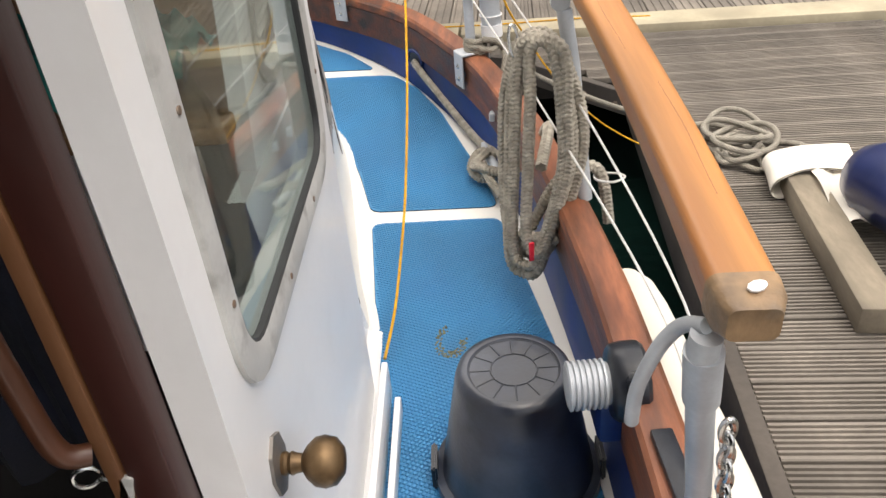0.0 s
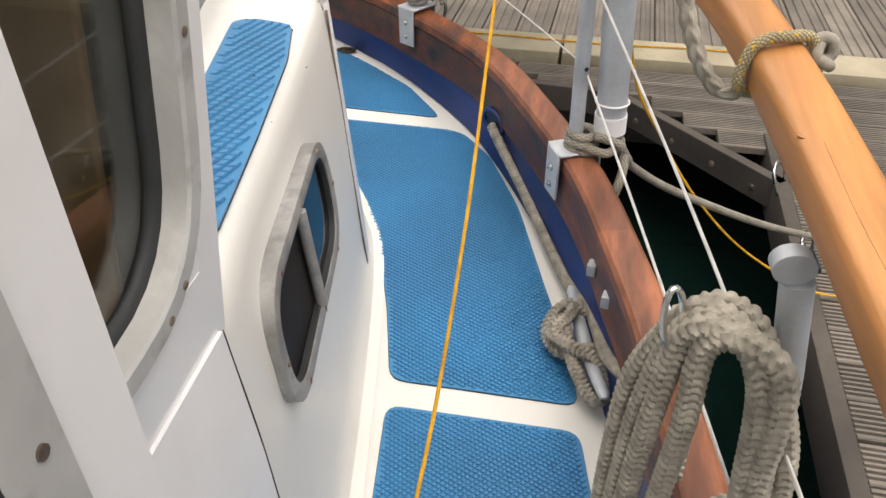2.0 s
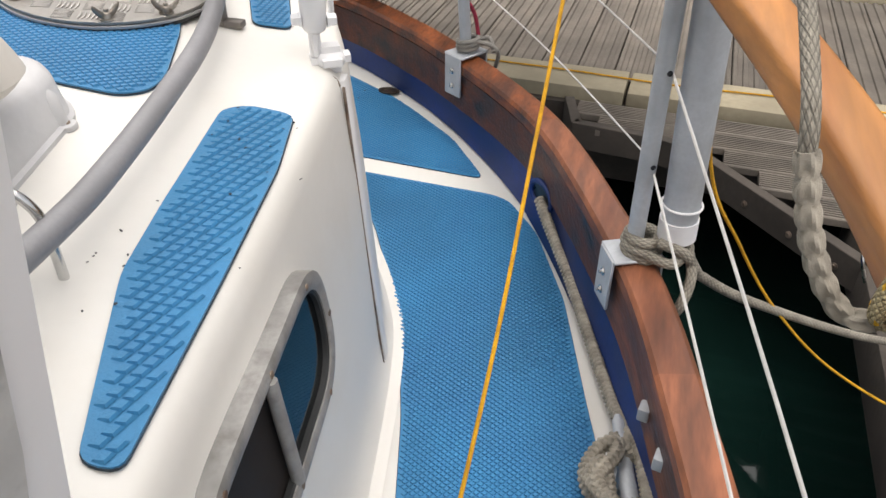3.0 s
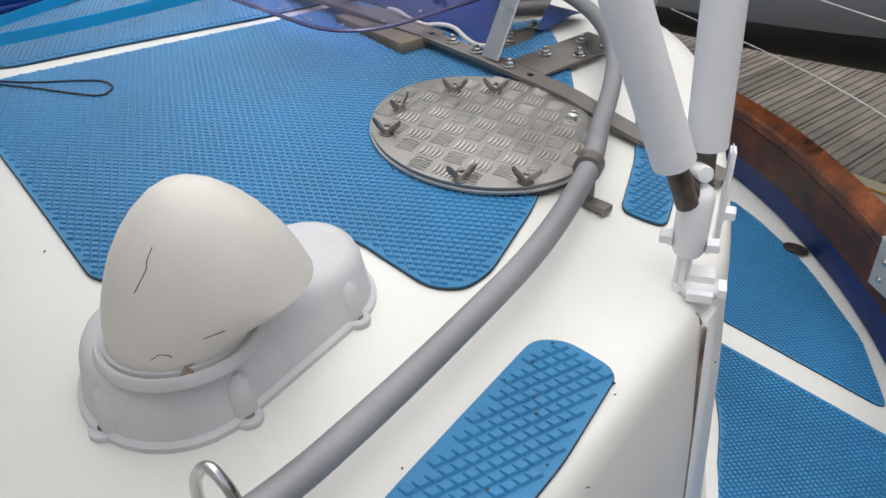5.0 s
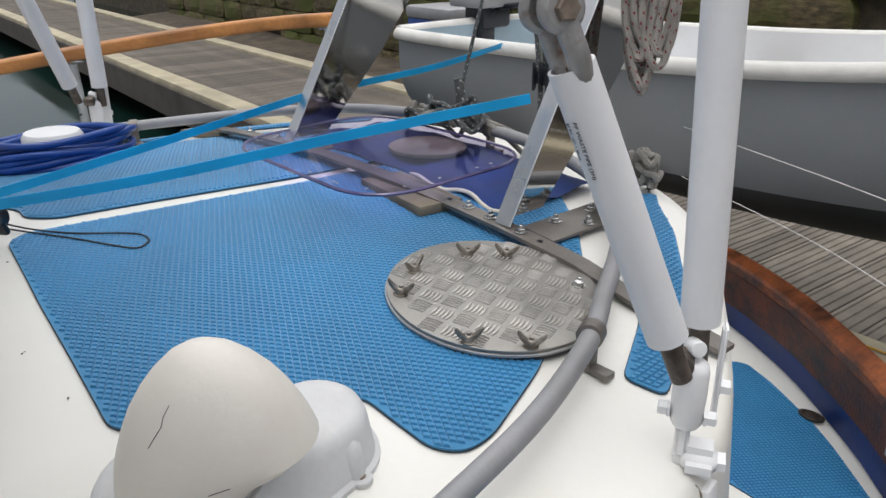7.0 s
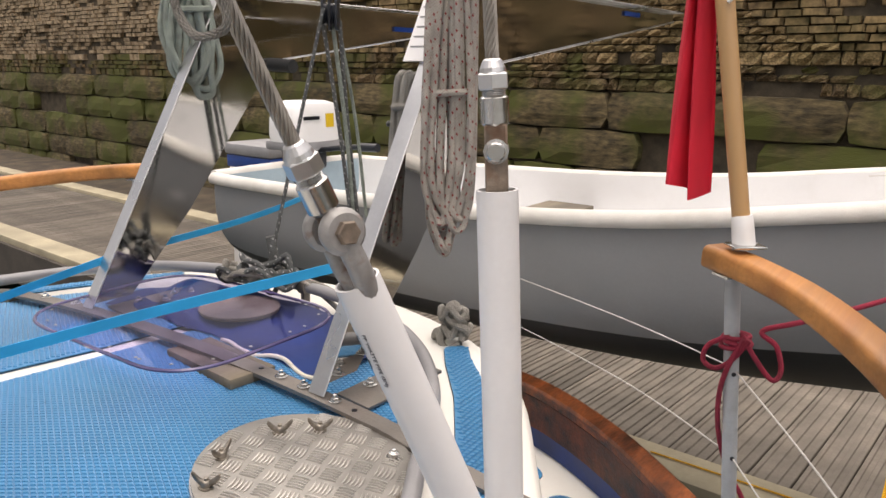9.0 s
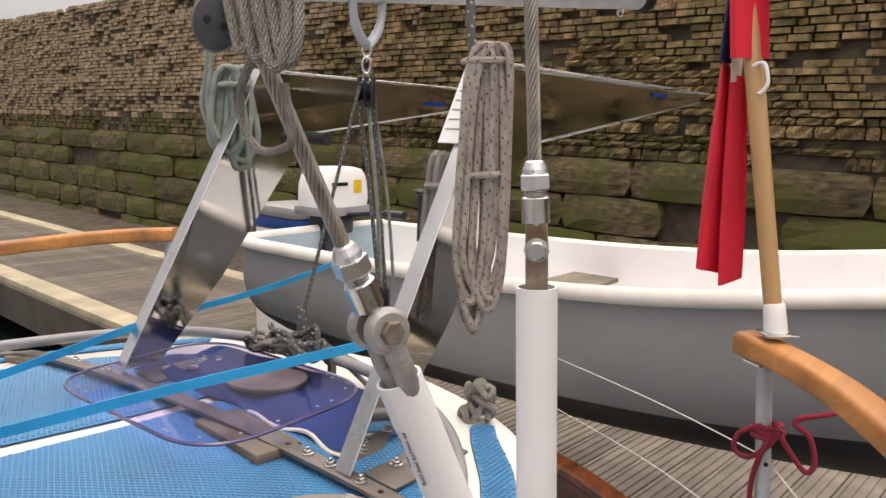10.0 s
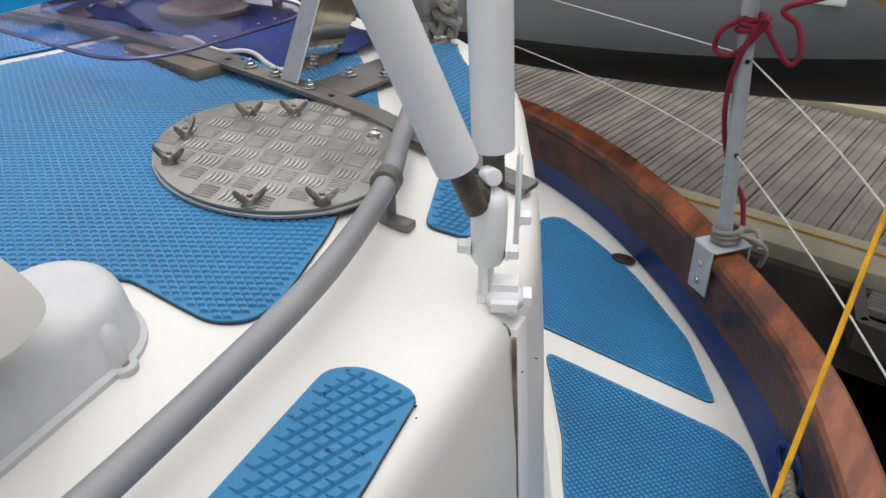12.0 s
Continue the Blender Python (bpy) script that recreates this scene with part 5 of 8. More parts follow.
def shroud(X, foot, top, end, label, text):
    """A shroud: lower pipe cover, toggle, turnbuckle end and wire."""
    f, t, e = (Vector((X(p[0]), p[1], p[2])) for p in (foot, top, end))
    d = (t - f).normalized()
    ob = thing("shroud", tuple(f), label, "shroud", "mizzen shrouds")
    side = d.cross(Vector((0, 0, 1))).normalized() if abs(d.z) < 0.999 else Vector((1, 0, 0))
    b = bm_new()
    a = f + d * 0.062
    q = d.to_track_quat("Z", "Y").to_matrix().to_4x4()
    L = (t - a).length
    lathe(b, [(0.0215, 0), (0.0245, 0.0), (0.0245, L), (0.0215, L), (0.0215, L - 0.06)], Matrix.Translation(a) @ q, 28)
    pipe = part("pipe_cover", b, PVC, ob, "white plastic waste pipe sleeve")
    b = bm_new()
    tube(b, [f, f + d * 0.07], 0.013, 14)
    part("lower_eye", b, EYE, ob)
    b = bm_new()
    tube(b, [f + d * 0.05, t + d * 0.0], 0.006, 8)
    part("rod", b, RUST, ob)
    up = (e - t).normalized()
    view = (t - Vector((-0.118, 1.706, 1.5))).normalized()
    side = (view - d * view.dot(d)).normalized()
    if text:
        side = (side + side.cross(d).normalized() * -0.4).normalized()
    qs = side.to_track_quat("Z", "Y").to_matrix().to_4x4()
    wide = d.cross(side)
    if text:
        # bow shackle above the pipe
        for s in (-1, 1):
            b = bm_new()
            o = side * 0.019 * s
            tube(b, spline([t - d * 0.03 + o * 0.2, t - d * 0.012 + o * 0.7, t + d * 0.012 + o * 1.05, t + d * 0.034 + o, t + d * 0.05 + o], 5), [0.012] * 21, 14)
            lathe(b, [(0.007, -0.0095), (0.019, -0.0095), (0.023, -0.0055), (0.0242, 0), (0.023, 0.0055), (0.019, 0.0095), (0.007, 0.0095)], Matrix.Translation(t + d * 0.058 + o) @ qs, 24)
            part("shackle_arm", b, SHACKLE, ob, "grey rust-stained steel shackle")
        b = bm_new()
        tube(b, [t + d * 0.058 - side * 0.032, t + d * 0.058 + side * 0.032], 0.008, 12)
        lathe(b, [(0.0125, 0.026), (0.0125, 0.035), (0.011, 0.0365)], Matrix.Translation(t + d * 0.058) @ (-side).to_track_quat("Z", "Y").to_matrix().to_4x4(), 6)
        part("pin", b, RUST, ob, smooth=False)
        c = t + d * 0.058
    else:
        b = bm_new()
        for s in (-1, 1):
            m = Matrix((wide, side, d)).transposed().to_4x4()
            m.translation = t + d * 0.02 + side * 0.011 * s
            box(b, None, (0.026, 0.006, 0.11), m=m)
        bmesh.ops.bevel(b, geom=b.edges[:], offset=0.002, segments=1, affect="EDGES")
        part("jaw", b, RUST, ob)
        b = bm_new()
        tube(b, [t + d * 0.045 - side * 0.024, t + d * 0.045 + side * 0.024], 0.008, 12)
        for s in (-1, 1):
            lathe(b, [(0.0145, 0.014), (0.0145, 0.0165), (0.011, 0.0168), (0.011, 0.0235), (0.0095, 0.025)], Matrix.Translation(t + d * 0.045) @ (side * s).to_track_quat("Z", "Y").to_matrix().to_4x4(), 20 if s > 0 else 12)
        part("pin", b, STEEL, ob, smooth=False)
        c = t + d * 0.05
    qu = up.to_track_quat("Z", "Y").to_matrix().to_4x4()
    mt = Matrix((up.cross(side).normalized(), side, up)).transposed().to_4x4()
    mt.translation = c + up * 0.012
    b = bm_new()
    box(b, None, (0.023, 0.011, 0.042), m=mt)
    bmesh.ops.bevel(b, geom=b.edges[:], offset=0.004, segments=2, affect="EDGES")
    part("tongue", b, RUST, ob, "rust-streaked flat tongue")
    b = bm_new()
    lathe(b, [(0.012, 0.021), (0.0165, 0.026), (0.0165, 0.054), (0.0145, 0.056), (0.012, 0.057)], Matrix.Translation(c) @ qu, 28)
    part("socket", b, STEEL, ob, "polished swageless socket")
    b = bm_new()
    lathe(b, [(0.0125, 0.054)] + [(0.0125 + 0.0015 * (k % 2), 0.055 + 0.0011 * k) for k in range(9)] + [(0.0125, 0.065)], Matrix.Translation(c) @ qu, 20)
    part("thread", b, STEEL, ob, "worn screw thread")
    b = bm_new()
    lathe(b, [(0.0165, 0.063), (0.0185, 0.065), (0.0185, 0.08), (0.0165, 0.082)], Matrix.Translation(c) @ qu, 6)
    lathe(b, [(0.0155, 0.081), (0.0145, 0.087), (0.011, 0.095), (0.009, 0.097)], Matrix.Translation(c) @ qu, 20)
    part("lock_nut", b, BRUSH, ob, smooth=False)
    st = c + up * 0.085
    L2 = (e - st).length
    b = bm_new()
    tube(b, [st, e], 0.0058, 10)
    part("wire_core", b, RUBBER, ob)
    o1 = up.orthogonal().normalized()
    o2 = up.cross(o1)
    n = int(L2 / 0.008)
    for s in range(10):
        b = bm_new()
        pts = []
        for k in range(n + 1):
            a = k * 0.008 / 0.1 * math.tau + s * math.tau / 10
            pts.append(st + up * (L2 * k / n) + (o1 * math.cos(a) + o2 * math.sin(a)) * 0.0062)
        tube(b, pts, 0.002, 6, cap=False)
        part("wire_strand", b, WIRE, ob)
    if text:
        to_eye = (Vector((-0.118, 1.706, 1.45)) - (f + t) / 2).normalized()
        face = (to_eye - d * to_eye.dot(d)).normalized()
        across = d.cross(face)
        face = (face * math.cos(0.9) - across * math.sin(0.9)).normalized()
        for body, size, off in (("PP WASTE PIPE (3M)", 0.0075, 0.0), ("BS EN 1451-1 40mm", 0.005, 0.008)):
            cu = bpy.data.curves.new("print", "FONT")
            cu.body, cu.size, cu.extrude, cu.resolution_u = body, size, 0.0002, 2
            ac = d.cross(face)
            m = Matrix((-d, ac, face)).transposed().to_4x4()
            m.translation = t - d * 0.05 + face * (0.0251 + off * 0.13) - ac * (off - 0.002)
            tmp = bpy.data.objects.new("print", cu)
            me = bpy.data.meshes.new_from_object(tmp)
            bpy.data.objects.remove(tmp)
            me.materials.append(BLACK)
            me.transform(m)
            o = new("print", me)
            o.parent = pipe
    return ob


ident = lambda x: x
mirr = lambda x: 2 * XC - x
MASTHEAD = (XC - 0.05, 1.82, 6.5)
for X, near in ((ident, True), (mirr, False)):
    shroud(X, (-0.526, 2.414, 0.885), (-0.613, 2.282, 1.256), (-0.776, 1.80, 2.35), "forward mizzen shroud in a white pipe sleeve, rusty shackle", near)
    shroud(X, (-0.545, 2.481, 0.868), (-0.567, 2.472, 1.331), (-0.66, 2.42, 2.75), "aft mizzen shroud in a white pipe sleeve, steel turnbuckle", False)

# ---- mast foot ----
mast = thing("mizzen_mast", (-1.76, 1.80, camber(-1.76)), "grey weathered alloy mizzen mast with hanging rope coils", "mast")
b = bm_new()
ring = [(0.062 * math.copysign(abs(math.cos(a)) ** 0.7, math.cos(a)), 0.078 * math.copysign(abs(math.sin(a)) ** 0.7, math.sin(a))) for a in (k * math.tau / 28 for k in range(28))]
loft(b, [[(-1.77 + x, 1.80 + y, z) for x, y in ring] for z in (camber(-1.77) + 0.07, 1.3, 2.4, 6.5)], True)
MASTM = material("weathered_mast_alloy", (0.33, 0.31, 0.28), 0.6, 0.3, 0.25, 9, 120, 0.15, 0.5, (0.15, 0.13, 0.11), 5, stretch=(1, 1, 0.25))
part("mast_tube", b, MASTM, mast)
b = bm_new()
box(b, (-1.70, 1.83, 0.93), (0.012, 0.018, 0.09), 0, 0, 0, bevel=0.003)
part("worn_patch", b, PAINT, mast)
b = bm_new()
box(b, (-1.77, 1.80, camber(-1.77) + 0.035), (0.18, 0.2, 0.075), 0, bevel=0.02)
part("mast_step", b, BLACK, mast)
for x, y, r in ((-1.672, 1.754, 0.06), (-1.617, 1.868, 0.036)):
    b = bm_new()
    if r > 0.04:
        lathe(b, [(r, -0.005), (r, 0.008), (r * 0.8, 0.011), (r * 0.76, 0.014), (r * 0.74, 0.046), (r * 0.68, 0.05), (0.0, 0.051)], pose(x, y, camber(x)), 32)
        part("deck_plug", b, ALU, mast)
    else:
        lathe(b, [(r, -0.003), (r, 0.004), (r * 0.5, 0.007)], pose(x, y, camber(x)), 24)
        coil = [(x + 0.013 * math.cos(k * 0.7), y + 0.013 * math.sin(k * 0.7), camber(x) + 0.008 + k * 0.0009) for k in range(46)]
        tube(b, coil, 0.0022, 6)
        lathe(b, [(0.02, 0.05), (0.02, 0.055), (0.012, 0.07)], pose(x, y, camber(x)), 16)
        part("spring_block", b, STEEL, mast)
for k, (y, z) in enumerate(((1.72, 0.90), (1.88, 0.885), (1.93, 0.90))):
    b = bm_new()
    lathe(b, [(0.008, -0.015), (0.026, -0.013), (0.022, 0), (0.026, 0.013), (0.008, 0.015)], pose(-1.685 + 0.01 * k, y, z, 90, 0, 20 * k), 18)
    box(b, (-1.685 + 0.01 * k, y, z - 0.005), (0.04, 0.012, 0.07), 20 * k, 20, 0, bevel=0.004)
    part("turning_block", b, BLACK, mast)
for k, dy in enumerate((-0.012, 0.008)):
    b = bm_new()
    box(b, (-1.70, 1.80 + dy * 2, camber(-1.70) + 0.05), (0.03, 0.016, 0.045), bevel=0.005)
    part("white_sheave", b, PAINT, mast)


def rope(bm, pts, r, step=6, closed=False, sides=8):
    tube(bm, spline(pts, step, closed), r, sides, closed)


def hank(name, at, label, drop, width, r, loops, mat, seed=1, axis=(0, 1, 0), group="", wraps=2):
    """A hanging coil of rope: long loops, a gathered neck and wrapping turns."""
    rr = random.Random(seed)
    at, ax = Vector(at), Vector(axis).normalized()
    nx = Vector((0, 0, 1)).cross(ax)
    ob = thing(name, tuple(at - Vector((0, 0, drop))), label, "rope", group)
    for k in range(loops):
        w = width * rr.uniform(0.45, 1.0)
        h = drop * rr.uniform(0.82, 1.0)
        o = nx * rr.uniform(-1, 1) * r * 2.2 + ax * rr.uniform(-1, 1) * width * 0.25
        b = bm_new()
        P = [(0, 0), (w * 0.35, -0.04 * drop), (w * 0.5, -h * 0.35), (w * 0.55, -h * 0.75), (w * 0.3, -h * 0.97), (-w * 0.1, -h), (-w * 0.45, -h * 0.85), (-w * 0.5, -h * 0.5), (-w * 0.35, -h * 0.12)]
        rope(b, [at + o + ax * (u + rr.uniform(-1, 1) * r) + Vector((0, 0, v)) + nx * rr.uniform(-1, 1) * r for u, v in P], r, 6, True)
        part("loop", b, mat, ob)
    for k in range(wraps):
        b = bm_new()
        z = -drop * (0.06 + 0.38 * k / max(1, wraps - 1)) if wraps > 1 else -drop * 0.2
        n = 14
        q = width * 0.42 + r
        rope(b, [at + ax * q * math.cos(i * math.tau / n) + nx * (r * 3.2) * math.sin(i * math.tau / n) + Vector((0, 0, z + 0.012 * i / n)) for i in range(n)], r, 3, True)
        part("wrap", b, mat, ob)
    return ob


hank("rope_hank", (-1.66, 1.83, 1.28), "thick hank of white and red flecked rope hung on mast", 0.22, 0.13, 0.0095, 8, ROPEF, 3, (0.4, 1, 0))
OLIVE = rope_material("olive_cord", (0.2, 0.19, 0.14), None, 0.01, 0.3)
hank("rope_hank", (-1.665, 1.907, 1.13), "small knotted bundle of olive cord hung at mast foot", 0.19, 0.052, 0.0052, 5, OLIVE, 5, (0.2, 1, 0))
fl = thing("halyard", (-1.69, 1.87, 0.86), "white rope with red flecks running down the mast", "rope")
for k, (y0, y1) in enumerate(((1.835, 1.862), (1.785, 1.80))):
    b = bm_new()
    rope(b, [(-1.695, y0 - 0.02, 1.3), (-1.69, y0, 1.1), (-1.675, (y0 + y1) / 2, 0.98), (-1.66, y1, 0.86)], 0.0095 if not k else 0.005)
    part("line", b, ROPEF, fl)
loopc = thing("cord_loop", (-1.5, 2.05, camber(-1.5)), "thin black cord loop lying on the blue mat", "cord")
b = bm_new()
LP = [(-1.80, 1.965), (-1.716, 1.999), (-1.637, 2.052), (-1.583, 2.113), (-1.548, 2.147), (-1.514, 2.153), (-1.493, 2.143), (-1.482, 2.118), (-1.525, 2.088), (-1.605, 2.046), (-1.702, 1.99), (-1.771, 1.955)]
rope(b, [roof_at(x, y, 0.0105) for x, y in LP], 0.0019)
part("cord", b, RUBBER, loopc)
jug = thing("white_container", (-2.12, 1.98, camber(-2.12)), "white plastic container standing behind the mast", "container")
b = bm_new()
lathe(b, [(0.03, 0), (0.033, 0.005), (0.033, 0.11), (0.029, 0.125), (0.03, 0.135), (0.024, 0.14)], pose(-2.12, 2.0, camber(-2.12) + 0.001), 24)
part("body", b, PAINT, jug)

# blue hose coil with a white cap
hose = thing("hose_coil", (-2.42, 2.24, camber(-2.42)), "coiled royal blue hose lying on the cabin roof", "hose")
rr = random.Random(8)
for k in range(7):
    b = bm_new()
    R1, R2 = 0.20 + rr.uniform(-0.02, 0.02), 0.17 + rr.uniform(-0.02, 0.02)
    cx, cy = -2.40 + rr.uniform(-0.012, 0.012), 2.24 + rr.uniform(-0.02, 0.02)
    rope(b, [(cx + R2 * math.cos(a), cy + R1 * math.sin(a), camber(cx + R2 * math.cos(a)) + 0.016 + 0.011 * k + 0.006 * math.sin(3 * a + k)) for a in (i * math.tau / 14 for i in range(14))], 0.0095, 4, True, 10)
    part("turn", b, HOSE, hose)
cap = thing("inflation_lid", (-2.37, 2.23, camber(-2.37)), "white round plastic cap inside the hose coil", "lid")
b = bm_new()
lathe(b, [(0.075, 0), (0.08, 0.005), (0.078, 0.085), (0.07, 0.097), (0.0, 0.1)], pose(-2.37, 2.23, camber(-2.37)), 28)
part("cap_shell", b, PAINT, cap)

# blue ratchet strap from mast to davits
strap = thing("lashing_strap", (-1.6, 2.4, 0.9), "bright blue webbing strap stretched from mast to davits", "strap")


def webbing(bm, pts, w=0.02, up=Vector((0, 0, 1))):
    p = [Vector(q) for q in pts]
    A, B = [], []
    for i, q in enumerate(p):
        d = (p[min(i + 1, len(p) - 1)] - p[max(i - 1, 0)]).normalized()
        s = (up - d * up.dot(d)).normalized()
        A.append(q + s * w / 2)
        B.append(q - s * w / 2)
    t = [(p[1] - p[0]).cross(up).normalized() * 0.0012] * len(p)
    vs = loft(bm, [[a + o for a, o in zip(A, t)], [c + o for c, o in zip(B, t)], [c - o for c, o in zip(B, t)], [a - o for a, o in zip(A, t)], [a + o for a, o in zip(A, t)]])


b = bm_new()
webbing(b, spline([(-1.705, 1.72, 0.917), (-1.69, 1.78, 0.918), (-1.675, 1.85, 0.921), (-1.50, 2.17, 0.962), (-1.33, 2.49, 1.02), (-1.14, 2.80, 1.078)], 8))
part("near_run", b, STRAP, strap)
b = bm_new()
webbing(b, spline([(-1.86, 1.80, 0.885), (-1.83, 1.93, 0.89), (-1.895, 2.35, 0.925), (-1.955, 2.80, 0.972)], 8))
part("far_run", b, STRAP, strap)
b = bm_new()
webbing(b, spline([(-1.96, 2.83, 0.974), (-2.14, 3.4, 0.96), (-2.36, 3.97, 0.965)], 6))
part("tail", b, STRAP, strap)

# ---- outer rail, stanchions and lifelines ----
RAIL = [(0.244, 0.54, 0.776), (0.254, 0.8, 0.785), (0.256, 1.1, 0.802), (0.248, 1.45, 0.826), (0.226, 1.8, 0.858), (0.188, 2.05, 0.886), (0.088, 2.36, 0.936), (-0.03, 2.7, 0.985), (-0.17, 2.98, 1.025), (-0.33, 3.19, 1.055), (-0.47, 3.31, 1.072), (-0.575, 3.375, 1.08)]


def timber(parent, X, pts, w, h, mat, name, lo=0.0, hi=1.0, label=""):
    """A squared timber along a line."""
    p = spline([(X(x), y, z) for x, y, z in pts], 8)
    n = len(p)
    p = p[int(lo * (n - 1)):int(hi * (n - 1)) + 1]
    b = bm_new()
    rows = []
    c = 0.013
    corner = []
    for sa, se, a0 in ((1, -1, -90), (1, 1, 0), (-1, 1, 90), (-1, -1, 180)):
        for k in range(5):
            q = radians(a0 + 22.5 * k)
            corner.append((sa * (1 - 2 * c / w) + 2 * c / w * math.cos(q), se * (1 - 2 * c / h) + 2 * c / h * math.sin(q)))
    for i, q in enumerate(p):
        d = (p[min(i + 1, len(p) - 1)] - p[max(i - 1, 0)]).normalized()
        s = d.cross(Vector((0, 0, 1))).normalized()
        u = s.cross(d)
        e0 = (0.7, 0.95)[i] if name == "bare_end" and i < 2 else 1.0
        rows.append([q + s * a * e0 * w / 2 + u * e * e0 * h / 2 for a, e in corner])
    vs = loft(b, rows, True)
    b.faces.new(vs[0][::-1])
    b.faces.new(vs[-1])
    bmesh.ops.recalc_face_normals(b, faces=b.faces)
    return part(name, b, mat, parent, label, angle=50)


for X, tag in ((ident, "varnished orange-brown timber handrail with a worn bare end"), (mirr, "varnished orange-brown timber handrail on the far side")):
    hr = thing("timber_handrail", (X(0.2), 1.5, 0.8), tag, "handrail", "timber handrails")
    timber(hr, X, RAIL, 0.067, 0.05, PINE, "rail_timber", 0.03, 1.0)
    timber(hr, X, RAIL, 0.0695, 0.053, RAILEND, "bare_end", 0.0, 0.03, "bare weathered timber end")
    if X is ident:
        b = bm_new()
        disc(b, None, 0.0085, 0.003, 9, pose(0.25, 0.562, 0.8025, 4, 0, 30) @ Matrix.Diagonal((1.3, 0.8, 1, 1)))
        part("worn_plug", b, PAINT, hr)
        for x, y, z in ((0.210, 1.69, 0.8695), (0.239, 1.695, 0.8695), (0.222, 1.595, 0.8612), (0.245, 1.6, 0.8612), (0.255, 1.5, 0.8530)):
            b = bm_new()
            lathe(b, [(0.006, 0), (0.006, 0.0016), (0.004, 0.0018)], pose(x, y, z), 12)
            part("plug", b, PINE, hr)
        for o, y0, y1 in ((-0.012, 1.12, 1.75), (0.012, 0.72, 1.05)):
            b = bm_new()
            pts = [q + Vector((o + 0.0015 * math.sin(q.y * 23), 0, 0.0249)) for q in spline([Vector(p) for p in RAIL], 8) if y0 < q.y < y1]
            tube(b, pts, 0.0004, 4)
            part("drying_crack", b, WOOD, hr)


def bracket(parent, x, y, z, rz):
    """A folded metal saddle over the wooden capping."""
    m = pose(x, y, z, 0, 0, rz)
    for c, s in (((0, 0, 0.004), (0.102, 0.078, 0.006)), ((-0.051, 0, -0.055), (0.006, 0.066, 0.12)), ((0.051, 0, -0.03), (0.006, 0.066, 0.06))):
        b = bm_new()
        box(b, None, s, m=m @ pose(*c))
        bmesh.ops.bevel(b, geom=b.edges[:], offset=0.0015, segments=1, affect="EDGES")
        part("saddle_plate", b, GALV, parent)
    for dz in (-0.04, -0.085):
        bolt(parent, None, 0.006, m @ pose(-0.054, 0.0, dz, 0, -90, 0), STEEL)


def stanchion(foot, head, rz, label, X, r=0.0165, holes=(0.35, 0.66)):
    f, h = Vector((X(foot[0]), foot[1], foot[2])), Vector((X(head[0]), head[1], head[2]))
    ob = thing("stanchion", tuple(f), label, "stanchion", "rail stanchions")
    bracket(ob, f.x, f.y, f.z, rz if X is ident else 180 - rz)
    b = bm_new()
    tube(b, [f, f.lerp(h, 0.5), h], r, 16)
    part("post", b, GALV, ob)
    b = bm_new()
    box(b, h, (0.07, 0.05, 0.005), rz)
    part("head_plate", b, STEEL, ob)
    for t in holes:
        b = bm_new()
        c = f.lerp(h, t)
        lathe(b, [(0.005, -r - 0.0015), (0.005, r + 0.0015)], Matrix.Translation(c) @ pose(0, 0, 0, 90, 0, 35), 10)
        part("wire_hole", b, BLACK, ob)
    return ob


for X in (ident, mirr):
    stanchion((0.028, 2.596, 0.352), (0.02, 2.57, 0.935), 24, "pale grey tubular stanchion on a saddle bracket, rope round it", X)
    stanchion((-0.49, 3.41, 0.39), (-0.53, 3.37, 1.045), 55, "pale grey stanchion with red rope knotted round it", X)
st = thing("stanchion", (0.265, 1.6, 0.33), "pale grey stanchion with a flattened oval head under rail", "stanchion", "rail stanchions")
b = bm_new()
tube(b, [(0.262, 1.575, 0.325), (0.232, 1.60, 0.645), (0.214, 1.605, 0.762)], 0.0165, 16)
part("post", b, GALV, st)
b = bm_new()
lathe(b, [(0.015, -0.022), (0.0185, -0.02), (0.0185, 0.02), (0.015, 0.022)], pose(0.206, 1.607, 0.778, 90, 0, 0) @ Matrix.Diagonal((1.1, 0.95, 0.5, 1)), 24)
part("flattened_head", b, GALV, st)
st = thing("stanchion", (0.29, 0.72, 0.33), "grey pipe stanchion with side brace and chain at rail end", "stanchion", "rail stanchions")
b = bm_new()
tube(b, [(0.292, 0.70, 0.05), (0.263, 0.658, 0.41), (0.2375, 0.62, 0.58), (0.2165, 0.582, 0.715), (0.2175, 0.58, 0.735)], [0.0165] * 5, 18)
part("post", b, GALV, st)
b = bm_new()
tube(b, [(0.2315, 0.609, 0.622), (0.219, 0.586, 0.71)], 0.0205, 18)
part("sleeve", b, GALV, st)
b = bm_new()
tube(b, spline([(0.218, 0.585, 0.742), (0.203, 0.612, 0.722), (0.184, 0.622, 0.685), (0.168, 0.632, 0.62), (0.166, 0.64, 0.56)], 5), 0.0085, 12)
part("brace", b, GALV, st)
chain = thing("chain_shackle", (0.28, 0.63, 0.38), "galvanised chain and shackle hanging from a stanchion", "chain")
for k in range(7):
    b = bm_new()
    c = Vector((0.272 + 0.003 * k, 0.622 + 0.003 * k, 0.555 - 0.026 * k))
    m = Matrix.Translation(c) @ pose(0, 0, 0, 90, 0, 90 * (k % 2) + 15)
    tube(b, [m @ Vector((0.009 * math.cos(a), 0.017 * math.sin(a), 0)) for a in (i * math.tau / 14 for i in range(14))], 0.0042, 8, True)
    part("link", b, STEEL, chain)

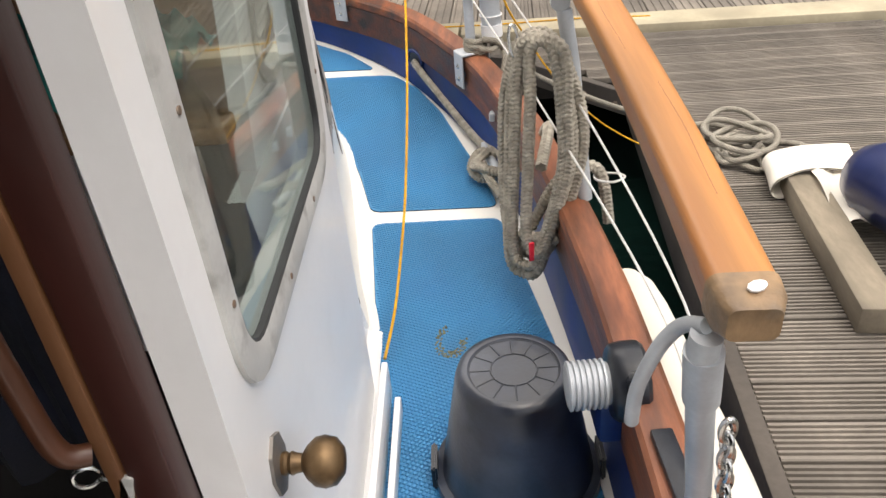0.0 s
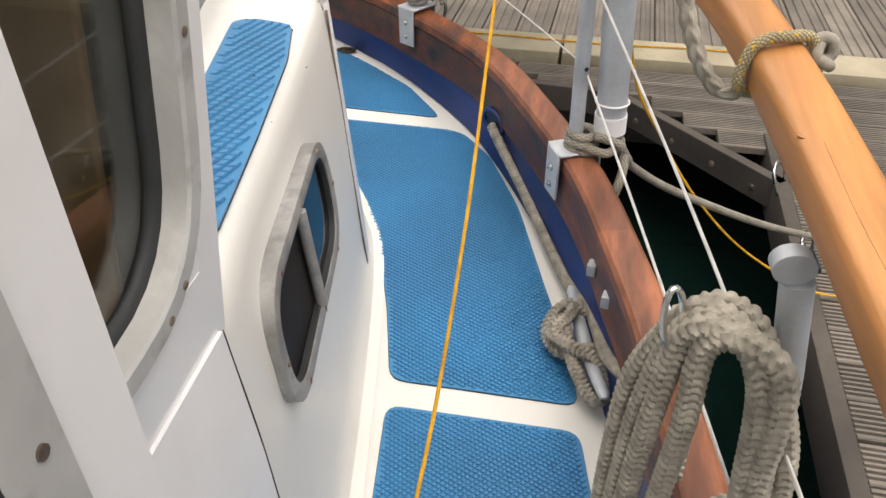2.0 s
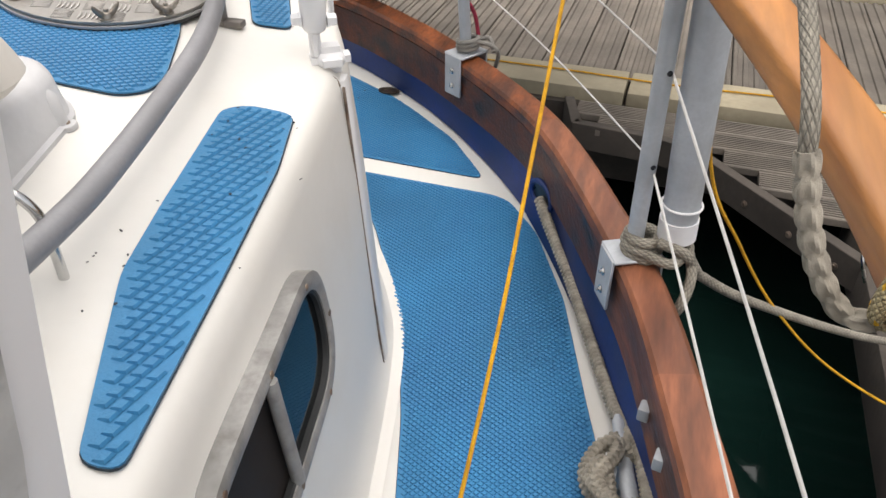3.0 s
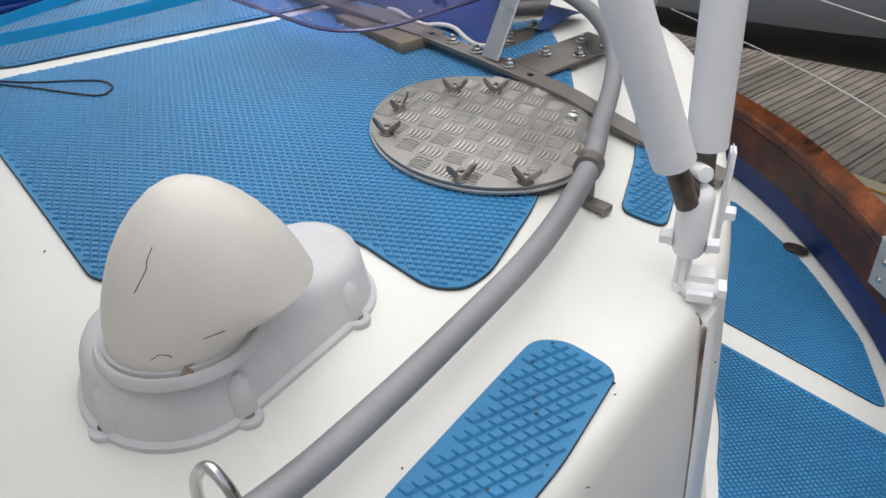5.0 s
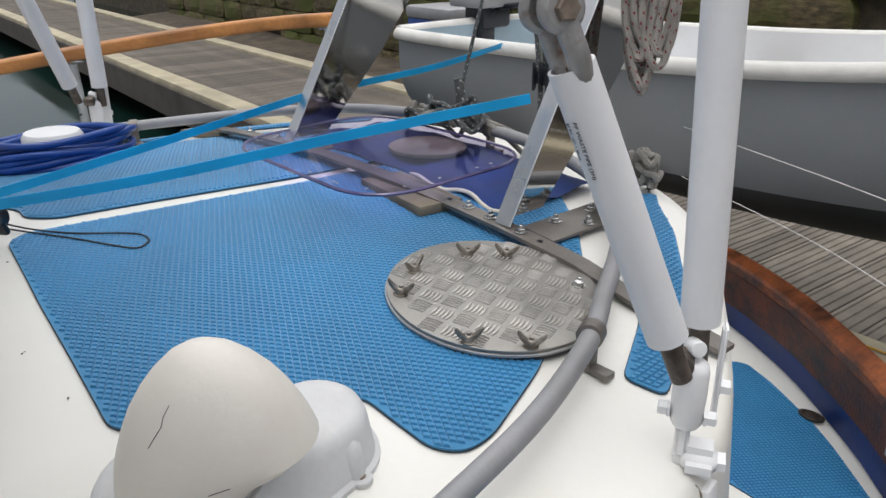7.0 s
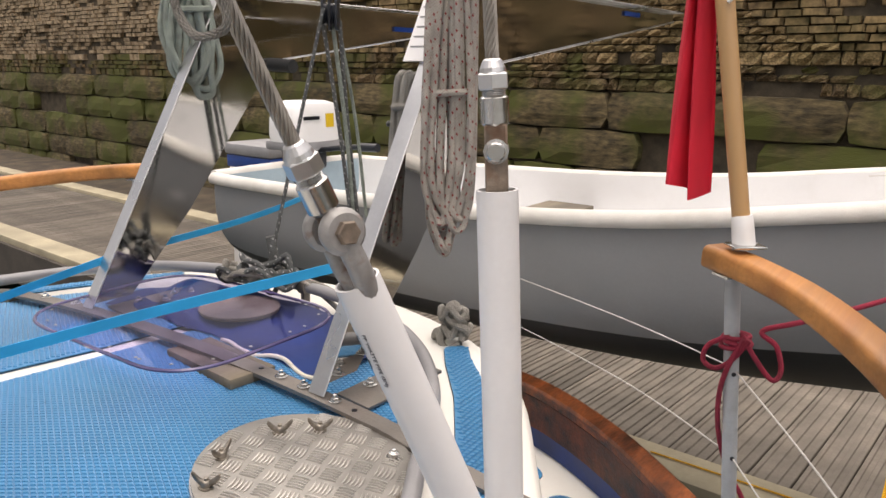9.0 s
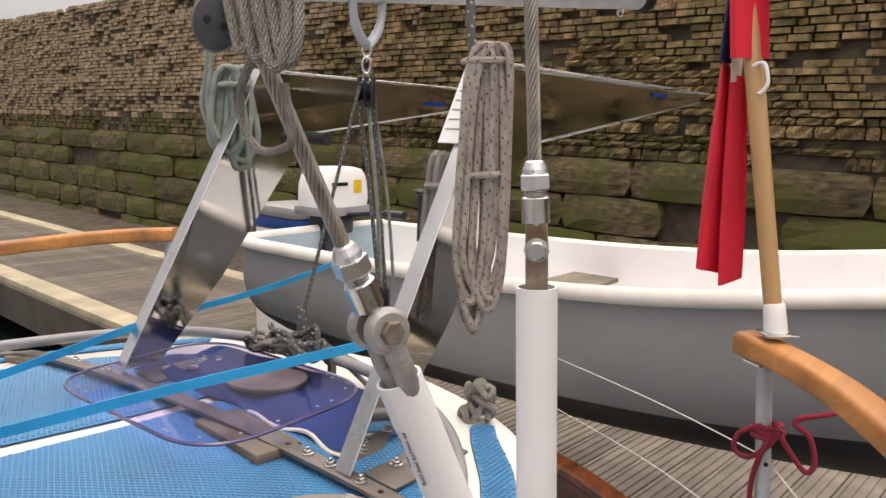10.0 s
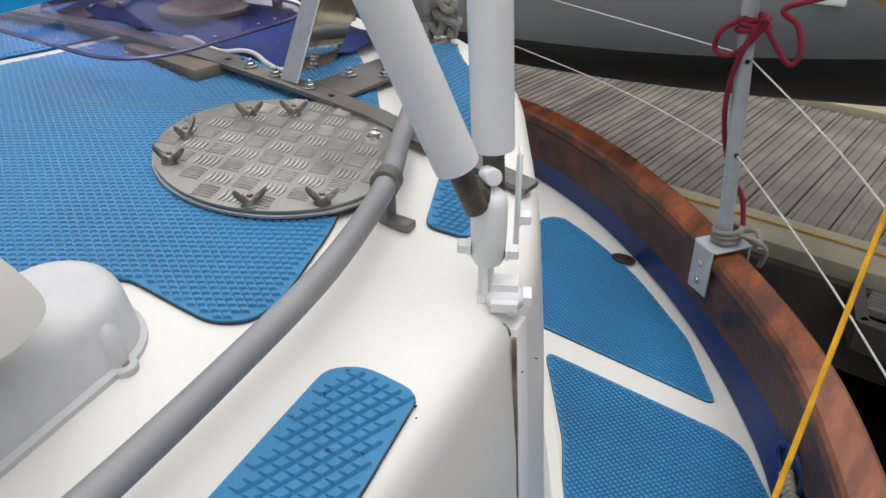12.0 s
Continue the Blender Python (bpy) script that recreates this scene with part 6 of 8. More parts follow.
pvc = thing("plastic_tube", (0.095, 2.6, 0.42), "fat pale grey plastic tube strapped to a stanchion", "plastic tube")
b = bm_new()
tube(b, [(0.102, 2.6, 0.43), (0.083, 2.585, 0.8), (0.062, 2.57, 1.25)], 0.0335, 28)
part("tube", b, GALV, pvc)
b = bm_new()
tube(b, [(0.1022, 2.6, 0.402), (0.1005, 2.599, 0.445)], 0.0365, 28)
part("end_cap", b, PVC, pvc, "white end cap")
for z in (0.475, 0.9):
    b = bm_new()
    t = (z - 0.43) / 0.82
    tube(b, [(0.102 - 0.04 * t + 0.037 * math.cos(a), 2.6 - 0.03 * t + 0.037 * math.sin(a), z) for a in (i * math.tau / 20 for i in range(20))], 0.0025, 6, True)
    part("tie", b, PAINT, pvc)

life = thing("lifeline", (0.1, 1.6, 0.7), "thin white plastic-coated lifeline wires between the stanchions", "lifeline")
WIREW = material("white_wire_cover", (0.62, 0.61, 0.58), 0.5, 0, 0.1, 30, 200, 0.1)
for n_wire, pts in enumerate(([(0.30, 0.69, 0.37), (0.33, 1.0, 0.45), (0.21, 1.73, 0.60), (0.034, 2.595, 0.735)], [(0.296, 0.69, 0.32), (0.30, 1.0, 0.42), (0.168, 1.8, 0.50), (0.035, 2.6, 0.54)], [(0.034, 2.595, 0.735), (-0.24, 3.02, 0.79), (-0.515, 3.39, 0.83)], [(0.036, 2.6, 0.55), (-0.22, 3.02, 0.58), (-0.505, 3.4, 0.62)], [(-0.515, 3.39, 0.83), (-0.9, 3.68, 0.79), (-1.5, 3.95, 0.78)], [(-0.505, 3.4, 0.62), (-0.9, 3.7, 0.60), (-1.5, 3.98, 0.60)])):
    b = bm_new()
    rope(b, pts, 0.0026 if n_wire < 2 else 0.0018, 8, False, 6)
    part("wire", b, WIREW, life)
b = bm_new()
rope(b, [(0.294, 1.595, 0.36), (0.33, 1.59, 0.355), (0.365, 1.63, 0.345), (0.35, 1.67, 0.335), (0.31, 1.675, 0.335), (0.292, 1.635, 0.35)], 0.0028, 6, True, 6)
part("wire_loop", b, WIREW, life)
snap = thing("snap_hook", (0.107, 1.6, 0.72), "stainless carabiner hook holding a rope coil", "hook")
b = bm_new()
m = pose(0.108, 1.6, 0.705, 78, 0, 30)
tube(b, [m @ Vector((0.012 * math.cos(a), 0.034 * math.sin(a), 0)) for a in (i * math.tau / 18 for i in range(18))], 0.0036, 8, True)
part("hook", b, STEEL, snap)

# thick grey rope hank over the bulwark
def plait(bm, pts, r, closed=False):
    braided(bm, spline(pts, 10, closed), r, 0.022, closed)


gr = thing("rope_coil", (0.12, 1.58, 0.25), "thick weathered grey braided rope coiled and hung from lifeline", "rope")
rg = random.Random(21)
RT = Vector((0.168, 1.585, 0.715))
for k in range(5):
    w = 0.045 + 0.012 * k
    low = 0.53 + 0.035 * (k % 3) + rg.uniform(-0.01, 0.01)
    dx, dy = rg.uniform(-0.016, 0.016), (k - 2) * 0.013
    P = [(0.0, 0.0), (0.04, -0.03), (w, -0.16), (w + 0.006, -0.30), (w * 0.6, -low + 0.04), (0.0, -low), (-w * 0.65, -low + 0.05), (-w, -0.30), (-w * 0.95, -0.14), (-0.04, -0.025)]
    b = bm_new()
    plait(b, [RT + Vector((u * 0.85 + dx - 0.12 * max(0.0, -v - 0.25), dy - u * 0.5 + rg.uniform(-0.004, 0.004), v)) for u, v in P], 0.0128, True)
    part("loop", b, STRAND, gr)
b = bm_new()
plait(b, [RT + Vector((0.0, 0.02, -0.480)), RT + Vector((0.06, 0.0, -0.482)), RT + Vector((0.02, -0.03, -0.484)), RT + Vector((-0.05, 0.0, -0.485)), RT + Vector((-0.03, 0.03, -0.482)), RT + Vector((0.03, 0.05, -0.38)), RT + Vector((0.09, 0.06, -0.34)), RT + Vector((0.14, 0.05, -0.36)), RT + Vector((0.16, 0.03, -0.485))], 0.0128)
part("tail", b, STRAND, gr)

# mooring cleat and its rope
mc = thing("mooring_cleat", (0.085, 2.24, 0.02), "silver alloy mooring cleat bolted beside the bulwark", "cleat")
MCM = pose(0.083, 2.235, 0.012, 0, 0, 102)
b = bm_new()
rows = []
for x, z, w, h in ((-0.175, 0.082, 0.006, 0.004), (-0.16, 0.08, 0.012, 0.008), (-0.09, 0.068, 0.015, 0.011), (0, 0.06, 0.017, 0.013), (0.09, 0.068, 0.015, 0.011), (0.16, 0.08, 0.012, 0.008), (0.175, 0.082, 0.006, 0.004)):
    rows.append([MCM @ Vector((x, w * math.cos(a), z + h * math.sin(a))) for a in (k * math.tau / 14 for k in range(14))])
vs = loft(b, rows, True)
b.faces.new(vs[0][::-1])
b.faces.new(vs[-1])
part("horn_bar", b, GALV, mc)
for s in (-1, 1):
    b = bm_new()
    box(b, None, (0.03, 0.03, 0.06), m=MCM @ pose(s * 0.045, 0, 0.03))
    box(b, None, (0.055, 0.05, 0.012), m=MCM @ pose(s * 0.045, 0, 0.004))
    bmesh.ops.bevel(b, geom=b.edges[:], offset=0.003, segments=1, affect="EDGES")
    part("stem", b, GALV, mc)
mr = thing("mooring_rope", (0.08, 2.3, 0.1), "grey braided mooring rope made fast on the cleat", "rope")
b = bm_new()
plait(b, [(-0.20, 2.985, 0.20), (-0.17, 2.93, 0.17), (-0.09, 2.78, 0.115), (0.0, 2.55, 0.08), (0.05, 2.42, 0.075), (0.09, 2.33, 0.10), (0.105, 2.24, 0.115), (0.12, 2.15, 0.13), (0.15, 2.06, 0.17), (0.19, 1.98, 0.27), (0.21, 1.9, 0.365), (0.2, 1.8, 0.39), (0.17, 1.68, 0.36)], 0.0138)
part("standing_part", b, STRAND, mr)
for k, pts in enumerate(([(0.05, 2.36, 0.08), (0.115, 2.31, 0.10), (0.125, 2.24, 0.08), (0.06, 2.20, 0.09), (0.02, 2.24, 0.1), (0.05, 2.30, 0.105)], [(0.03, 2.28, 0.095), (0.01, 2.25, 0.085), (0.045, 2.20, 0.10), (0.11, 2.17, 0.085), (0.13, 2.12, 0.06), (0.10, 2.10, 0.05), (0.06, 2.17, 0.07)], [(0.04, 2.33, 0.10), (0.0, 2.28, 0.07), (0.03, 2.23, 0.05), (0.1, 2.25, 0.05), (0.12, 2.30, 0.07)])):
    b = bm_new()
    plait(b, pts, 0.0138, True)
    part("hitch_turn", b, STRAND, mr)
for y in (2.19, 2.29):
    fx = thing("bulwark_bolt", (0.17 - (y - 2.19) * 0.3, y, 0.2), "square galvanised bolt head in the wooden bulwark", "bolt")
    b = bm_new()
    box(b, (0.108 - (y - 2.19) * 0.28, y, 0.24), (0.02, 0.028, 0.028), -14, bevel=0.003)
    part("bolt_head", b, GALV, fx)
haw = thing("hawsehole", (-0.19, 2.98, 0.2), "dark oval hawsehole in the blue bulwark", "hawsehole", kind="structure")
b = bm_new()
m = pose(-0.196, 2.992, 0.205, 0, 90, 38)
tube(b, [m @ Vector((0.035 * math.cos(a), 0.05 * math.sin(a), 0)) for a in (i * math.tau / 22 for i in range(22))], 0.008, 8, True)
part("rim", b, BLUE, haw)
b = bm_new()
lathe(b, [(0.034, 0), (0.034, 0.002)], m @ Matrix.Diagonal((1, 1.4, 1, 1)), 22)
part("mouth", b, BLACK, haw)


def turns(name, c, r, n, rr_, mat, label, rope_r, tail=None, seed=1):
    """Rope wound round a post, with a loose tail."""
    rd = random.Random(seed)
    ob = thing(name, tuple(c), label, "rope")
    c = Vector(c)
    for k in range(n):
        b = bm_new()
        q = r + rd.uniform(0, rope_r)
        tilt = rd.uniform(-0.25, 0.25)
        rope(b, [c + Vector((q * math.cos(a), q * math.sin(a), (k - n / 2) * rope_r * 1.7 + tilt * q * math.cos(a))) for a in (i * math.tau / 10 for i in range(10))], rope_r, 4, True, 10)
        part("turn", b, mat, ob)
    for pts in tail or ():
        b = bm_new()
        rope(b, pts, rope_r, 7, False, 10)
        part("tail", b, mat, ob)
    return ob


turns("stanchion_rope", (0.042, 2.598, 0.385), 0.028, 3, 0, ROPE, "grey rope hitched round the stanchion foot", 0.0105, [[(0.07, 2.57, 0.40), (0.12, 2.56, 0.39), (0.15, 2.585, 0.34), (0.17, 2.62, 0.30), (0.3, 2.72, 0.18), (0.62, 2.95, -0.05), (0.95, 3.2, -0.25)], [(0.06, 2.62, 0.39), (0.11, 2.61, 0.40), (0.14, 2.56, 0.35), (0.13, 2.53, 0.29), (0.12, 2.55, 0.25)], [(0.05, 2.57, 0.37), (0.1, 2.55, 0.37), (0.13, 2.6, 0.38), (0.1, 2.63, 0.36)]], 4)
turns("tied_cord", (-0.487, 3.412, 0.425), 0.024, 3, 0, ROPET, "pale cord hitched round the aft stanchion foot", 0.0065, [[(-0.46, 3.40, 0.43), (-0.42, 3.41, 0.42), (-0.40, 3.43, 0.39), (-0.41, 3.45, 0.34)], [(-0.47, 3.43, 0.42), (-0.43, 3.44, 0.43), (-0.41, 3.41, 0.40)]], 5)
turns("red_rope", (-0.513, 3.387, 0.90), 0.026, 3, 0, RED, "red rope tied in a bow round the stanchion", 0.0058, [[(-0.50, 3.37, 0.92), (-0.47, 3.36, 0.88), (-0.43, 3.37, 0.83), (-0.415, 3.38, 0.85), (-0.43, 3.385, 0.90), (-0.46, 3.38, 0.93), (-0.38, 3.42, 0.96), (-0.2, 3.6, 1.02), (0.3, 4.2, 1.2)], [(-0.52, 3.365, 0.91), (-0.565, 3.365, 0.88), (-0.575, 3.37, 0.84), (-0.545, 3.365, 0.83), (-0.51, 3.36, 0.86), (-0.48, 3.36, 0.91)], [(-0.49, 3.36, 0.91), (-0.515, 3.355, 0.85), (-0.532, 3.368, 0.78), (-0.535, 3.385, 0.70), (-0.526, 3.41, 0.62), (-0.505, 3.43, 0.55), (-0.475, 3.435, 0.50), (-0.46, 3.428, 0.44)]], 6)

yl = thing("yellow_line", (-0.2, 1.8, 0.2), "thin yellow line led up from the door track", "line")
b = bm_new()
rope(b, [(-0.222, 1.31, 0.10), (-0.208, 1.5, 0.10), (-0.195, 1.75, 0.155), (-0.185, 1.93, 0.235), (-0.176, 2.23, 0.40), (-0.172, 2.5, 0.60), (-0.168, 2.75, 0.79), (-0.16, 3.1, 1.09), (-0.15, 3.6, 1.55)], 0.0037, 8, False, 8)
part("line", b, YELLOW, yl)
YLINE = [(0.075, 2.58, 0.95), (0.136, 2.63, 0.55), (0.238, 2.70, 0.336), (0.36, 2.76, 0.141), (0.543, 2.84, -0.071), (0.789, 2.904, -0.24), (0.95, 2.94, -0.264)]
yd = thing("yellow_dock_line", (0.6, 3.6, 0.0), "thin yellow line led across to the pontoon", "line")
b = bm_new()
rope(b, YLINE, 0.0035, 8, False, 8)
part("line", b, YELLOW, yd)
b = bm_new()
rope(b, [(1.15, 4.70, -0.222), (0.7, 4.75, -0.218), (0.2, 4.76, -0.218), (-0.4, 4.82, -0.218), (-1.2, 4.86, -0.218)], 0.0045, 8, False, 8)
part("ground_run", b, YELLOW, yd)
b = bm_new()
yw = thing("railing_rope", (0.22, 1.87, 0.86), "yellow and grey rope hitched round the timber handrail", "rope")
YG = rope_material("yellow_grey_rope", (0.5, 0.42, 0.24), (0.7, 0.4, 0.02), 0.012, 0.3)
rope(b, [(0.180, 1.855, 0.845), (0.183, 1.858, 0.885), (0.198, 1.863, 0.899), (0.226, 1.875, 0.900), (0.252, 1.886, 0.896), (0.262, 1.89, 0.878), (0.258, 1.89, 0.848), (0.222, 1.872, 0.834)], 0.0072, 6, True, 10)
part("turn", b, YG, yw)
b = bm_new()
braided(b, spline([(0.182, 1.858, 0.84), (0.165, 1.866, 0.834), (0.148, 1.872, 0.846), (0.128, 1.876, 0.878), (0.112, 1.88, 0.918), (0.100, 1.89, 0.965)], 10), 0.0092, 0.042)
part("plaited_tail", b, STRAND, yw)
b = bm_new()
rope(b, [(0.101, 1.889, 0.96), (0.094, 1.92, 1.01), (0.085, 2.1, 1.09), (0.072, 2.35, 1.17), (0.062, 2.53, 1.22)], 0.0075, 7, False, 10)
part("lead", b, ROPE, yw)
for k in range(3):
    b = bm_new()
    rope(b, [Vector((0.270, 1.893, 0.868 + 0.006 * k)) + pose(0, 0, 0, 50 * k, 30 + 40 * k, 20) @ Vector((0.014 * math.cos(a), 0.014 * math.sin(a), 0)) for a in (q * math.tau / 9 for q in range(9))], 0.0072, 5, True, 10)
    part("knot", b, STRAND, yw)

# ---- bucket and the fitting behind it ----
bucket = thing("bucket", (0.052, 1.04, 0.012), "black plastic bucket standing upside down on the deck", "bucket")
BM = pose(0.052, 1.045, 0.008)
BUCKET = material("scuffed_blue_black_plastic", (0.014, 0.02, 0.036), 0.38, 0, 0.35, 10.0, 120, 0.12, 0.6, (0.06, 0.07, 0.09), 7, coat=0.25)
b = bm_new()
lathe(b, [(0.158, 0.0), (0.163, 0.003), (0.163, 0.03), (0.148, 0.034), (0.146, 0.045), (0.108, 0.262), (0.103, 0.276), (0.094, 0.282), (0.084, 0.281), (0.081, 0.277), (0.0, 0.276)], BM, 48)
part("body", b, BUCKET, bucket)
for r in (0.042, 0.082):
    b = bm_new()
    tube(b, [BM @ Vector((r * math.cos(a), r * math.sin(a), 0.277)) for a in (i * math.tau / 40 for i in range(40))], 0.0018, 6, True)
    part("base_ring", b, SCUFF, bucket)
for k in range(12):
    a = k * math.tau / 12
    b = bm_new()
    tube(b, [BM @ Vector((r * math.cos(a), r * math.sin(a), 0.277)) for r in (0.043, 0.08)], 0.0016, 5)
    part("base_rib", b, SCUFF, bucket)
for s in (-1, 1):
    b = bm_new()
    box(b, None, (0.012, 0.07, 0.06), m=BM @ pose(s * 0.163, 0, 0.035))
    bmesh.ops.bevel(b, geom=b.edges[:], offset=0.004, segments=2, affect="EDGES")
    part("handle_lug", b, BLACK, bucket)
drum = thing("winch_drum", (0.21, 1.1, 0.33), "grey ribbed collar and dark rubber drum on the bulwark", "winch")
DM = pose(0.135, 0.958, 0.318, 0, 90, 2)
b = bm_new()
prof = [(0.0, 0.0), (0.036, 0.0)]
for k in range(7):
    prof += [(0.037, 0.0095 * k + 0.001), (0.0425, 0.0095 * k + 0.0025), (0.0425, 0.0095 * k + 0.0065), (0.037, 0.0095 * k + 0.008)]
lathe(b, prof + [(0.036, 0.072)], DM, 32)
part("ribbed_collar", b, GALV, drum)
b = bm_new()
lathe(b, [(0.034, 0.07), (0.058, 0.072), (0.066, 0.079), (0.07, 0.1), (0.07, 0.122), (0.062, 0.13), (0.0, 0.131)], DM, 14)
part("rubber_end", b, BLACK, drum)
b = bm_new()
box(b, (0.214, 1.0, 0.23), (0.05, 0.1, 0.1), 2, bevel=0.012)
part("mount", b, BLUE, drum)
b = bm_new()
box(b, (0.267, 0.72, 0.337), (0.035, 0.22, 0.014), 3, bevel=0.004)
box(b, (0.285, 0.66, 0.337), (0.04, 0.05, 0.014), 3, bevel=0.004)
fl2 = thing("black_fairlead", (0.27, 0.72, 0.33), "black plastic fairlead lying on the wooden capping", "fairlead")
part("plate", b, BLACK, fl2)
tag = thing("red_tag", (0.105, 1.47, 0.05), "small red tag hanging at the rope coil", "tag")
b = bm_new()
box(b, (0.13, 1.53, 0.215), (0.012, 0.006, 0.05), 20, bevel=0.001)
part("tag", b, FLAG, tag)

fend = thing("white_fender", (0.38, 1.22, -0.1), "white canvas-covered fender lashed along outside the bulwark", "fender")
b = bm_new()
lathe(b, [(0.01, -0.44), (0.04, -0.42), (0.06, -0.37), (0.066, -0.25), (0.068, 0.0), (0.066, 0.2), (0.06, 0.27), (0.04, 0.32), (0.01, 0.335)], pose(0.352, 1.11, 0.17, -88, 0, 4), 32)
part("fender_body", b, CLOTHW, fend)

# ---- on the finger pontoon ----
beam = thing("timber_baulk", (1.2, 2.2, DOCK), "grey-brown timber baulk lying on the pontoon", "timber")
b = bm_new()
box(b, (1.175, 2.14, DOCK + 0.047), (0.12, 0.86, 0.09), -6, bevel=0.006)
part("baulk", b, WORN, beam)
cl = thing("white_cloth", (1.2, 2.6, DOCK), "folded off-white canvas lying over a timber baulk", "cloth")
b = bm_new()
FOLD = spline([(0.16, 0, 0.004), (0.02, 0, 0.006), (-0.045, 0, 0.02), (-0.06, 0, 0.055), (-0.035, 0, 0.092), (0.05, 0, 0.105), (0.2, 0, 0.108), (0.26, 0, 0.1)], 4)
for o in (0.0, -0.007):
    loft(b, [[(1.155 + p.x + 0.04 * v - (o if p.x < 0 else 0), 2.50 + 0.21 * v + 0.012 * math.sin(p.x * 20), DOCK + p.z + o + 0.004 + 0.006 * math.sin(v * 4 + p.x * 14)) for p in FOLD] for v in (0, 0.2, 0.4, 0.6, 0.8, 1.0)])
bmesh.ops.recalc_face_normals(b, faces=b.faces)
part("cloth_sheet", b, CLOTHW, cl)
b = bm_new()
rows = []
for i in range(11):
    u = i / 10
    rows.append([(1.24 + 0.12 * k / 6 - 0.03 * u, 2.52 - 0.34 * u, DOCK + 0.105 - 0.02 * u + 0.014 * math.sin(k * 1.1 + i * 0.5)) for k in range(7)])
loft(b, rows)
part("cloth_fold", b, CLOTHW, cl)
fb = thing("navy_fender", (1.42, 2.1, DOCK), "large navy blue inflatable fender lying on the pontoon", "fender")
b = bm_new()
lathe(b, [(0.02, -0.4), (0.05, -0.38), (0.11, -0.33), (0.14, -0.25), (0.145, 0.0), (0.14, 0.25), (0.11, 0.33), (0.05, 0.38), (0.03, 0.42), (0.0, 0.43)], pose(1.43, 2.05, DOCK + 0.20, 82, 0, 10), 32)
part("fender_body", b, material("navy_vinyl", (0.012, 0.022, 0.09), 0.35, 0, 0.15, 6, 100, 0.05, 0.3, (0.05, 0.06, 0.13), 9, coat=0.3), fb)
dp = thing("rope_pile", (1.1, 2.95, DOCK), "loose grey mooring rope heaped on the pontoon", "rope")
rp = random.Random(13)
for k in range(7):
    b = bm_new()
    c = Vector((1.1 + rp.uniform(-0.05, 0.05), 2.95 + rp.uniform(-0.12, 0.12), DOCK + 0.013 + 0.012 * k))
    R1, R2, a0 = rp.uniform(0.05, 0.13), rp.uniform(0.09, 0.2), rp.uniform(0, 3)
    rope(b, [c + pose(0, 0, 0, 0, 0, math.degrees(a0)) @ Vector((R1 * math.cos(a), R2 * math.sin(a), 0.012 * math.sin(2 * a + k))) for a in (i * math.tau / 11 for i in range(11))], 0.012, 5, True, 10)
    part("coil", b, ROPE, dp)
b = bm_new()
rope(b, [(1.1, 2.9, DOCK + 0.05), (1.22, 2.95, DOCK + 0.02), (1.36, 2.92, DOCK + 0.013), (1.40, 2.82, DOCK + 0.013), (1.3, 2.78, DOCK + 0.013), (1.15, 2.85, DOCK + 0.03)], 0.012, 6, False, 10)
part("loose_end", b, ROPE, dp)
rg2 = thing("dock_ring", (0.84, 3.4, DOCK), "galvanised mooring bracket and ring on the pontoon edge", "mooring ring")
b = bm_new()
box(b, (0.82, 3.1, DOCK - 0.03), (0.05, 0.12, 0.1), 2, bevel=0.01)
part("bracket", b, BLACK, rg2)
for y in (3.05, 3.5):
    b = bm_new()
    rope(b, [(0.8, y, DOCK), (0.77, y + 0.01, DOCK + 0.08), (0.79, y + 0.07, DOCK + 0.1), (0.83, y + 0.1, DOCK + 0.06), (0.84, y + 0.1, DOCK)], 0.006, 6, False, 10)
    part("hoop", b, STEEL, rg2)

# ---- dinghy hung across the stern ----
ding = thing("dinghy", (-1.5, 4.5, 0.6), "grey dinghy with white inside and cream padded gunwale on davits", "dinghy")
ST = [(-3.12, 0.50, 0.955, 0.42), (-2.9, 0.52, 0.955, 0.38), (-2.3, 0.56, 0.965, 0.36), (-1.6, 0.575, 0.985, 0.36), (-1.0, 0.565, 1.03, 0.38), (-0.5, 0.52, 1.10, 0.42), (0.0, 0.40, 1.175, 0.48), (0.4, 0.24, 1.25, 0.6), (0.7, 0.03, 1.31, 0.8)]
st_s = spline([(a, bm, g) for a, bm, g, k in ST], 4)
kl_s = spline([(a, k, 0) for a, bm, g, k in ST], 4)
CY = 4.52


def section(i, inner=0.0, to=1.0, frm=0.0, n=9):
    """From gunwale (0) to keel (1) on the near side, then out to the far side."""
    x, hb, g = st_s[i]
    k = kl_s[i].y + inner
    hb = max(0.004, hb - inner)
    prof = []
    for j in range(n):
        t = frm + (to - frm) * j / (n - 1)
        prof.append((hb * (1 - t ** 3.2) * (1 + 0.02 * math.sin(math.pi * t)), g + (k - g) * (1 - (1 - t) ** 1.25)))
    return x, prof


def hull_skin(frm, to, inner, mat, name, label=""):
    b = bm_new()
    for s in (-1, 1):
        loft(b, [[(x, CY + s * y, z) for y, z in pr] for x, pr in (section(i, inner, to, frm) for i in range(len(st_s)))])
    bmesh.ops.remove_doubles(b, verts=b.verts, dist=0.0005)
    bmesh.ops.recalc_face_normals(b, faces=b.faces)
    return part(name, b, mat, ding, label)


